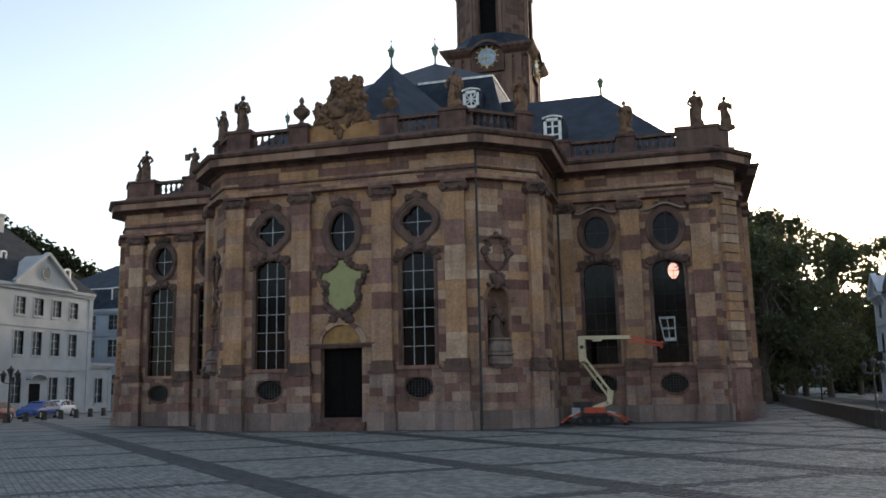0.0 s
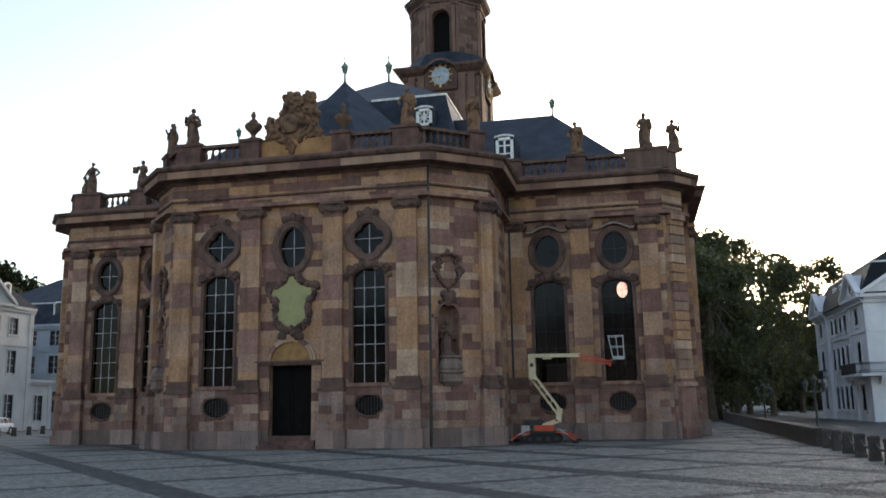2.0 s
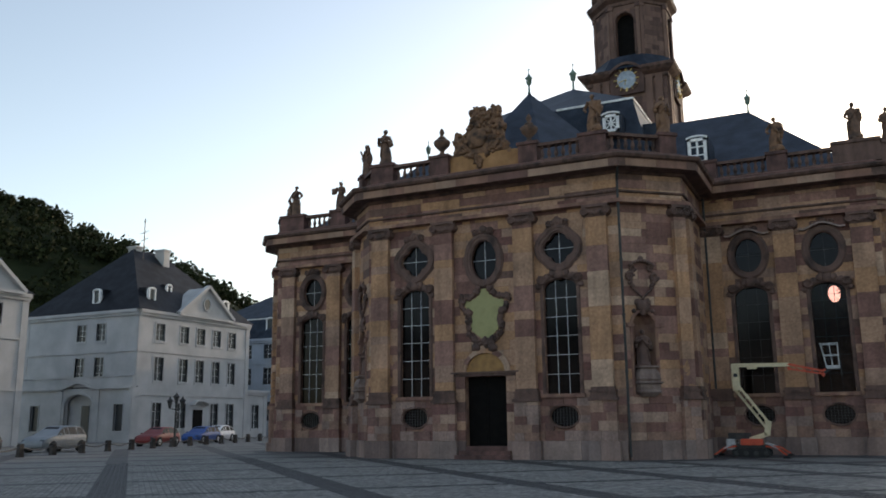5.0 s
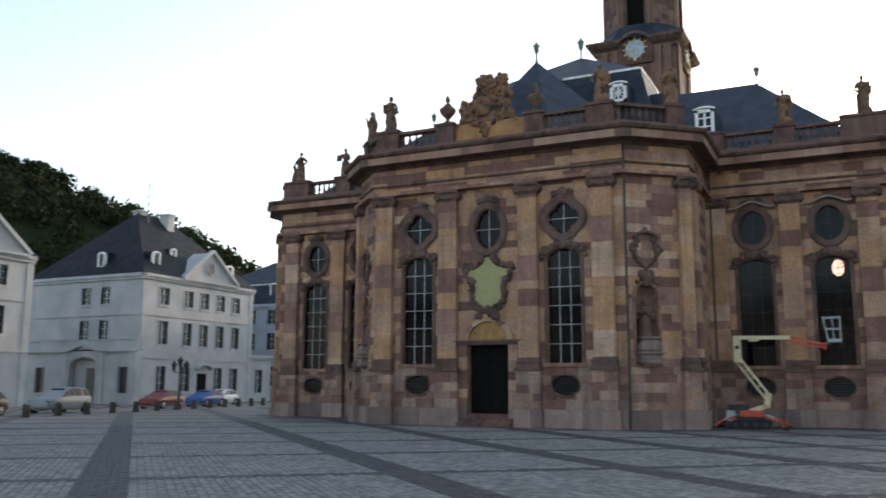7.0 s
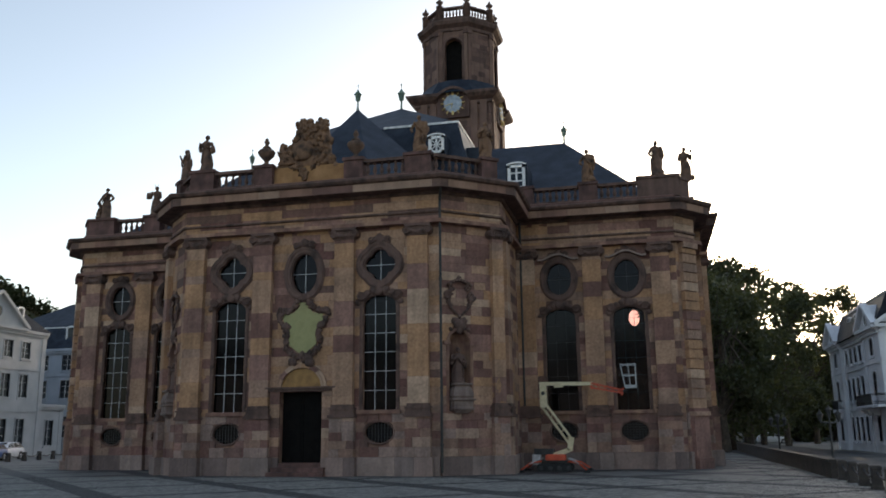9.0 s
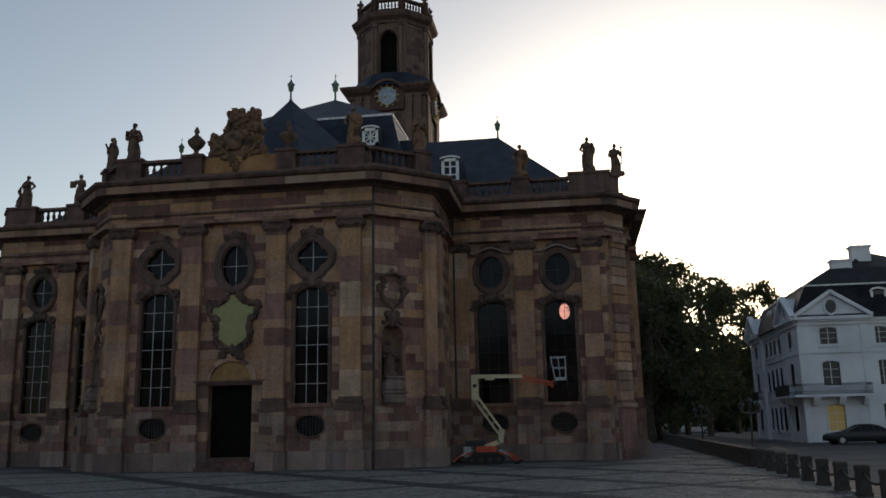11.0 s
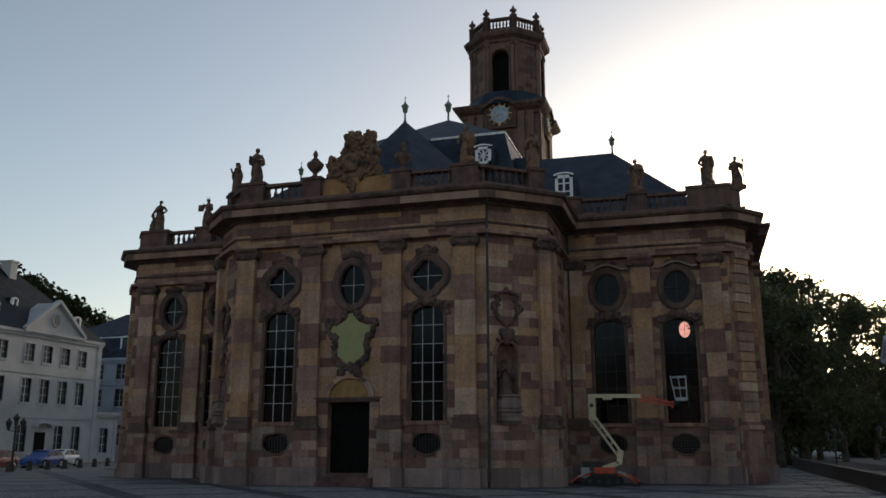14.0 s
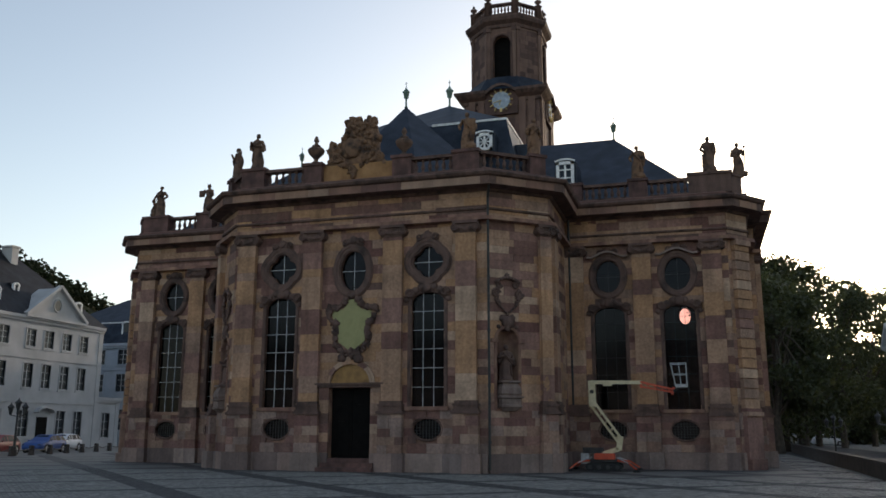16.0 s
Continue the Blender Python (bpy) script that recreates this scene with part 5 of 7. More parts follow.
# clocks in arched gables on two faces
for turn, cx, cy in ((0, TX, TY - TH - 0.3), (90, TX + TH + 0.3, TY)):
    m = pose(cx, cy, 28.75, 0, 0, turn)
    clock = thing("clock", "blue tower clock dial with gilded hour marks", "clock", "tower clocks")
    bm = bmesh.new()
    pts = ellipse(0, 0, 0.78, 0.78, 32)
    panel(bm, [pts], m, 0.15, -0.1)
    part("dial", bm, CLOCK_BLUE, clock)
    for k in range(12):
        bm = bmesh.new()
        a = 2 * math.pi * k / 12
        beam(bm, m @ Vector((0.72 * math.cos(a), -0.13, 0.72 * math.sin(a))), m @ Vector((1.02 * math.cos(a), -0.13, 1.02 * math.sin(a))), 0.17, 0.05)
        part("hour_mark", bm, GOLD, clock)
    for ang, ln in ((195, 0.7), (250, 0.48)):
        bm = bmesh.new()
        a = radians(ang)
        beam(bm, m @ Vector((0, -0.14, 0)), m @ Vector((ln * math.cos(a), -0.14, ln * math.sin(a))), 0.08, 0.03)
        part("clock_hand", bm, GOLD, clock)
    bm = bmesh.new()
    panel(bm, [ellipse(0, 0, 1.06, 1.06, 32)], m, 0.2, -0.02)
    part("backing", bm, STONE_TRIM, clock)
    bm = bmesh.new()
    arc = [(-1.42, 0.62)] + [(1.36 * q, 0.66 + 0.68 * math.cos(q * math.pi / 2)) for q in [k / 8 - 1 for k in range(17)]] + [(1.42, 0.62)]
    swept(bm, [m @ Vector((u, -0.1, z)) for u, z in arc], m.to_3x3() @ Vector((0, 1, 0)), 0.56, 0.22)
    part("arched_gable", bm, STONE_TRIM, clock)
    bm = bmesh.new()
    panel(bm, [[(-1.36, -1.2), (1.36, -1.2)] + [(u, z - 0.05) for u, z in arc[::-1]]], m, 0.28, 0.02)
    part("tympanum", bm, STONE_TOWER, clock)
OCT = [(TX + 3.25 * math.cos(math.pi / 8 + i * math.pi / 4), TY + 3.25 * math.sin(math.pi / 8 + i * math.pi / 4)) for i in range(8)]
for i in range(8):
    a, b = OCT[i], OCT[(i + 1) % 8]
    m, length = wall_frame(a, b)
    bm = bmesh.new()
    hole = arched(length / 2, 0.75, 31.0, 34.85, 0.75) if i % 2 == 1 else None
    panel(bm, [rect(0, length, 30.50, 36.30)] + ([hole] if hole else []), m, 0.5)
    wall = part("octagon_wall", bm, STONE_CORE, tower)
    rng = random.Random(200 + i)
    bm = bmesh.new()
    for s in stones_for(0, length, 30.70, 36.10, 0.45, 0.8, [hole] if hole else [], rng):
        add_block(bm, m, *s, 0.012 + rng.uniform(0, 0.006), 0.004, 0.02)
    part("stonework", bm, STONE_TOWER, wall)["kind"] = "stuff"
    if hole:
        bm = bmesh.new()
        surround(bm, hole, 0.18, 0.1, m)
        part("arch_surround", bm, STONE_TRIM, wall)
    bm = bmesh.new()
    for u in (0.14, length - 0.14):
        box(bm, u - 0.14, u + 0.14, -0.12, 0, 30.90, 35.40, m)
        box(bm, u - 0.2, u + 0.2, -0.2, 0, 35.20, 35.50, m)
    part("corner_strip", bm, STONE_TOWER, wall)
# near-black solid stands in for the shaded inside of the belfry
bm = bmesh.new()
lathe(bm, [(2.6, 31), (2.6, 36.00)], 8, pose(TX, TY, 0, 0, 0, 22.5))
part("belfry_core", bm, DARK_WOOD, tower)
bm = bmesh.new()
moulding(bm, OCT, [(0.0, 35.50), (0.12, 35.55), (0.16, 35.80), (0.5, 36.05), (0.6, 36.30), (0.6, 36.45), (0.1, 36.70), (-3.0, 36.75)], True)
part("tower_cornice", bm, STONE_TRIM, tower)
bm = bmesh.new()
moulding(bm, OCT, [(0.0, 36.70), (0.02, 36.90), (-0.35, 36.92), (-0.35, 36.70)], True)
moulding(bm, OCT, [(0.05, 37.65), (0.07, 37.82), (-0.36, 37.82), (-0.36, 37.65)], True)
trail = part("tower_balustrade", bm, STONE_TRIM, tower)
for i in range(8):
    a, b = Vector((*OCT[i], 0)), Vector((*OCT[(i + 1) % 8], 0))
    for k in range(1, 8):
        ob = new("baluster", BAL_MESH)
        ob.parent = trail
        p = a.lerp(b, k / 8)
        ob.matrix_basis = Matrix.Translation(((p.x - TX) * 0.95 + TX, (p.y - TY) * 0.95 + TY, 36.90)) @ Matrix.Diagonal((1.05, 1.05, 1.22, 1))
    bm = bmesh.new()
    q = (OCT[i][0] - TX) * 0.96, (OCT[i][1] - TY) * 0.96
    lathe(bm, [(0.3, 36.70), (0.3, 37.90), (0.34, 37.93), (0.34, 38.0), (0.1, 38.08), (0.1, 38.16), (0.3, 38.36), (0.32, 38.46), (0.1, 38.58), (0.13, 38.7), (0.06, 38.8), (0.02, 38.92)], 8, pose(TX + q[0], TY + q[1], 0))
    part("corner_urn", bm, STONE_TRIM, tower, smooth=True)

# ---------- houses round the square ----------
def house_window(wall_parent, m, u, z, w, h, lit=False, arch=False, mat_frame=None):
    """Moulded surround, sill, recessed pane and thin glazing bars."""
    loop = arched(u, w / 2, z - h / 2, z + h / 2, 0.2, 8) if arch else rect(u - w / 2, u + w / 2, z - h / 2, z + h / 2)
    bm = bmesh.new()
    surround(bm, loop, 0.15, 0.045, m, depth=0.2)
    win = part("window", bm, mat_frame or PLASTER, wall_parent)
    bm = bmesh.new()
    box(bm, u - w / 2 - 0.2, u + w / 2 + 0.2, -0.1, 0.0, z - h / 2 - 0.27, z - h / 2 - 0.155, m)
    part("window_sill", bm, mat_frame or PLASTER, win)
    for k in range(3):
        bm = bmesh.new()
        if k == 0:
            box(bm, u - 0.025, u + 0.025, 0.12, 0.155, z - h / 2, z + h / 2 - 0.01, m)
        else:
            zz = z - h / 2 + h * k / 3
            box(bm, u - w / 2, u + w / 2, 0.125, 0.15, zz - 0.015, zz + 0.015, m)
        part("glazing_bar", bm, WHITE_PAINT, win)
    bm = bmesh.new()
    bm.faces.new([bm.verts.new(m @ Vector((a, 0.16, b))) for a, b in loop])
    part("pane", bm, LIT_PANE if lit else HOUSE_GLASS, win)


LIT_PANE = bpy.data.materials.new("lamplit_window_pane")
LIT_PANE.use_nodes = True
LIT_PANE.node_tree.nodes["Principled BSDF"].inputs["Base Color"].default_value = (0.5, 0.36, 0.12, 1)
LIT_PANE.node_tree.nodes["Principled BSDF"].inputs["Emission Color"].default_value = (1.0, 0.65, 0.2, 1)
LIT_PANE.node_tree.nodes["Principled BSDF"].inputs["Emission Strength"].default_value = 0.035


def house_wall(house, a, b, z0, z1, wins, mat, bands=(), arch=False):
    """wins: (u, z, w, h) openings, each with its own window."""
    m, length = wall_frame(a, b)
    bm = bmesh.new()
    panel(bm, [rect(0, length, z0, z1)] + [arched(u, w / 2, z - h / 2, z + h / 2, 0.2, 8) if arch else rect(u - w / 2, u + w / 2, z - h / 2, z + h / 2) for u, z, w, h, *_ in wins], m, 0.35)
    wall = part("wall", bm, mat, house)
    for u, z, w, h, *lit in wins:
        house_window(wall, m, u, z, w, h, bool(lit), arch, mat)
    bm = bmesh.new()
    for z in bands:
        box(bm, 0, length, -0.1, 0.0, z, z + 0.22, m)
    box(bm, 0, length, -0.35, 0.0, z1 - 0.3, z1, m)
    box(bm, 0, length, -0.2, 0.0, z1 - 0.55, z1 - 0.3, m)
    for u in (0.3, length - 0.3):
        box(bm, u - 0.3, u + 0.3, -0.06, 0.0, z0, z1 - 0.55, m)
    part("wall_trim", bm, mat, wall)
    return m


def hip_roof(house, x0, x1, y0, y1, z0, z1, ridge, mat=None, over=0.35):
    x0, x1, y0, y1 = x0 - over, x1 + over, y0 - over, y1 + over
    bm = bmesh.new()
    cx, cy = (x0 + x1) / 2, (y0 + y1) / 2
    if (x1 - x0) > (y1 - y0):
        r = [(cx - ridge / 2, cy), (cx + ridge / 2, cy)]
        faces = ((0, 1, 5, 4), (1, 2, 5), (2, 3, 4, 5), (3, 0, 4), (3, 2, 1, 0))
    else:
        r = [(cx, cy - ridge / 2), (cx, cy + ridge / 2)]
        faces = ((0, 1, 4), (1, 2, 5, 4), (2, 3, 5), (3, 0, 4, 5), (3, 2, 1, 0))
    v = [bm.verts.new(p) for p in ((x0, y0, z0), (x1, y0, z0), (x1, y1, z0), (x0, y1, z0), (*r[0], z1), (*r[1], z1))]
    for f in faces:
        bm.faces.new([v[i] for i in f])
    return part("roof", bm, mat or SLATE_DARK, house)


def house_dormer(house, m, u, z, w=0.75, h=1.15, back=1.8):
    d = part("dormer", bmesh.new(), WHITE_PAINT, house)
    bm = bmesh.new()
    box(bm, u - w / 2 - 0.12, u - w / 2 + 0.06, 0.0, 0.3, z, z + h, m)
    box(bm, u + w / 2 - 0.06, u + w / 2 + 0.12, 0.0, 0.3, z, z + h, m)
    box(bm, u - w / 2, u + w / 2, 0.0, 0.3, z - 0.1, z + 0.1, m)
    for i in range(6):
        t0, t1 = math.pi * i / 6, math.pi * (i + 1) / 6
        beam(bm, m @ Vector((u - (w / 2 + 0.1) * math.cos(t0), 0.1, z + h + 0.3 * math.sin(t0))), m @ Vector((u - (w / 2 + 0.1) * math.cos(t1), 0.1, z + h + 0.3 * math.sin(t1))), 0.25, 0.16)
    bm.to_mesh(d.data)
    bm.free()
    bm = bmesh.new()
    box(bm, u - w / 2, u + w / 2, 0.12, back, z + 0.1, z + h + 0.1, m)
    part("pane", bm, HOUSE_GLASS, d)
    bm = bmesh.new()
    box(bm, u - w / 2 - 0.2, u + w / 2 + 0.2, 0.32, back + 0.6, z + h + 0.1, z + h + 0.32, m)
    for k in (-1, 1):
        box(bm, u + k * (w / 2 + 0.06) - 0.05, u + k * (w / 2 + 0.06) + 0.05, 0.3, back, z - 0.05, z + h + 0.1, m)
    part("dormer_roof", bm, SLATE_DARK, d)


def gable(house, m, u, half, z0, z1, mat, depth=1.4):
    bm = bmesh.new()
    panel(bm, [[(u - half, z0), (u + half, z0), (u, z1)]], m, depth, -0.2)
    g = part("gable", bm, mat, house)
    bm = bmesh.new()
    for s in (-1, 1):
        beam(bm, m @ Vector((u + s * (half + 0.3), -0.35, z0)), m @ Vector((u, -0.35, z1 + 0.12)), 0.5, 0.28)
    box(bm, u - half - 0.3, u + half + 0.3, -0.55, -0.2, z0 - 0.25, z0, m)
    part("gable_trim", bm, mat, g)
    bm = bmesh.new()
    panel(bm, [ellipse(u, z0 + (z1 - z0) * 0.42, 0.42, 0.55, 18)], m, 0.05, -0.27)
    part("gable_window", bm, HOUSE_GLASS, g)
    surr = bmesh.new()
    surround(surr, ellipse(u, z0 + (z1 - z0) * 0.42, 0.42, 0.55, 18), 0.18, 0.1, m, -0.22)
    part("gable_window_frame", surr, mat, g)


def chimney(house, x, y, z0, z1, w=1.0, d=0.7, mat=None):
    bm = bmesh.new()
    box(bm, x - w / 2, x + w / 2, y - d / 2, y + d / 2, z0, z1)
    box(bm, x - w / 2 - 0.12, x + w / 2 + 0.12, y - d / 2 - 0.12, y + d / 2 + 0.12, z1, z1 + 0.2)
    part("chimney", bm, mat or PLASTER, house)


def mansard(house, x0, x1, y0, y1, z0, zb, z1, inset, top, name, mat):
    """Steep lower slopes, then a low hipped cap."""
    bm = bmesh.new()
    rows = []
    for o, z in ((-0.35, z0), (inset * 0.75, z0 + (zb - z0) * 0.8), (inset, zb)):
        rows.append([bm.verts.new(p) for p in ((x0 + o, y0 + o, z), (x1 - o, y0 + o, z), (x1 - o, y1 - o, z), (x0 + o, y1 - o, z))])
    t = top
    rows.append([bm.verts.new(p) for p in ((x0 + t, y0 + t, z1), (x1 - t, y0 + t, z1), (x1 - t, y1 - t, z1), (x0 + t, y1 - t, z1))])
    for lo, hi in zip(rows, rows[1:]):
        for i in range(4):
            bm.faces.new((lo[i], lo[(i + 1) % 4], hi[(i + 1) % 4], hi[i]))
    bm.faces.new(rows[-1])
    bm.faces.new(rows[0][::-1])
    rf = part(name, bm, mat, house)
    bm = bmesh.new()
    ring = [v for v in ((x0 + inset, y0 + inset), (x1 - inset, y0 + inset), (x1 - inset, y1 - inset), (x0 + inset, y1 - inset))]
    for i in range(4):
        beam(bm, (*ring[i], zb + 0.02), (*ring[(i + 1) % 4], zb + 0.02), 0.16, 0.14)
    part("roof_flashing", bm, LEAD, rf)


# three-storey white palace on the far side of the street
pal = thing("town_palace", "three-storey white plastered town palace with a steep slate roof", "house")
X0, X1, Y0, Y1, ZE = -61.5, -46.2, 25.8, 42.4, 12.4
ROWS_Z = ((10.4, 1.6), (6.85, 2.2), (2.4, 2.4))
wins = [(y - Y0, z, 1.15, h) for y in (28.7, 32.1, 34.5, 37.0, 39.5) for z, h in ROWS_Z]
wins = [w for w in wins if not (w[1] < 3 and abs(w[0] - (34.5 - Y0)) < 0.5)]
MP = house_wall(pal, (X1, Y0), (X1, Y1), 0, ZE, wins, PLASTER, (4.3, 8.4))
house_wall(pal, (X0, Y0), (X1, Y0), 0, ZE, [(x - X0, z, 1.15, h) for x in (-53.6, -51.0) for z, h in ROWS_Z[:2]], PLASTER, (8.4,))
house_wall(pal, (X1, Y1), (X0, Y1), 0, ZE, [], PLASTER)
house_wall(pal, (X0, Y1), (X0, Y0), 0, ZE, [], PLASTER)
hip_roof(pal, X0, X1, Y0, Y1, ZE, 20.0, 4.0)
gable(pal, MP, 34.95 - Y0, 3.9, ZE + 0.1, 15.6, PLASTER, 2.5)
inset = MP @ Matrix.Translation((0, 0.9, 0))
for y in (28.3, 39.4):
    house_dormer(pal, inset, y - Y0, 13.35)
upper = MP @ Matrix.Translation((0, 2.4, 0))
for y in (32.2, 37.2):
    house_dormer(pal, upper, y - Y0, 14.75, 0.5, 0.7, 1.2)
mb, _ = wall_frame((X0, Y0), (X1, Y0))
house_dormer(pal, mb @ Matrix.Translation((0, 0.5, 0)), -52.5 - X0, 13.35)
chimney(pal, -52.8, 35.3, 17.5, 20.1, 1.3, 0.9)
chimney(pal, -54.3, 32.8, 18.0, 20.2, 1.2, 0.8)
# doorway with a small canopy
bm = bmesh.new()
box(bm, 34.5 - Y0 - 0.7, 34.5 - Y0 + 0.7, -0.05, 0.0, 0.1, 3.0, MP)
part("house_door", bm, DARK_WOOD, pal)
bm = bmesh.new()
swept(bm, [MP @ Vector((34.5 - Y0 - 1.1 * math.cos(math.pi * k / 10), -0.3, 3.4 + 0.5 * math.sin(math.pi * k / 10))) for k in range(11)], MP.to_3x3() @ Vector((0, 1, 0)), 0.6, 0.16)
part("door_canopy", bm, PLASTER, pal)
bm = bmesh.new()
tube(bm, (-52.5, 32.2, 18.4), (-52.5, 32.2, 23.2), 0.045)
for z, w in ((22.9, 0.35), (21.7, 0.95), (20.9, 0.8)):
    tube(bm, (-52.5 - w, 32.2 + w * 0.4, z), (-52.5 + w, 32.2 - w * 0.4, z), 0.032)
part("aerial", bm, DARK_METAL, pal, "thin roof aerial")
# low wing in front of its flank, with an arched gateway
wing = thing("gate_wing", "low white garden wing with an arched gateway and flat parapet", "house")
WX0, WX1, WY = -63.0, -45.6, 24.9
mw, wl = wall_frame((WX0, WY), (WX1, WY))
bm = bmesh.new()
GC = -52.4 - WX0
gate = arched(GC, 1.75, 0.01, 4.4, 0.9)
slots = [rect(u - 0.55, u + 0.55, 1.05, 3.45) for u in (-58.2 - WX0, -47.2 - WX0)]
panel(bm, [rect(0, wl, 0, 5.0), gate, *slots], mw, 0.4)
part("wall", bm, PLASTER, wing)
bm = bmesh.new()
surround(bm, gate, 0.3, 0.1, mw)
part("gate_surround", bm, PLASTER, wing)
bm = bmesh.new()
crown = [(0.0, 5.02), (GC - 2.4, 5.02)] + [(GC + 2.4 * q, 5.02 + 0.55 * math.cos(q * math.pi / 2) ** 2) for q in [k / 6 - 1 for k in range(1, 12)]] + [(GC + 2.4, 5.02), (wl, 5.02)]
swept(bm, [mw @ Vector((u, 0.05, z)) for u, z in crown], mw.to_3x3() @ Vector((0, 1, 0)), 0.7, 0.25)
part("cornice", bm, PLASTER, wing, "cornice that curves up over the gateway")
bm = bmesh.new()
box(bm, 0, wl, -0.05, 0.3, 5.16, 6.0, mw)
box(bm, 0, wl, -0.12, 0.36, 6.0, 6.1, mw)
part("parapet", bm, PLASTER, wing)
for u0 in (GC - 2.75, GC + 2.05, 0.05, wl - 0.75):
    bm = bmesh.new()
    box(bm, u0, u0 + 0.7, -0.14, 0.0, 0, 4.9, mw)
    part("wall_strip", bm, PLASTER, wing)
bm = bmesh.new()
box(bm, 0.2, wl - 0.2, 0.41, 0.88, 5.05, 5.1, mw)
part("flat_roof", bm, SLATE, wing)
bm = bmesh.new()
box(bm, GC - 1.8, GC + 1.8, 0.6, 0.7, 0.01, 4.4, mw)
part("gate_back_wall", bm, PLASTER, wing)
bm = bmesh.new()
box(bm, GC - 0.1, GC + 0.9, 0.54, 0.598, 0.01, 3.4, mw)
part("gate_door", bm, HOUSE_GLASS, wing, "dark glazed door in the gateway")
for sl in slots:
    bm = bmesh.new()
    surround(bm, sl, 0.14, 0.06, mw)
    win = part("window", bm, PLASTER, wing)
    bm = bmesh.new()
    box(bm, sl[0][0], sl[1][0], 0.25, 0.3, 1.05, 3.45, mw)
    part("pane", bm, HOUSE_GLASS, win)
bm = bmesh.new()
box(bm, WX0 + 0.01, WX0 + 0.3, WY + 0.41, 25.79, 0, 5.04)
box(bm, WX1 - 0.3, WX1 - 0.01, WY + 0.41, 25.79, 0, 5.04)
part("side_wall", bm, PLASTER, wing)

# neighbouring houses: one nearer along the street, one beyond
near = thing("corner_house", "white plastered house with a gable over the street", "house")
mn = house_wall(near, (-46.2, -3.4), (-46.2, 13.6), 0, 12.2, [(u, z, 1.15, h) for u in (2, 5, 8, 11, 14) for z, h in ROWS_Z], PLASTER, (4.3, 8.4))
house_wall(near, (-46.2, 13.6), (-60, 13.6), 0, 12.2, [(u, z, 1.15, h) for u in (3, 7, 11) for z, h in ROWS_Z], PLASTER, (4.3, 8.4))
house_wall(near, (-60, 13.6), (-60, -3.4), 0, 12.2, [], PLASTER)
house_wall(near, (-60, -3.4), (-46.2, -3.4), 0, 12.2, [(u, z, 1.15, h) for u in (3, 7, 11) for z, h in ROWS_Z], PLASTER, (4.3, 8.4))
hip_roof(near, -60, -46.2, -3.4, 13.6, 12.2, 18.5, 4)
gable(near, mn, 12.0, 4.0, 12.3, 15.6, PLASTER, 2.5)
far = thing("far_house", "blue-grey plastered house with a slate mansard roof", "house")
FAR_ROWS = ((10.3, 1.7), (7.25, 2.0), (3.0, 2.3))
mf = house_wall(far, (-62.0, 52.0), (-45.0, 52.0), 0, 11.9, [(u, z, 1.15, h) for u in (2.2, 5.2, 8.2, 11.2, 14.2) for z, h in FAR_ROWS], PLASTER_BLUE, (5.2, 8.7))
house_wall(far, (-45.0, 52.0), (-45.0, 68.0), 0, 11.9, [(u, z, 1.15, h) for u in (2.5, 6.5, 10.5, 14) for z, h in FAR_ROWS], PLASTER_BLUE, (5.2, 8.7))
house_wall(far, (-45.0, 68.0), (-62.0, 68.0), 0, 11.9, [], PLASTER_BLUE)
house_wall(far, (-62.0, 68.0), (-62.0, 52.0), 0, 11.9, [], PLASTER_BLUE)
mansard(far, -62.0, -45.0, 52.0, 68.0, 11.9, 14.5, 18.2, 1.0, 6.5, "roof", SLATE)
for u in (5.2, 11.2, 14.6):
    house_dormer(far, mf @ Matrix.Translation((0, 0.25, 0)), u, 12.7, 0.95, 1.5, 1.2)
# low link building with a flat roof between palace and far house
link = thing("link_wing", "low white link building between two houses", "house")
house_wall(link, (-46.6, 42.4), (-46.6, 46.5), 0, 5.2, [(2.0, 2.3, 1.2, 2.5)], PLASTER, ())
bm = bmesh.new()
box(bm, -52, -46.7, 42.45, 46.45, 5.0, 5.15)
part("flat_roof", bm, SLATE, link)

# white corner palace beyond the bollards
rp = thing("corner_palace", "white plastered corner palace with gable, balcony and mansard roof", "house")
GX, GY, GE, GB, GW, GD = 32.4, 38.5, 9.75, -0.12, 17.0, 19.5
PAV, SPAV = 5.4, 5.5  # breadth of the corner pavilion on the square and on the side street
LEVELS = ((8.3, 1.35), (5.3, 1.95), (1.8, 2.05))
pav = [(2.35, 8.32, 1.3, 1.35), (2.3, 5.3, 1.3, 1.95), (2.35, 1.8, 1.3, 2.05, True)]
mr = house_wall(rp, (GX, GY), (GX + PAV, GY), GB, GE, pav, PLASTER_LIT, (3.4, 6.9), True)
house_wall(rp, (GX + PAV, GY + 0.25), (GX + GW, GY + 0.25), GB, GE, [(u, z, 1.25, h) for u in (0.95, 3.9, 6.8, 9.7) for z, h in LEVELS], PLASTER_LIT, (3.4, 6.9), True)
ms = house_wall(rp, (GX, GY + SPAV), (GX, GY), GB, GE, [(2.75, z, 1.1, h) for z, h in LEVELS], PLASTER_LIT, (3.4, 6.9), True)
ml = house_wall(rp, (GX + 0.3, GY + 14.6), (GX + 0.3, GY + SPAV), GB, GE, [(1.0 + 1.8 * k, z, 0.9, h) for k in range(5) for z, h in LEVELS], PLASTER_LIT, (3.4, 6.9), True)
me2 = house_wall(rp, (GX, GY + GD), (GX, GY + 14.6), GB, GE, [(2.45, z, 1.1, h) for z, h in LEVELS], PLASTER_LIT, (3.4, 6.9), True)
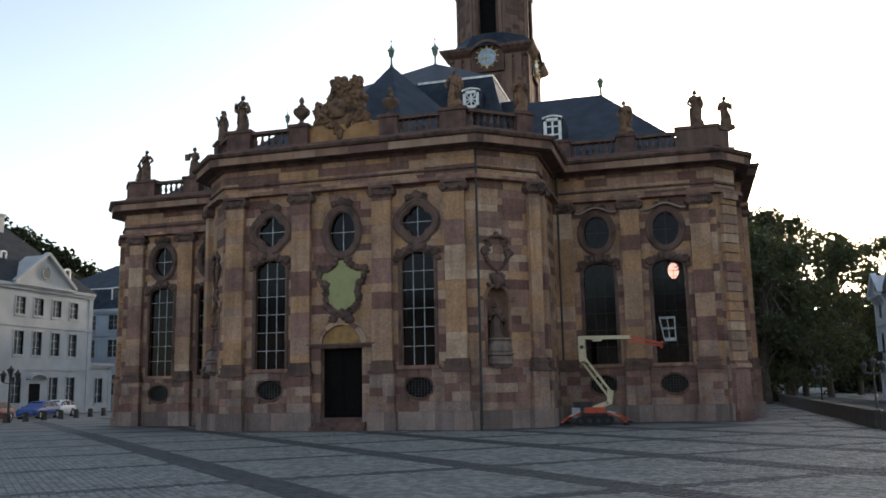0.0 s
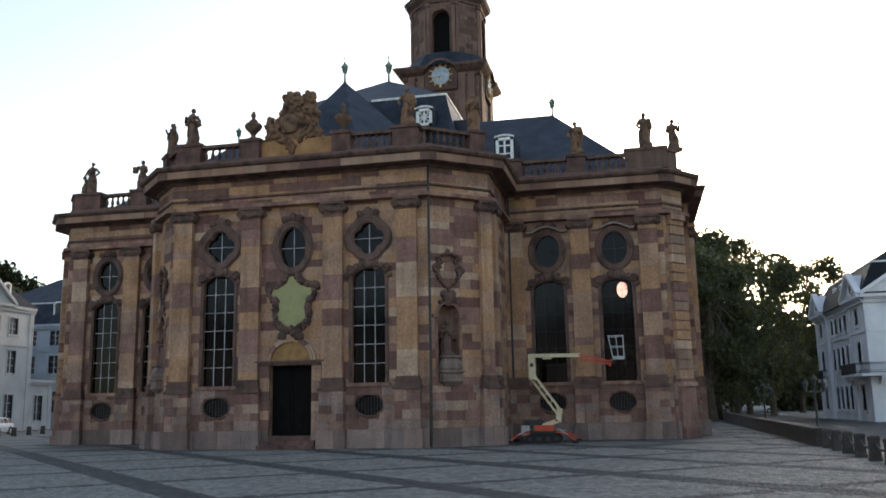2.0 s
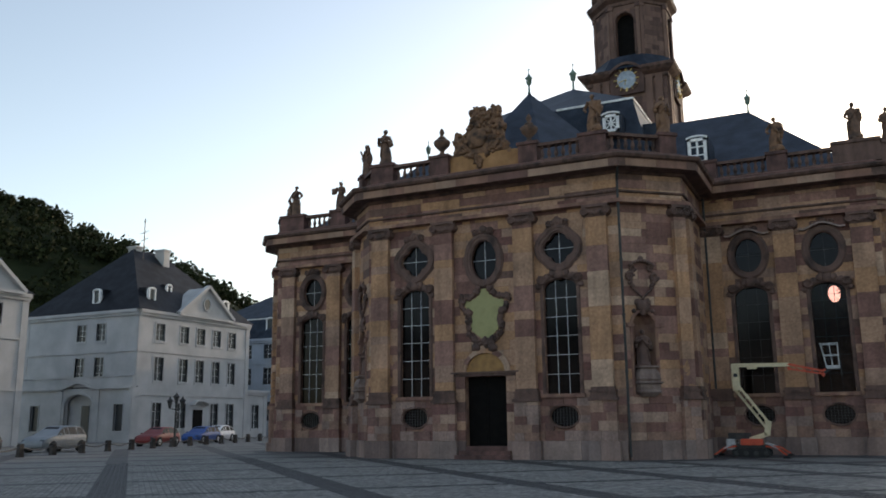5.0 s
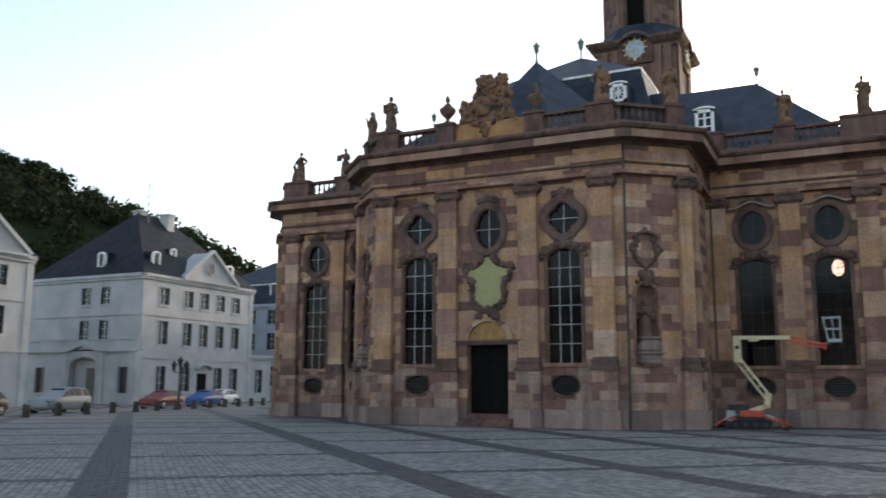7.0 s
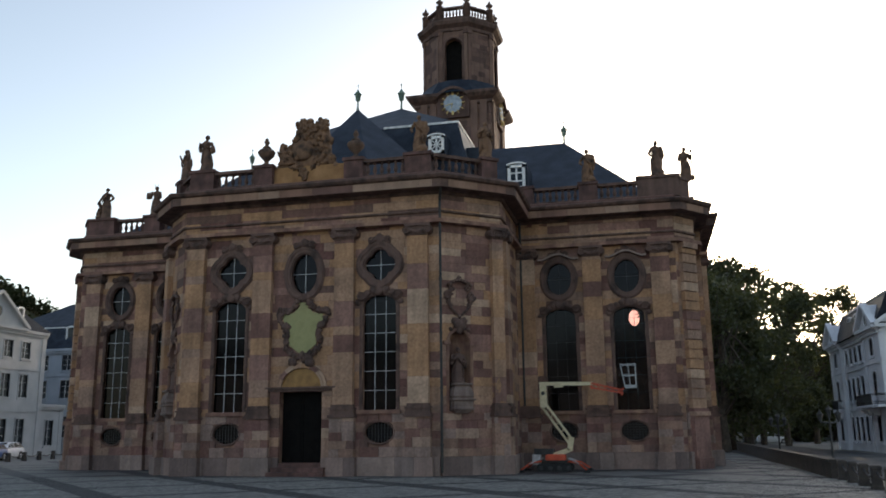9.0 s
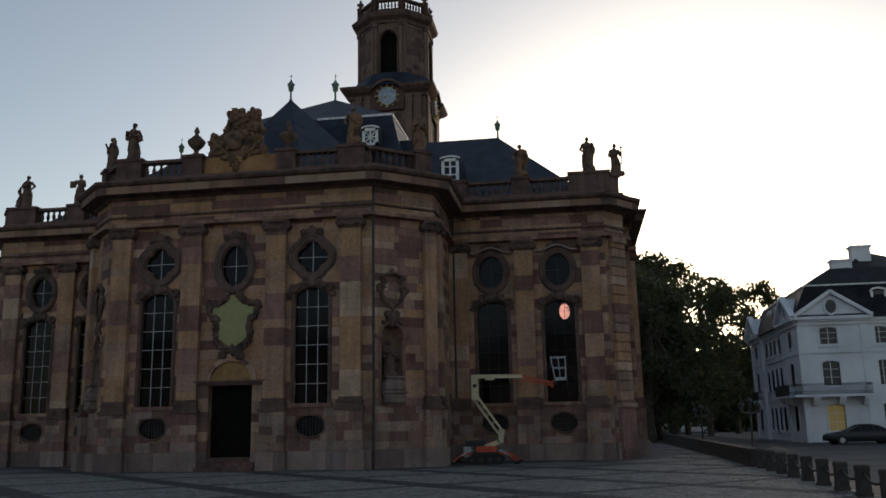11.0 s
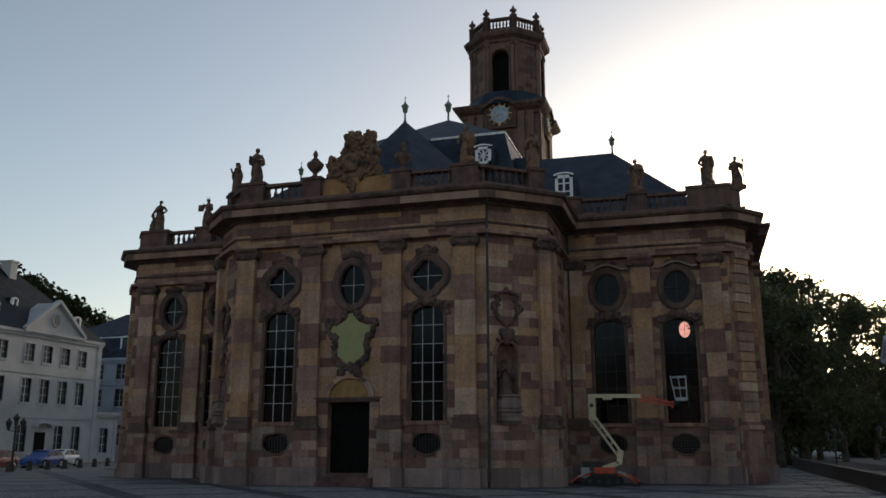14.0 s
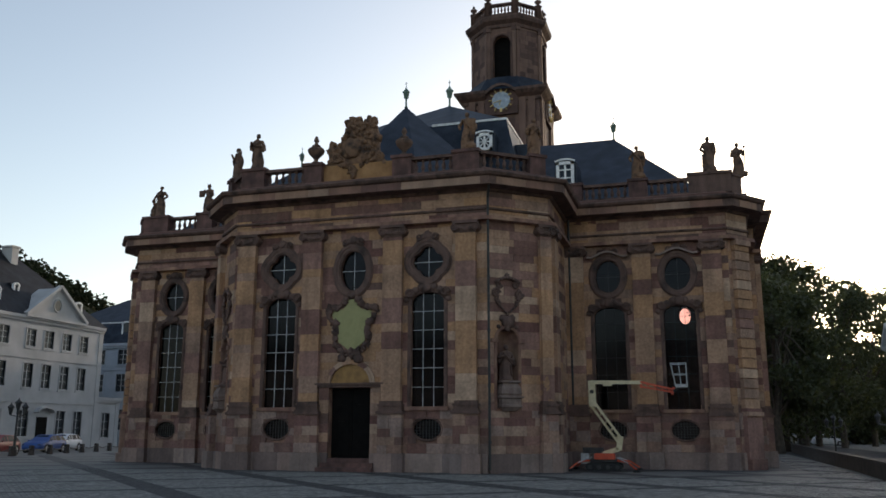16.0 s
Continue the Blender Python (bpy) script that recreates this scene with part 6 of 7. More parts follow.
house_wall(rp, (GX + GW, GY), (GX + GW, GY + GD), GB, GE, [], PLASTER_LIT)
house_wall(rp, (GX + GW, GY + GD), (GX, GY + GD), GB, GE, [], PLASTER_LIT)


mansard(rp, GX, GX + GW, GY, GY + GD, GE, 12.6, 14.45, 1.2, 4.1, "roof", SLATE_DARK)
bm = bmesh.new()
v = [bm.verts.new(p) for p in ((37.6, 42.6, 14.2), (45.0, 42.6, 14.2), (45.0, 52.0, 14.2), (37.6, 52.0, 14.2), (40.8, 47.0, 16.6), (42.0, 48.0, 16.6))]
for f in ((0, 1, 5, 4), (1, 2, 5), (2, 3, 4, 5), (3, 0, 4), (3, 2, 1, 0)):
    bm.faces.new([v[i] for i in f])
part("upper_roof", bm, SLATE_DARK, rp)
gable(rp, mr, PAV / 2, 2.75, GE + 0.1, 11.75, PLASTER_LIT, 1.5)
gable(rp, ms, SPAV / 2, 2.75, GE + 0.1, 11.75, PLASTER_LIT, 1.5)
gable(rp, me2, 2.45, 2.35, GE + 0.1, 11.75, PLASTER_LIT, 1.5)
for u in (6.75, 9.7, 12.6):
    house_dormer(rp, mr @ Matrix.Translation((0, 0.55, 0)), u, GE + 0.95, 1.0, 1.15)
for u in (1.9, 4.6, 7.3):
    house_dormer(rp, ml @ Matrix.Translation((0, 0.3, 0)), u, GE + 0.75, 0.7, 1.1)
chimney(rp, 37.9, 44.0, 13.6, 15.2, 1.65, 1.0, PLASTER_LIT)
chimney(rp, 40.2, 46.0, 14.2, 16.75, 1.6, 1.0, PLASTER_LIT)


def iron_balcony(m, u0, u1, out, corbels, label):
    balc = part("balcony", bmesh.new(), PLASTER_LIT, rp, label)
    bm = bmesh.new()
    box(bm, u0, u1, -out, 0.0, 3.42, 3.6, m)
    bm.to_mesh(balc.data)
    bm.free()
    for u in corbels:
        bm = bmesh.new()
        for z0, z1, d in ((3.22, 3.41, 0.95), (3.0, 3.21, 0.75), (2.8, 2.99, 0.5)):
            box(bm, u - 0.24, u + 0.24, -out * d, 0.0, z0, z1, m)
        part("corbel", bm, PLASTER_LIT, balc)
    bm = bmesh.new()
    n = int((u1 - u0) / 0.13)
    for k in range(n + 1):
        u = u0 + 0.03 + k * (u1 - u0 - 0.06) / n
        box(bm, u - 0.014, u + 0.014, -out + 0.02, -out + 0.05, 3.6, 4.42, m)
    for z in (3.68, 3.82, 4.32, 4.42):
        box(bm, u0, u1, -out + 0.015, -out + 0.055, z, z + 0.04, m)
        for u in (u0, u1 - 0.04):
            box(bm, u, u + 0.04, -out + 0.055, 0.0, z, z + 0.04, m)
    part("iron_rail", bm, DARK_METAL, balc, "black wrought iron balcony rail")


iron_balcony(mr, -0.9, 4.95, 1.1, (0.75, 2.7, 4.55), "stone balcony with an iron rail")
iron_balcony(ms, 0.4, SPAV - 0.02, 1.1, (1.2, 3.2), "stone balcony with an iron rail")
iron_balcony(me2, 1.2, 3.8, 0.5, (1.6, 3.4), "small stone balcony with an iron rail")

# unseen plain houses added behind the camera, so the church windows reflect them
for i, (x0, x1) in enumerate(((-60, -32), (-30, -4), (-2, 24), (26, 56))):
    h = thing("reflected_house", "unseen plain plastered house added for the church windows to reflect", "house", "houses behind the square")
    house_wall(h, (x1, -82), (x0, -82), 0, 11.5, [], PLASTER)
    house_wall(h, (x0, -82), (x0, -94), 0, 11.5, [], PLASTER)
    house_wall(h, (x0, -94), (x1, -94), 0, 11.5, [], PLASTER)
    house_wall(h, (x1, -94), (x1, -82), 0, 11.5, [], PLASTER)
    hip_roof(h, x0, x1, -94, -82, 11.5, 16.5, x1 - x0 - 10)


# plain houses added behind the church to keep low sun off the street
for x0, x1 in ((-62, -46), (-45.5, -27), (-26.5, -9), (-8.5, 8)):
    h = thing("sun_block_house", "plain pale plastered house added behind the church to block the low sun", "house", "houses behind the church")
    house_wall(h, (x0, 96), (x1, 96), 0, 13.5, [], PLASTER)
    house_wall(h, (x1, 96), (x1, 107), 0, 13.5, [], PLASTER)
    house_wall(h, (x1, 107), (x0, 107), 0, 13.5, [], PLASTER)
    house_wall(h, (x0, 107), (x0, 96), 0, 13.5, [], PLASTER)
    hip_roof(h, x0, x1, 96, 107, 13.5, 18.5, x1 - x0 - 6)


# ---------- trees ----------
def tree(x, y, height, crown_r, seed, crown_base=0.3, leaves=5200, leaf=0.32, z=0.0):
    rng = random.Random(seed)
    t = thing("tree", "large dark green leafy tree behind the church", "tree", "street trees", (x, y, z))
    bm = bmesh.new()
    top = height * 0.62
    pts = [Vector((rng.uniform(-0.15, 0.15) * k, rng.uniform(-0.15, 0.15) * k, top * k / 4)) for k in range(5)]
    for k in range(4):
        tube(bm, pts[k], pts[k + 1], 0.42 * (1 - k * 0.18), 0.42 * (1 - (k + 1) * 0.18), 9)
    clumps = []
    for k in range(27):
        a = rng.uniform(0, 2 * math.pi)
        zc = height * rng.uniform(crown_base + 0.08, 0.92)
        rel = (zc / height - crown_base) / (1 - crown_base)
        reach = crown_r * math.sqrt(max(0.05, 1 - (2 * rel - 0.85) ** 2)) * rng.uniform(0.45, 0.9)
        c = Vector((math.cos(a) * reach, math.sin(a) * reach, zc))
        clumps.append((c, crown_r * rng.uniform(0.22, 0.38)))
        s = pts[min(4, 1 + k % 4)]
        midp = s.lerp(c, 0.5) + Vector((0, 0, 0.4))
        tube(bm, s, midp, 0.14, 0.09, 6)
        tube(bm, midp, c, 0.09, 0.03, 6)
    part("trunk", bm, BARK, t)
    n = leaves
    vs = np.zeros((n * 4, 3), np.float32)
    rs = np.random.RandomState(seed)
    for i in range(n):
        c, r = clumps[rs.randint(len(clumps))]
        d = rs.normal(size=3)
        d /= np.linalg.norm(d)
        p = np.array(c) + d * r * (rs.uniform(0.45, 1.0) if i % 5 else rs.uniform(0.9, 1.45)) * np.array((1, 1, 0.8))
        u = rs.normal(size=3)
        u /= np.linalg.norm(u)
        w = np.cross(u, rs.normal(size=3))
        w /= np.linalg.norm(w)
        s = leaf * rs.uniform(0.6, 1.3)
        vs[i * 4:i * 4 + 4] = p + u * s, p + w * s * 0.5, p - u * s, p - w * s * 0.5
    me = bpy.data.meshes.new("crown")
    me.from_pydata(vs.tolist(), [], [(4 * i, 4 * i + 1, 4 * i + 2, 4 * i + 3) for i in range(n)])
    me.materials.append(LEAF)
    ob = new("crown", me)
    ob.parent = t
    return t


TREES = ((20.6, 42, 17.2, 4.6), (21.8, 51, 19.0, 5.2), (24.5, 61, 20.4, 5.4), (30.0, 74, 21.0, 5.4), (22.5, 77, 23.0, 6.0), (35.5, 88, 22.0, 4.8), (27.5, 95, 23, 5.6), (18, 84, 21.5, 6.5), (40.5, 92, 22.5, 4.6), (28.5, 84, 22.5, 5.2))
for i, (x, y, h, r) in enumerate(TREES):
    tree(x, y, h, r, 300 + i, 0.04, 9000, 0.24)
# shrubs and far trees added to block the bright sky under the crowns
for i in range(7):
    tree(12 + 6.5 * i, 118 + 3 * (i % 3), 13 + 2 * (i % 2), 5.5, 340 + i, 0.0, 3500, 0.5)

# pale houses that close the far end of the street and block its low glow
for x0, x1, h2 in ((2, 19, 9), (20, 31, 7.5), (32, 52, 10)):
    h = thing("street_end_house", "pale plastered house at the far end of the street", "house", "houses at the street end")
    house_wall(h, (x0, 128), (x1, 128), -0.12, h2, [(u, z, 1.1, 1.7) for u in (2.5, 5.5, 8.5) for z in (1.8, 5.0)], PLASTER_BLUE, (3.4,))
    house_wall(h, (x1, 128), (x1, 138), -0.12, h2, [], PLASTER_BLUE)
    house_wall(h, (x1, 138), (x0, 138), -0.12, h2, [], PLASTER_BLUE)
    house_wall(h, (x0, 138), (x0, 128), -0.12, h2, [], PLASTER_BLUE)
    hip_roof(h, x0, x1, 128, 138, h2, h2 + 5, 3)

# wooded hill behind the houses
def hill_z(az):
    """Height of the wooded ridge along the skyline, by bearing."""
    pts = ((-30, 0.30), (10, 0.42), (30, 0.70), (36, 1.0), (38.5, 1.18), (41.8, 1.42), (47.4, 1.68), (50.1, 1.84), (54, 2.0), (62, 2.2), (85, 2.1))
    for (a0, h0), (a1, h1) in zip(pts, pts[1:]):
        if a0 <= az <= a1:
            return h0 + (h1 - h0) * (az - a0) / (a1 - a0)
    return pts[0][1] if az < pts[0][0] else pts[-1][1]


bm = bmesh.new()
cols = []
for k in range(70):
    az = 25 + k * 1.0
    row = []
    for j in range(7):
        f = j / 6
        d = 170 + 110 * f
        a = radians(az)
        hz = hill_z(az) * 36 * math.sin(f * math.pi / 2) - (2 if j == 0 else 0)
        row.append(bm.verts.new((EYE[0] - d * math.sin(a), EYE[1] + d * math.cos(a), hz - 6.5)))
    cols.append(row)
for a, b in zip(cols, cols[1:]):
    for j in range(6):
        bm.faces.new((a[j], b[j], b[j + 1], a[j + 1]))
tagged(part("hill", bm, HILL_GREEN, smooth=True), "dark wooded hillside behind the houses", "hill", kind="structure")
rs = np.random.RandomState(8)
N = 90000
vs = np.zeros((N * 4, 3), np.float32)
crowns = []
for k in range(620):
    az, f = rs.uniform(34, 80), rs.uniform(0.02, 1.0) ** 0.6
    d, a = 170 + 110 * f, math.radians(az)
    hz = hill_z(az) * 36 * math.sin(f * math.pi / 2) - 3
    crowns.append((EYE[0] - d * math.sin(a), EYE[1] + d * math.cos(a), hz + rs.uniform(-4.2, -1.4), rs.uniform(2.6, 4.6)))
for i in range(N):
    x, y, z, r = crowns[rs.randint(len(crowns))]
    d3 = rs.normal(size=3)
    d3 /= np.linalg.norm(d3)
    p = np.array((x, y, z)) + d3 * r * rs.uniform(0.6, 1.0)
    u = rs.normal(size=3)
    u /= np.linalg.norm(u)
    w = np.cross(u, rs.normal(size=3))
    w /= np.linalg.norm(w)
    s = rs.uniform(0.35, 0.75)
    vs[i * 4:i * 4 + 4] = p + u * s, p + w * s * 0.7, p - u * s, p - w * s * 0.7
me = bpy.data.meshes.new("hill_woods")
me.from_pydata(vs.tolist(), [], [(4 * i, 4 * i + 1, 4 * i + 2, 4 * i + 3) for i in range(N)])
me.materials.append(HILL_LEAF)
tagged(new("hill_woods", me), "dense dark woods covering the hillside", "woods", kind="stuff")


# ---------- cars ----------
CAR_GLASS = material("dark_car_glass", [(0.012, 0.013, 0.015), (0.02, 0.021, 0.024)], rough=0.5, scale=2, bump=0.0)
CAR_GLASS.node_tree.nodes["Principled BSDF"].inputs["Specular IOR Level"].default_value = 0.15


def car_paint(name, c):
    return material(name, [c, tuple(k * 1.08 for k in c)], rough=0.45, scale=2, bump=0, stain=0.1, spread=0.02)


def car(x, y, z, turn, paint, label, length=4.3, height=1.45, estate=0.0, saloon=False):
    """Rounded body lofted along its length, with glass laid over the cabin's openings."""
    t = thing("car", label, "car", "parked cars", (x, y, z))
    t.rotation_euler = (0, 0, radians(turn))
    L, W, H = length / 2, 0.88, height
    belt = 0.64 * H
    back = [(-0.72, belt + 0.05), (-0.46, H - 0.1), (-0.25, H - 0.01)] if saloon else [(-0.9 - 0.03 * estate, belt + 0.02), (-0.76 - 0.06 * estate, H - 0.09), (-0.5, H - 0.01)]
    line = [(-1.0, 0.52 * H * 0.9), (-0.975, 0.6 * H), *([(-0.93, belt)] if saloon else []), *back, (-0.1, H), (0.08, H - 0.04), (0.46, belt + 0.03), (0.72, 0.6 * H), (0.92, 0.53 * H), (0.985, 0.46 * H), (1.0, 0.36 * H)]
    roof_on = {back[1][0], back[2][0], -0.1, 0.08}

    def ring(px, zt):
        nose = max(0.0, abs(px) - 0.82) / 0.18
        w = W * (1 - 0.22 * nose ** 2)
        zb = min(belt, zt - 0.04)
        wt, wr = (0.7 * W, 0.56 * W) if px in roof_on else (w * 0.93, w * 0.72)
        half = [(-w * 0.86, 0.2 + 0.1 * nose), (-w * 0.98, 0.3 + 0.06 * nose), (-w, 0.5 * zb + 0.2), (-w * 0.97, zb - 0.03), (-w * 0.94, zb), (-wt, zt - 0.045), (-wr, zt)]
        return [(px * L, q, h) for q, h in half] + [(px * L, -q, h) for q, h in half[::-1]]

    rows = [ring(*q) for q in line]
    bm = bmesh.new()
    vr = [[bm.verts.new(q) for q in r] for r in rows]
    n = len(vr[0])
    for a, b in zip(vr, vr[1:]):
        for i in range(n):
            bm.faces.new((a[i], b[i], b[(i + 1) % n], a[(i + 1) % n]))
    bm.faces.new(vr[0])
    bm.faces.new(vr[-1][::-1])
    bmesh.ops.recalc_face_normals(bm, faces=bm.faces[:])
    body = part("body", bm, paint, t, smooth=True)

    def glass_sheet(corners, name):
        c = [Vector(q) for q in corners]
        nrm = (c[2] - c[0]).cross(c[3] - c[1]).normalized()
        mid = sum(c, Vector()) / 4
        if nrm.dot(mid - Vector((0, 0, 0.7))) < 0:
            nrm = -nrm
        bm = bmesh.new()
        bm.faces.new([bm.verts.new(mid + (q - mid) * 0.86 + nrm * 0.012) for q in c])
        part(name, bm, CAR_GLASS, body)

    first = line.index(back[0])
    screen = next(i for i, q in enumerate(line) if q[0] == 0.08)
    for i in range(first, screen + 1):
        for k in (4, 8):
            glass_sheet((rows[i][k], rows[i + 1][k], rows[i + 1][k + 1], rows[i][k + 1]), "side_window")
    glass_sheet((rows[screen][6], rows[screen][7], rows[screen + 1][8], rows[screen + 1][5]), "windscreen")
    glass_sheet((rows[first + 1][6], rows[first + 1][7], rows[first][8], rows[first][5]), "rear_window")
    for px in (-L + 0.8, L - 0.85):
        for s in (-1, 1):
            bm = bmesh.new()
            tube(bm, (px, s * 0.7, 0.32), (px, s * 0.885, 0.32), 0.37, 0.37, 18)
            part("wheel_arch", bm, RUBBER, body)
            bm = bmesh.new()
            tube(bm, (px, s * 0.72, 0.31), (px, s * 0.9, 0.31), 0.31, 0.3, 18)
            wh = part("wheel", bm, RUBBER, t)
            bm = bmesh.new()
            tube(bm, (px, s * 0.895, 0.31), (px, s * 0.912, 0.31), 0.2, 0.18, 14)
            part("rim", bm, BASKET_GREY, wh)
    for s in (-1, 1):
        bm = bmesh.new()
        blob(bm, (L * 0.95, s * 0.62, 0.44 * H), 0.15, 3, 0.1, 2, 0.6, 1.1, 0.5)
        part("headlight", bm, HOUSE_GLASS, t)
        bm = bmesh.new()
        blob(bm, (-L * 0.965, s * 0.62, 0.54 * H), 0.13, 4, 0.1, 2, 0.5, 1.1, 0.7)
        part("tail_light", bm, TAIL, t)
        bm = bmesh.new()
        blob(bm, (0.36 * L, s * 0.95, belt + 0.04), 0.1, 5, 0.1, 1, 0.7, 0.9, 0.7)
        part("wing_mirror", bm, paint, t)


TAIL = material("red_tail_light", [(0.35, 0.01, 0.01), (0.45, 0.02, 0.02)], rough=0.3, scale=5, bump=0)
SILVER, REDP, BLUEP, BLACKP, WHITEP = car_paint("silver_paint", (0.2, 0.215, 0.235)), car_paint("red_paint", (0.17, 0.01, 0.011)), car_paint("blue_paint", (0.02, 0.075, 0.27)), car_paint("black_paint", (0.015, 0.015, 0.018)), car_paint("white_paint", (0.7, 0.7, 0.72))
car(-31.3, 4.4, 0, -76, SILVER, "silver crossover car parked behind the bollards", 4.5, 1.6, 1)
car(-33.9, 16.1, 0, -78, REDP, "red hatchback parked behind the bollards", 4.0, 1.42)
car(-36.4, 23.9, 0, -78, BLUEP, "blue car parked behind the bollards", 4.2, 1.4)
car(-39.0, 29.0, 0, -78, WHITEP, "white car parked behind the blue one", 4.2, 1.45)
car(-29.8, -2.9, 0, -76, BLACKP, "black car parked behind the bollards", 4.3, 1.45)
car(34.3, 31.5, -0.12, 184, BLACKP, "black saloon car standing in the street", 4.9, 1.42, 0.0, True)
for x, y, c in ((23.2, 104, WHITEP), (27.5, 106, SILVER), (32.0, 104, WHITEP)):
    car(x, y, -0.12, 5, c, "pale car parked under the far trees", 4.4, 1.6)
van = thing("van", "white delivery van parked under the far trees", "van", at=(24.0, 96, -0.12))
bm = bmesh.new()
box(bm, -2.6, 2.2, -1.0, 1.0, 0.35, 2.7)
box(bm, 2.2, 2.9, -0.95, 0.95, 0.4, 1.5)
part("body", bm, WHITEP, van)
for px in (-1.8, 2.0):
    bm = bmesh.new()
    tube(bm, (px, -1.03, 0.36), (px, 1.03, 0.36), 0.36, 0.36, 14)
    part("wheel", bm, RUBBER, van)


# ---------- bollards with chain, low wall ----------
def bollard_mesh():
    bm = bmesh.new()
    box(bm, -0.15, 0.15, -0.15, 0.15, 0, 0.1)
    lathe(bm, [(0.185, 0.08), (0.175, 0.56), (0.19, 0.58), (0.19, 0.64), (0.15, 0.68)], 4, pose(0, 0, 0, 0, 0, 45))
    return bm


bol_stone = material("dark_bollard_stone", [(0.038, 0.032, 0.029), (0.068, 0.055, 0.048)], scale=3, fine=16, bump=0.3)
posts = [(20.85 - 0.04 * k, -2.6 - 1.75 * k) for k in range(13)]
for i, (x, y) in enumerate(posts):
    b = thing("bollard", "weathered square stone bollard carrying a chain", "bollard", "bollards along the street", (x, y, 0))
    part("post", bollard_mesh(), bol_stone, b)
    if i:
        bm = bmesh.new()
        px, py = posts[i - 1]
        for k in range(8):
            t0, t1 = k / 8, (k + 1) / 8
            g = lambda t: 0.55 - 0.22 * (1 - (2 * t - 1) ** 2)
            tube(bm, ((px - x) * t0, (py - y) * t0, g(t0)), ((px - x) * t1, (py - y) * t1, g(t1)), 0.035, None, 6)
        part("chain", bm, DARK_METAL, b, "sagging dark chain")
bm = bmesh.new()
mlw, llw = wall_frame((20.85, -1.6), (23.0, 64.0))
box(bm, 0, llw, -0.17, 0.17, -0.5, 0.55, mlw)
box(bm, 0, llw, -0.23, 0.23, 0.55, 0.66, mlw)
tagged(part("low_wall", bm, material("dark_wall_stone", [(0.03, 0.024, 0.021), (0.05, 0.038, 0.032)], scale=2, fine=12, bump=0.3)), "low dark stone wall beside the street", "wall", kind="structure")
kerb_posts = [(-24.6 - 0.8 * k, -5.6 + 2.75 * k) for k in range(16)]
for i, (x, y) in enumerate(kerb_posts):
    b = thing("bollard", "dark weathered stone bollard in front of the parked cars", "bollard", "bollards by the parked cars", (x, y, 0))
    part("post", bollard_mesh(), bol_stone, b)
    if i:
        bm = bmesh.new()
        px, py = kerb_posts[i - 1]
        for k in range(6):
            t0, t1 = k / 6, (k + 1) / 6
            g = lambda t: 0.55 - 0.22 * (1 - (2 * t - 1) ** 2)
            tube(bm, ((px - x) * t0, (py - y) * t0, g(t0)), ((px - x) * t1, (py - y) * t1, g(t1)), 0.035, None, 6)
        part("chain", bm, DARK_METAL, b, "sagging dark chain")


# ---------- street lamps ----------
def street_lamp(x, y, z, h, arms=2, size=1.0):
    l = thing("street_lamp", "black iron street lamp with lantern heads", "street lamp", "street lamps", (x, y, z))
    bm = bmesh.new()
    lathe(bm, [(0.2 * size, 0), (0.18 * size, 0.5), (0.09 * size, 0.7), (0.06 * size, h - 0.6), (0.09 * size, h - 0.55), (0.05 * size, h)], 8)
    part("pole", bm, DARK_METAL, l)
    for s in ((0,), (0,), (-0.55, 0.55), (-0.6, 0, 0.6))[arms]:
        k = size
        low = 0.0 if s == 0 else -0.3 * k
        bm = bmesh.new()
        if s:
            tube(bm, (0, 0, h - 0.75 * k), (s * k, 0, h - 0.65 * k), 0.03)
        lathe(bm, [(0.07 * k, h + low - 0.35 * k), (0.1 * k, h + low - 0.3 * k), (0.2 * k, h + low + 0.15 * k)], 6, pose(s * k, 0, 0))
        lantern = part("lantern", bm, LANTERN_GLASS, l, "dull glass lantern")
        bm = bmesh.new()
        lathe(bm, [(0.26 * k, h + low + 0.15 * k), (0.25 * k, h + low + 0.2 * k), (0.07 * k, h + low + 0.38 * k), (0.05 * k, h + low + 0.44 * k), (0.02 * k, h + low + 0.5 * k)], 6, pose(s * k, 0, 0))
        part("cap", bm, DARK_METAL, lantern)


LANTERN_GLASS = material("dull_lantern_glass", [(0.03, 0.03, 0.03), (0.055, 0.055, 0.055)], rough=0.3, scale=5, bump=0.0)
street_lamp(-30.6, 14.3, 0, 3.4, 3)
street_lamp(21.3, 1.2, 0, 2.35, 3, 0.55)
street_lamp(21.75, 19.0, 0, 2.4, 3, 0.62)

# ---------- tracked boom lift beside the side arm ----------
lift = thing("boom_lift", "cream and orange tracked spider boom lift by the wall", "aerial lift", at=(0, 4.4, 0))
def track(y):
    """Rubber crawler track: a rounded loop with cleats and running wheels."""
    bm = bmesh.new()
    n, half, r = 12, 0.62, 0.17
    loop = [(half + r * math.sin(math.pi * k / n), 0.19 - r * math.cos(math.pi * k / n)) for k in range(n + 1)]
    loop += [(-x, 0.38 - z) for x, z in loop]
    loops = [[bm.verts.new((10.35 + x, y + e, z)) for x, z in loop] for e in (-0.12, 0.12)]
    for i in range(len(loop)):
        j = (i + 1) % len(loop)
        bm.faces.new((loops[0][i], loops[0][j], loops[1][j], loops[1][i]))
    bm.faces.new(loops[0][::-1])
    bm.faces.new(loops[1])
    body = part("track", bm, RUBBER, lift)
    for x in (-0.6, -0.2, 0.2, 0.6):
        bm = bmesh.new()
        tube(bm, (10.35 + x, y - 0.14, 0.17), (10.35 + x, y + 0.14, 0.17), 0.1, 0.1, 12)
        part("running_wheel", bm, DARK_METAL, body)


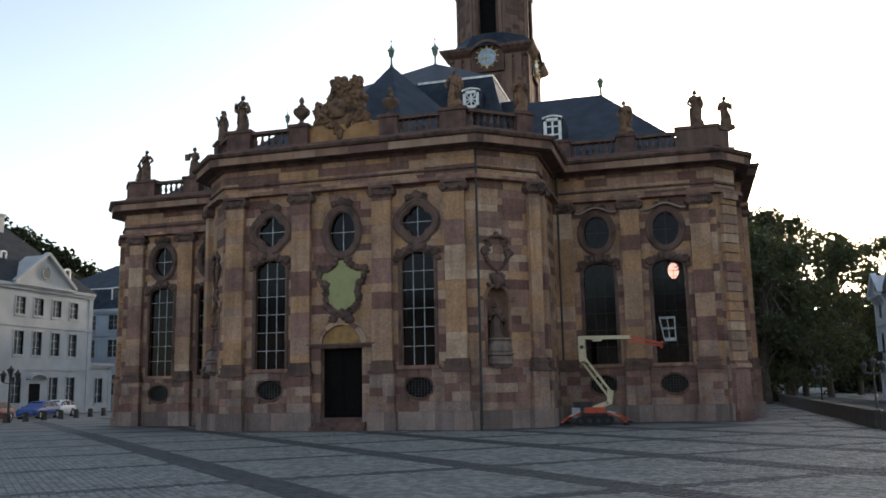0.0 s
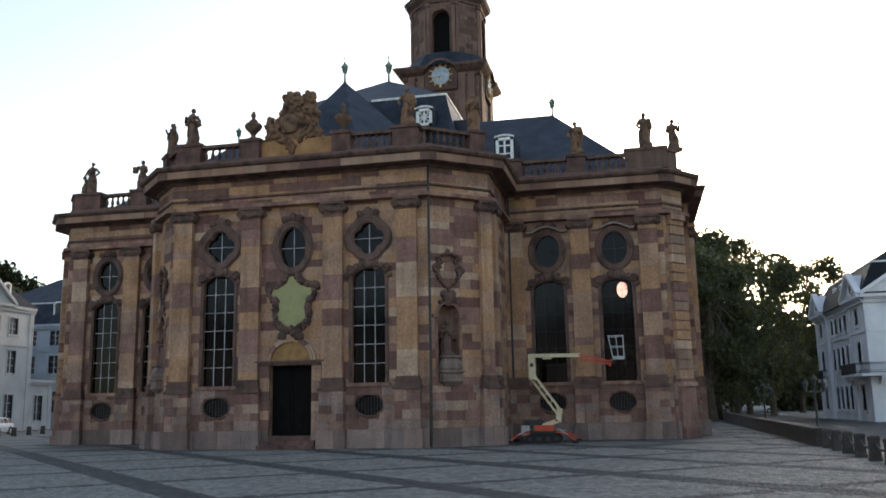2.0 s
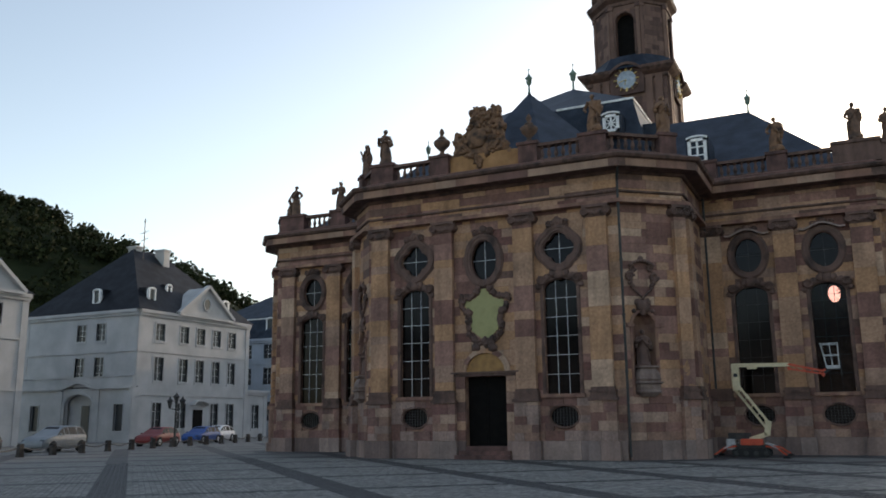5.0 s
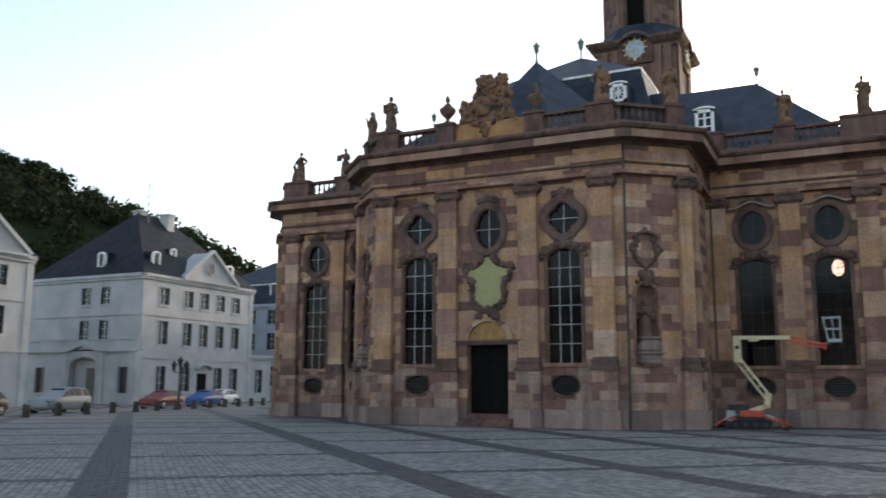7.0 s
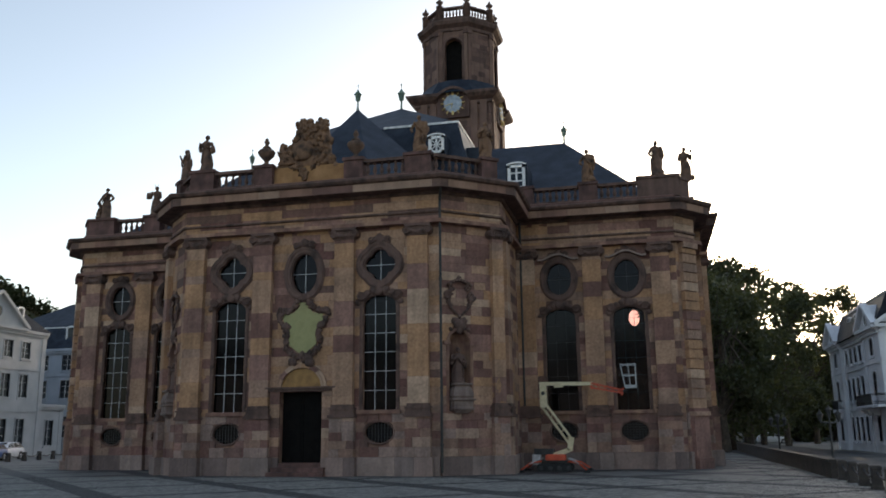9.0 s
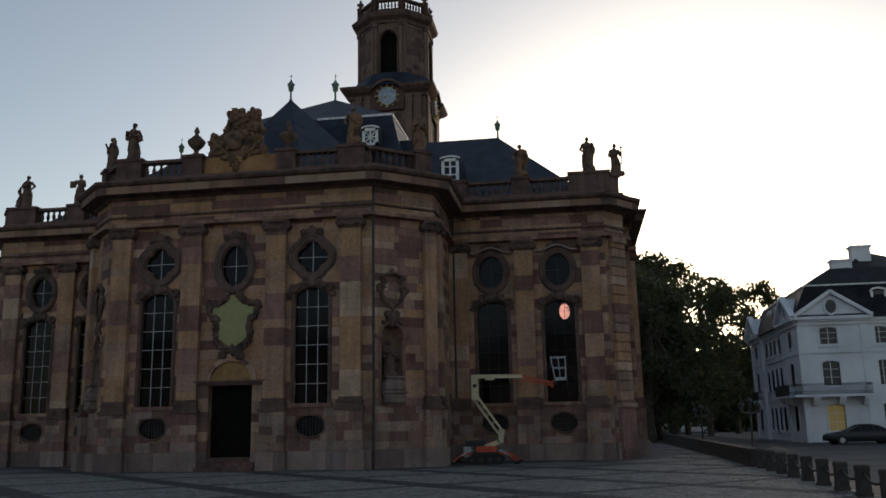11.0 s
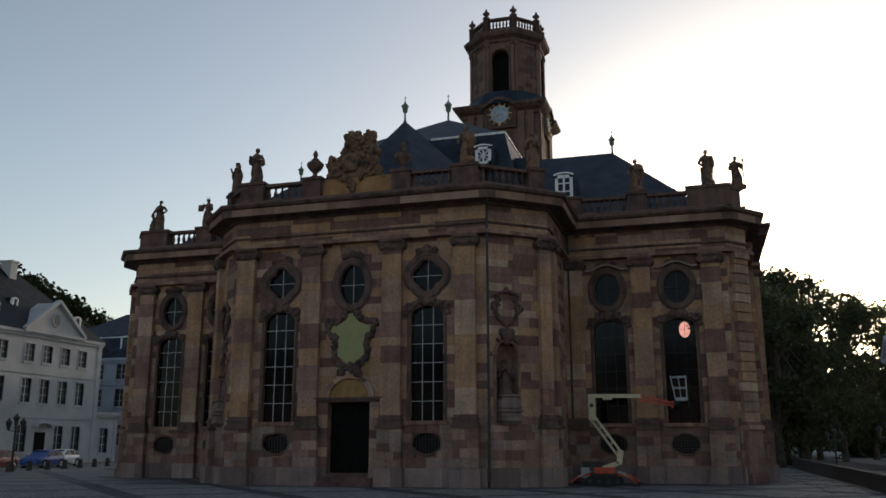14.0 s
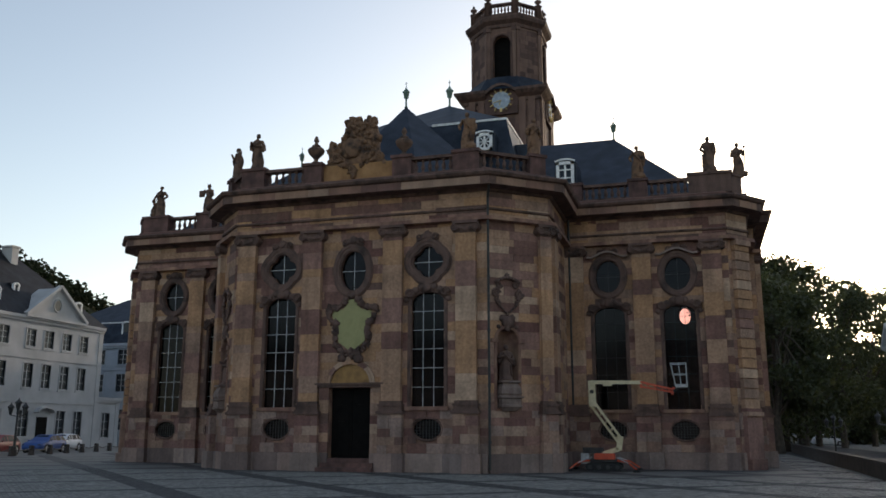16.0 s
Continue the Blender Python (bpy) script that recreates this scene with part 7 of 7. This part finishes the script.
for y in (-0.36, 0.36):
    track(y)
bm = bmesh.new()
box(bm, 9.75, 10.95, -0.24, 0.24, 0.2, 0.4)
box(bm, 9.6, 11.15, -0.34, 0.34, 0.4, 0.5)
part("chassis", bm, DARK_METAL, lift)
bm = bmesh.new()
box(bm, 9.95, 10.85, -0.46, -0.1, 0.5, 0.76)
bmesh.ops.bevel(bm, geom=bm.edges[:], offset=0.03, segments=2, affect="EDGES")
part("machine_cover", bm, ORANGE, lift, "bright orange machine cover")
for x0, x1 in ((9.75, 8.95), (10.95, 11.8)):
    for s in (-1, 1):
        bm = bmesh.new()
        beam(bm, (x0, s * 0.34, 0.46), (x0 * 0.45 + x1 * 0.55, s * 0.7, 0.4), 0.06, 0.07)
        beam(bm, (x0 * 0.45 + x1 * 0.55, s * 0.7, 0.4), (x1, s * 1.1, 0.12), 0.05, 0.055)
        leg = part("outrigger", bm, ORANGE, lift)
        bm = bmesh.new()
        tube(bm, (x0, s * 0.4, 0.58), (x0 * 0.4 + x1 * 0.6, s * 0.76, 0.36), 0.028)
        part("ram", bm, BASKET_GREY, leg, "steel hydraulic ram")
        bm = bmesh.new()
        lathe(bm, [(0.15, 0.0), (0.15, 0.05), (0.05, 0.12)], 10, pose(x1, s * 1.1, 0))
        part("foot_pad", bm, RUBBER, leg)
bm = bmesh.new()
box(bm, 9.35, 9.7, -0.3, 0.2, 0.3, 0.75)
part("engine_cover", bm, BASKET_GREY, lift, "pale grey engine cover")
bm = bmesh.new()
box(bm, 9.4, 10.3, 0.0, 0.4, 0.75, 1.0)
part("control_box", bm, DARK_METAL, lift)
bm = bmesh.new()
beam(bm, (10.3, 0, 0.72), (11.0, 0, 0.95), 0.22, 0.2)
beam(bm, (11.0, 0, 0.9), (11.1, 0, 1.5), 0.22, 0.24)
part("turret", bm, CREAM, lift)
bm = bmesh.new()
beam(bm, (11.13, -0.1, 1.4), (9.98, -0.1, 3.02), 0.09, 0.1)
beam(bm, (10.95, 0.1, 1.25), (9.82, 0.1, 2.86), 0.09, 0.1)
for k in range(5):
    t = 0.1 + 0.2 * k
    beam(bm, (11.1 - 1.15 * t, -0.1, 1.35 + 1.65 * t), (11.02 - 1.15 * t, 0.12, 1.25 + 1.65 * t), 0.05, 0.06)
part("lower_boom", bm, CREAM, lift)
bm = bmesh.new()
beam(bm, (9.92, 0, 2.8), (9.9, 0, 3.95), 0.26, 0.3)
part("elbow", bm, CREAM, lift)
bm = bmesh.new()
tube(bm, (9.91, -0.18, 3.45), (9.91, 0.18, 3.45), 0.09)
part("elbow_pin", bm, DARK_METAL, lift)
bm = bmesh.new()
beam(bm, (9.85, 0, 3.88), (12.12, 0, 3.84), 0.16, 0.16)
box(bm, 10.4, 10.8, -0.07, 0.07, 3.7, 3.8)
part("upper_boom", bm, CREAM, lift)
bm = bmesh.new()
beam(bm, (12.05, -0.05, 3.86), (13.45, -0.05, 3.52), 0.07, 0.08)
beam(bm, (12.05, 0.05, 3.66), (13.45, 0.05, 3.4), 0.06, 0.07)
beam(bm, (12.05, 0, 3.92), (12.1, 0, 3.6), 0.1, 0.1)
beam(bm, (13.4, 0, 3.3), (13.48, 0, 3.62), 0.1, 0.1)
for k in range(4):
    beam(bm, (12.3 + 0.3 * k, -0.05, 3.78 - 0.07 * k), (12.45 + 0.3 * k, 0.05, 3.6 - 0.055 * k), 0.03, 0.03)
part("jib", bm, ORANGE, lift)
bx0, bx1, by0, by1, bz0, bz1 = 13.5, 14.05, -0.6, 0.1, 3.62, 4.65
bm = bmesh.new()
box(bm, bx0 + 0.08, bx1, by0, by1, bz0 - 0.03, bz0 + 0.08)
basket = part("basket", bm, BASKET_GREY, lift, "pale grey work basket")
for x, y, o in ((bx0, by0, 1), (bx1, by0, 0), (bx1, by1, 0), (bx0, by1, 1), (13.78, by0, 0.4)):
    bm = bmesh.new()
    tube(bm, (x + 0.08 * o, y, bz0), (x - 0.1 * o, y, bz1), 0.019)
    part("post", bm, BASKET_GREY, basket)
for z in (3.7, 4.15, 4.62):
    o = 0.08 - 0.18 * (z - bz0) / (bz1 - bz0)
    bm = bmesh.new()
    swept(bm, [(bx0 + o, by0, z), (bx1, by0, z), (bx1, by1, z), (bx0 + o, by1, z), (bx0 + o, by0 + 0.01, z)], (0, 0, 1), 0.032, 0.032)
    part("rail", bm, BASKET_GREY, basket)
bm = bmesh.new()
tube(bm, (13.45, -0.1, 3.45), (13.75, -0.1, 3.6), 0.05)
part("basket_mount", bm, DARK_METAL, lift)
bm = bmesh.new()
tube(bm, (14.1, -0.5, 3.9), (14.12, -0.5, 3.3), 0.02)
part("hanging_cable", bm, DARK_METAL, lift)
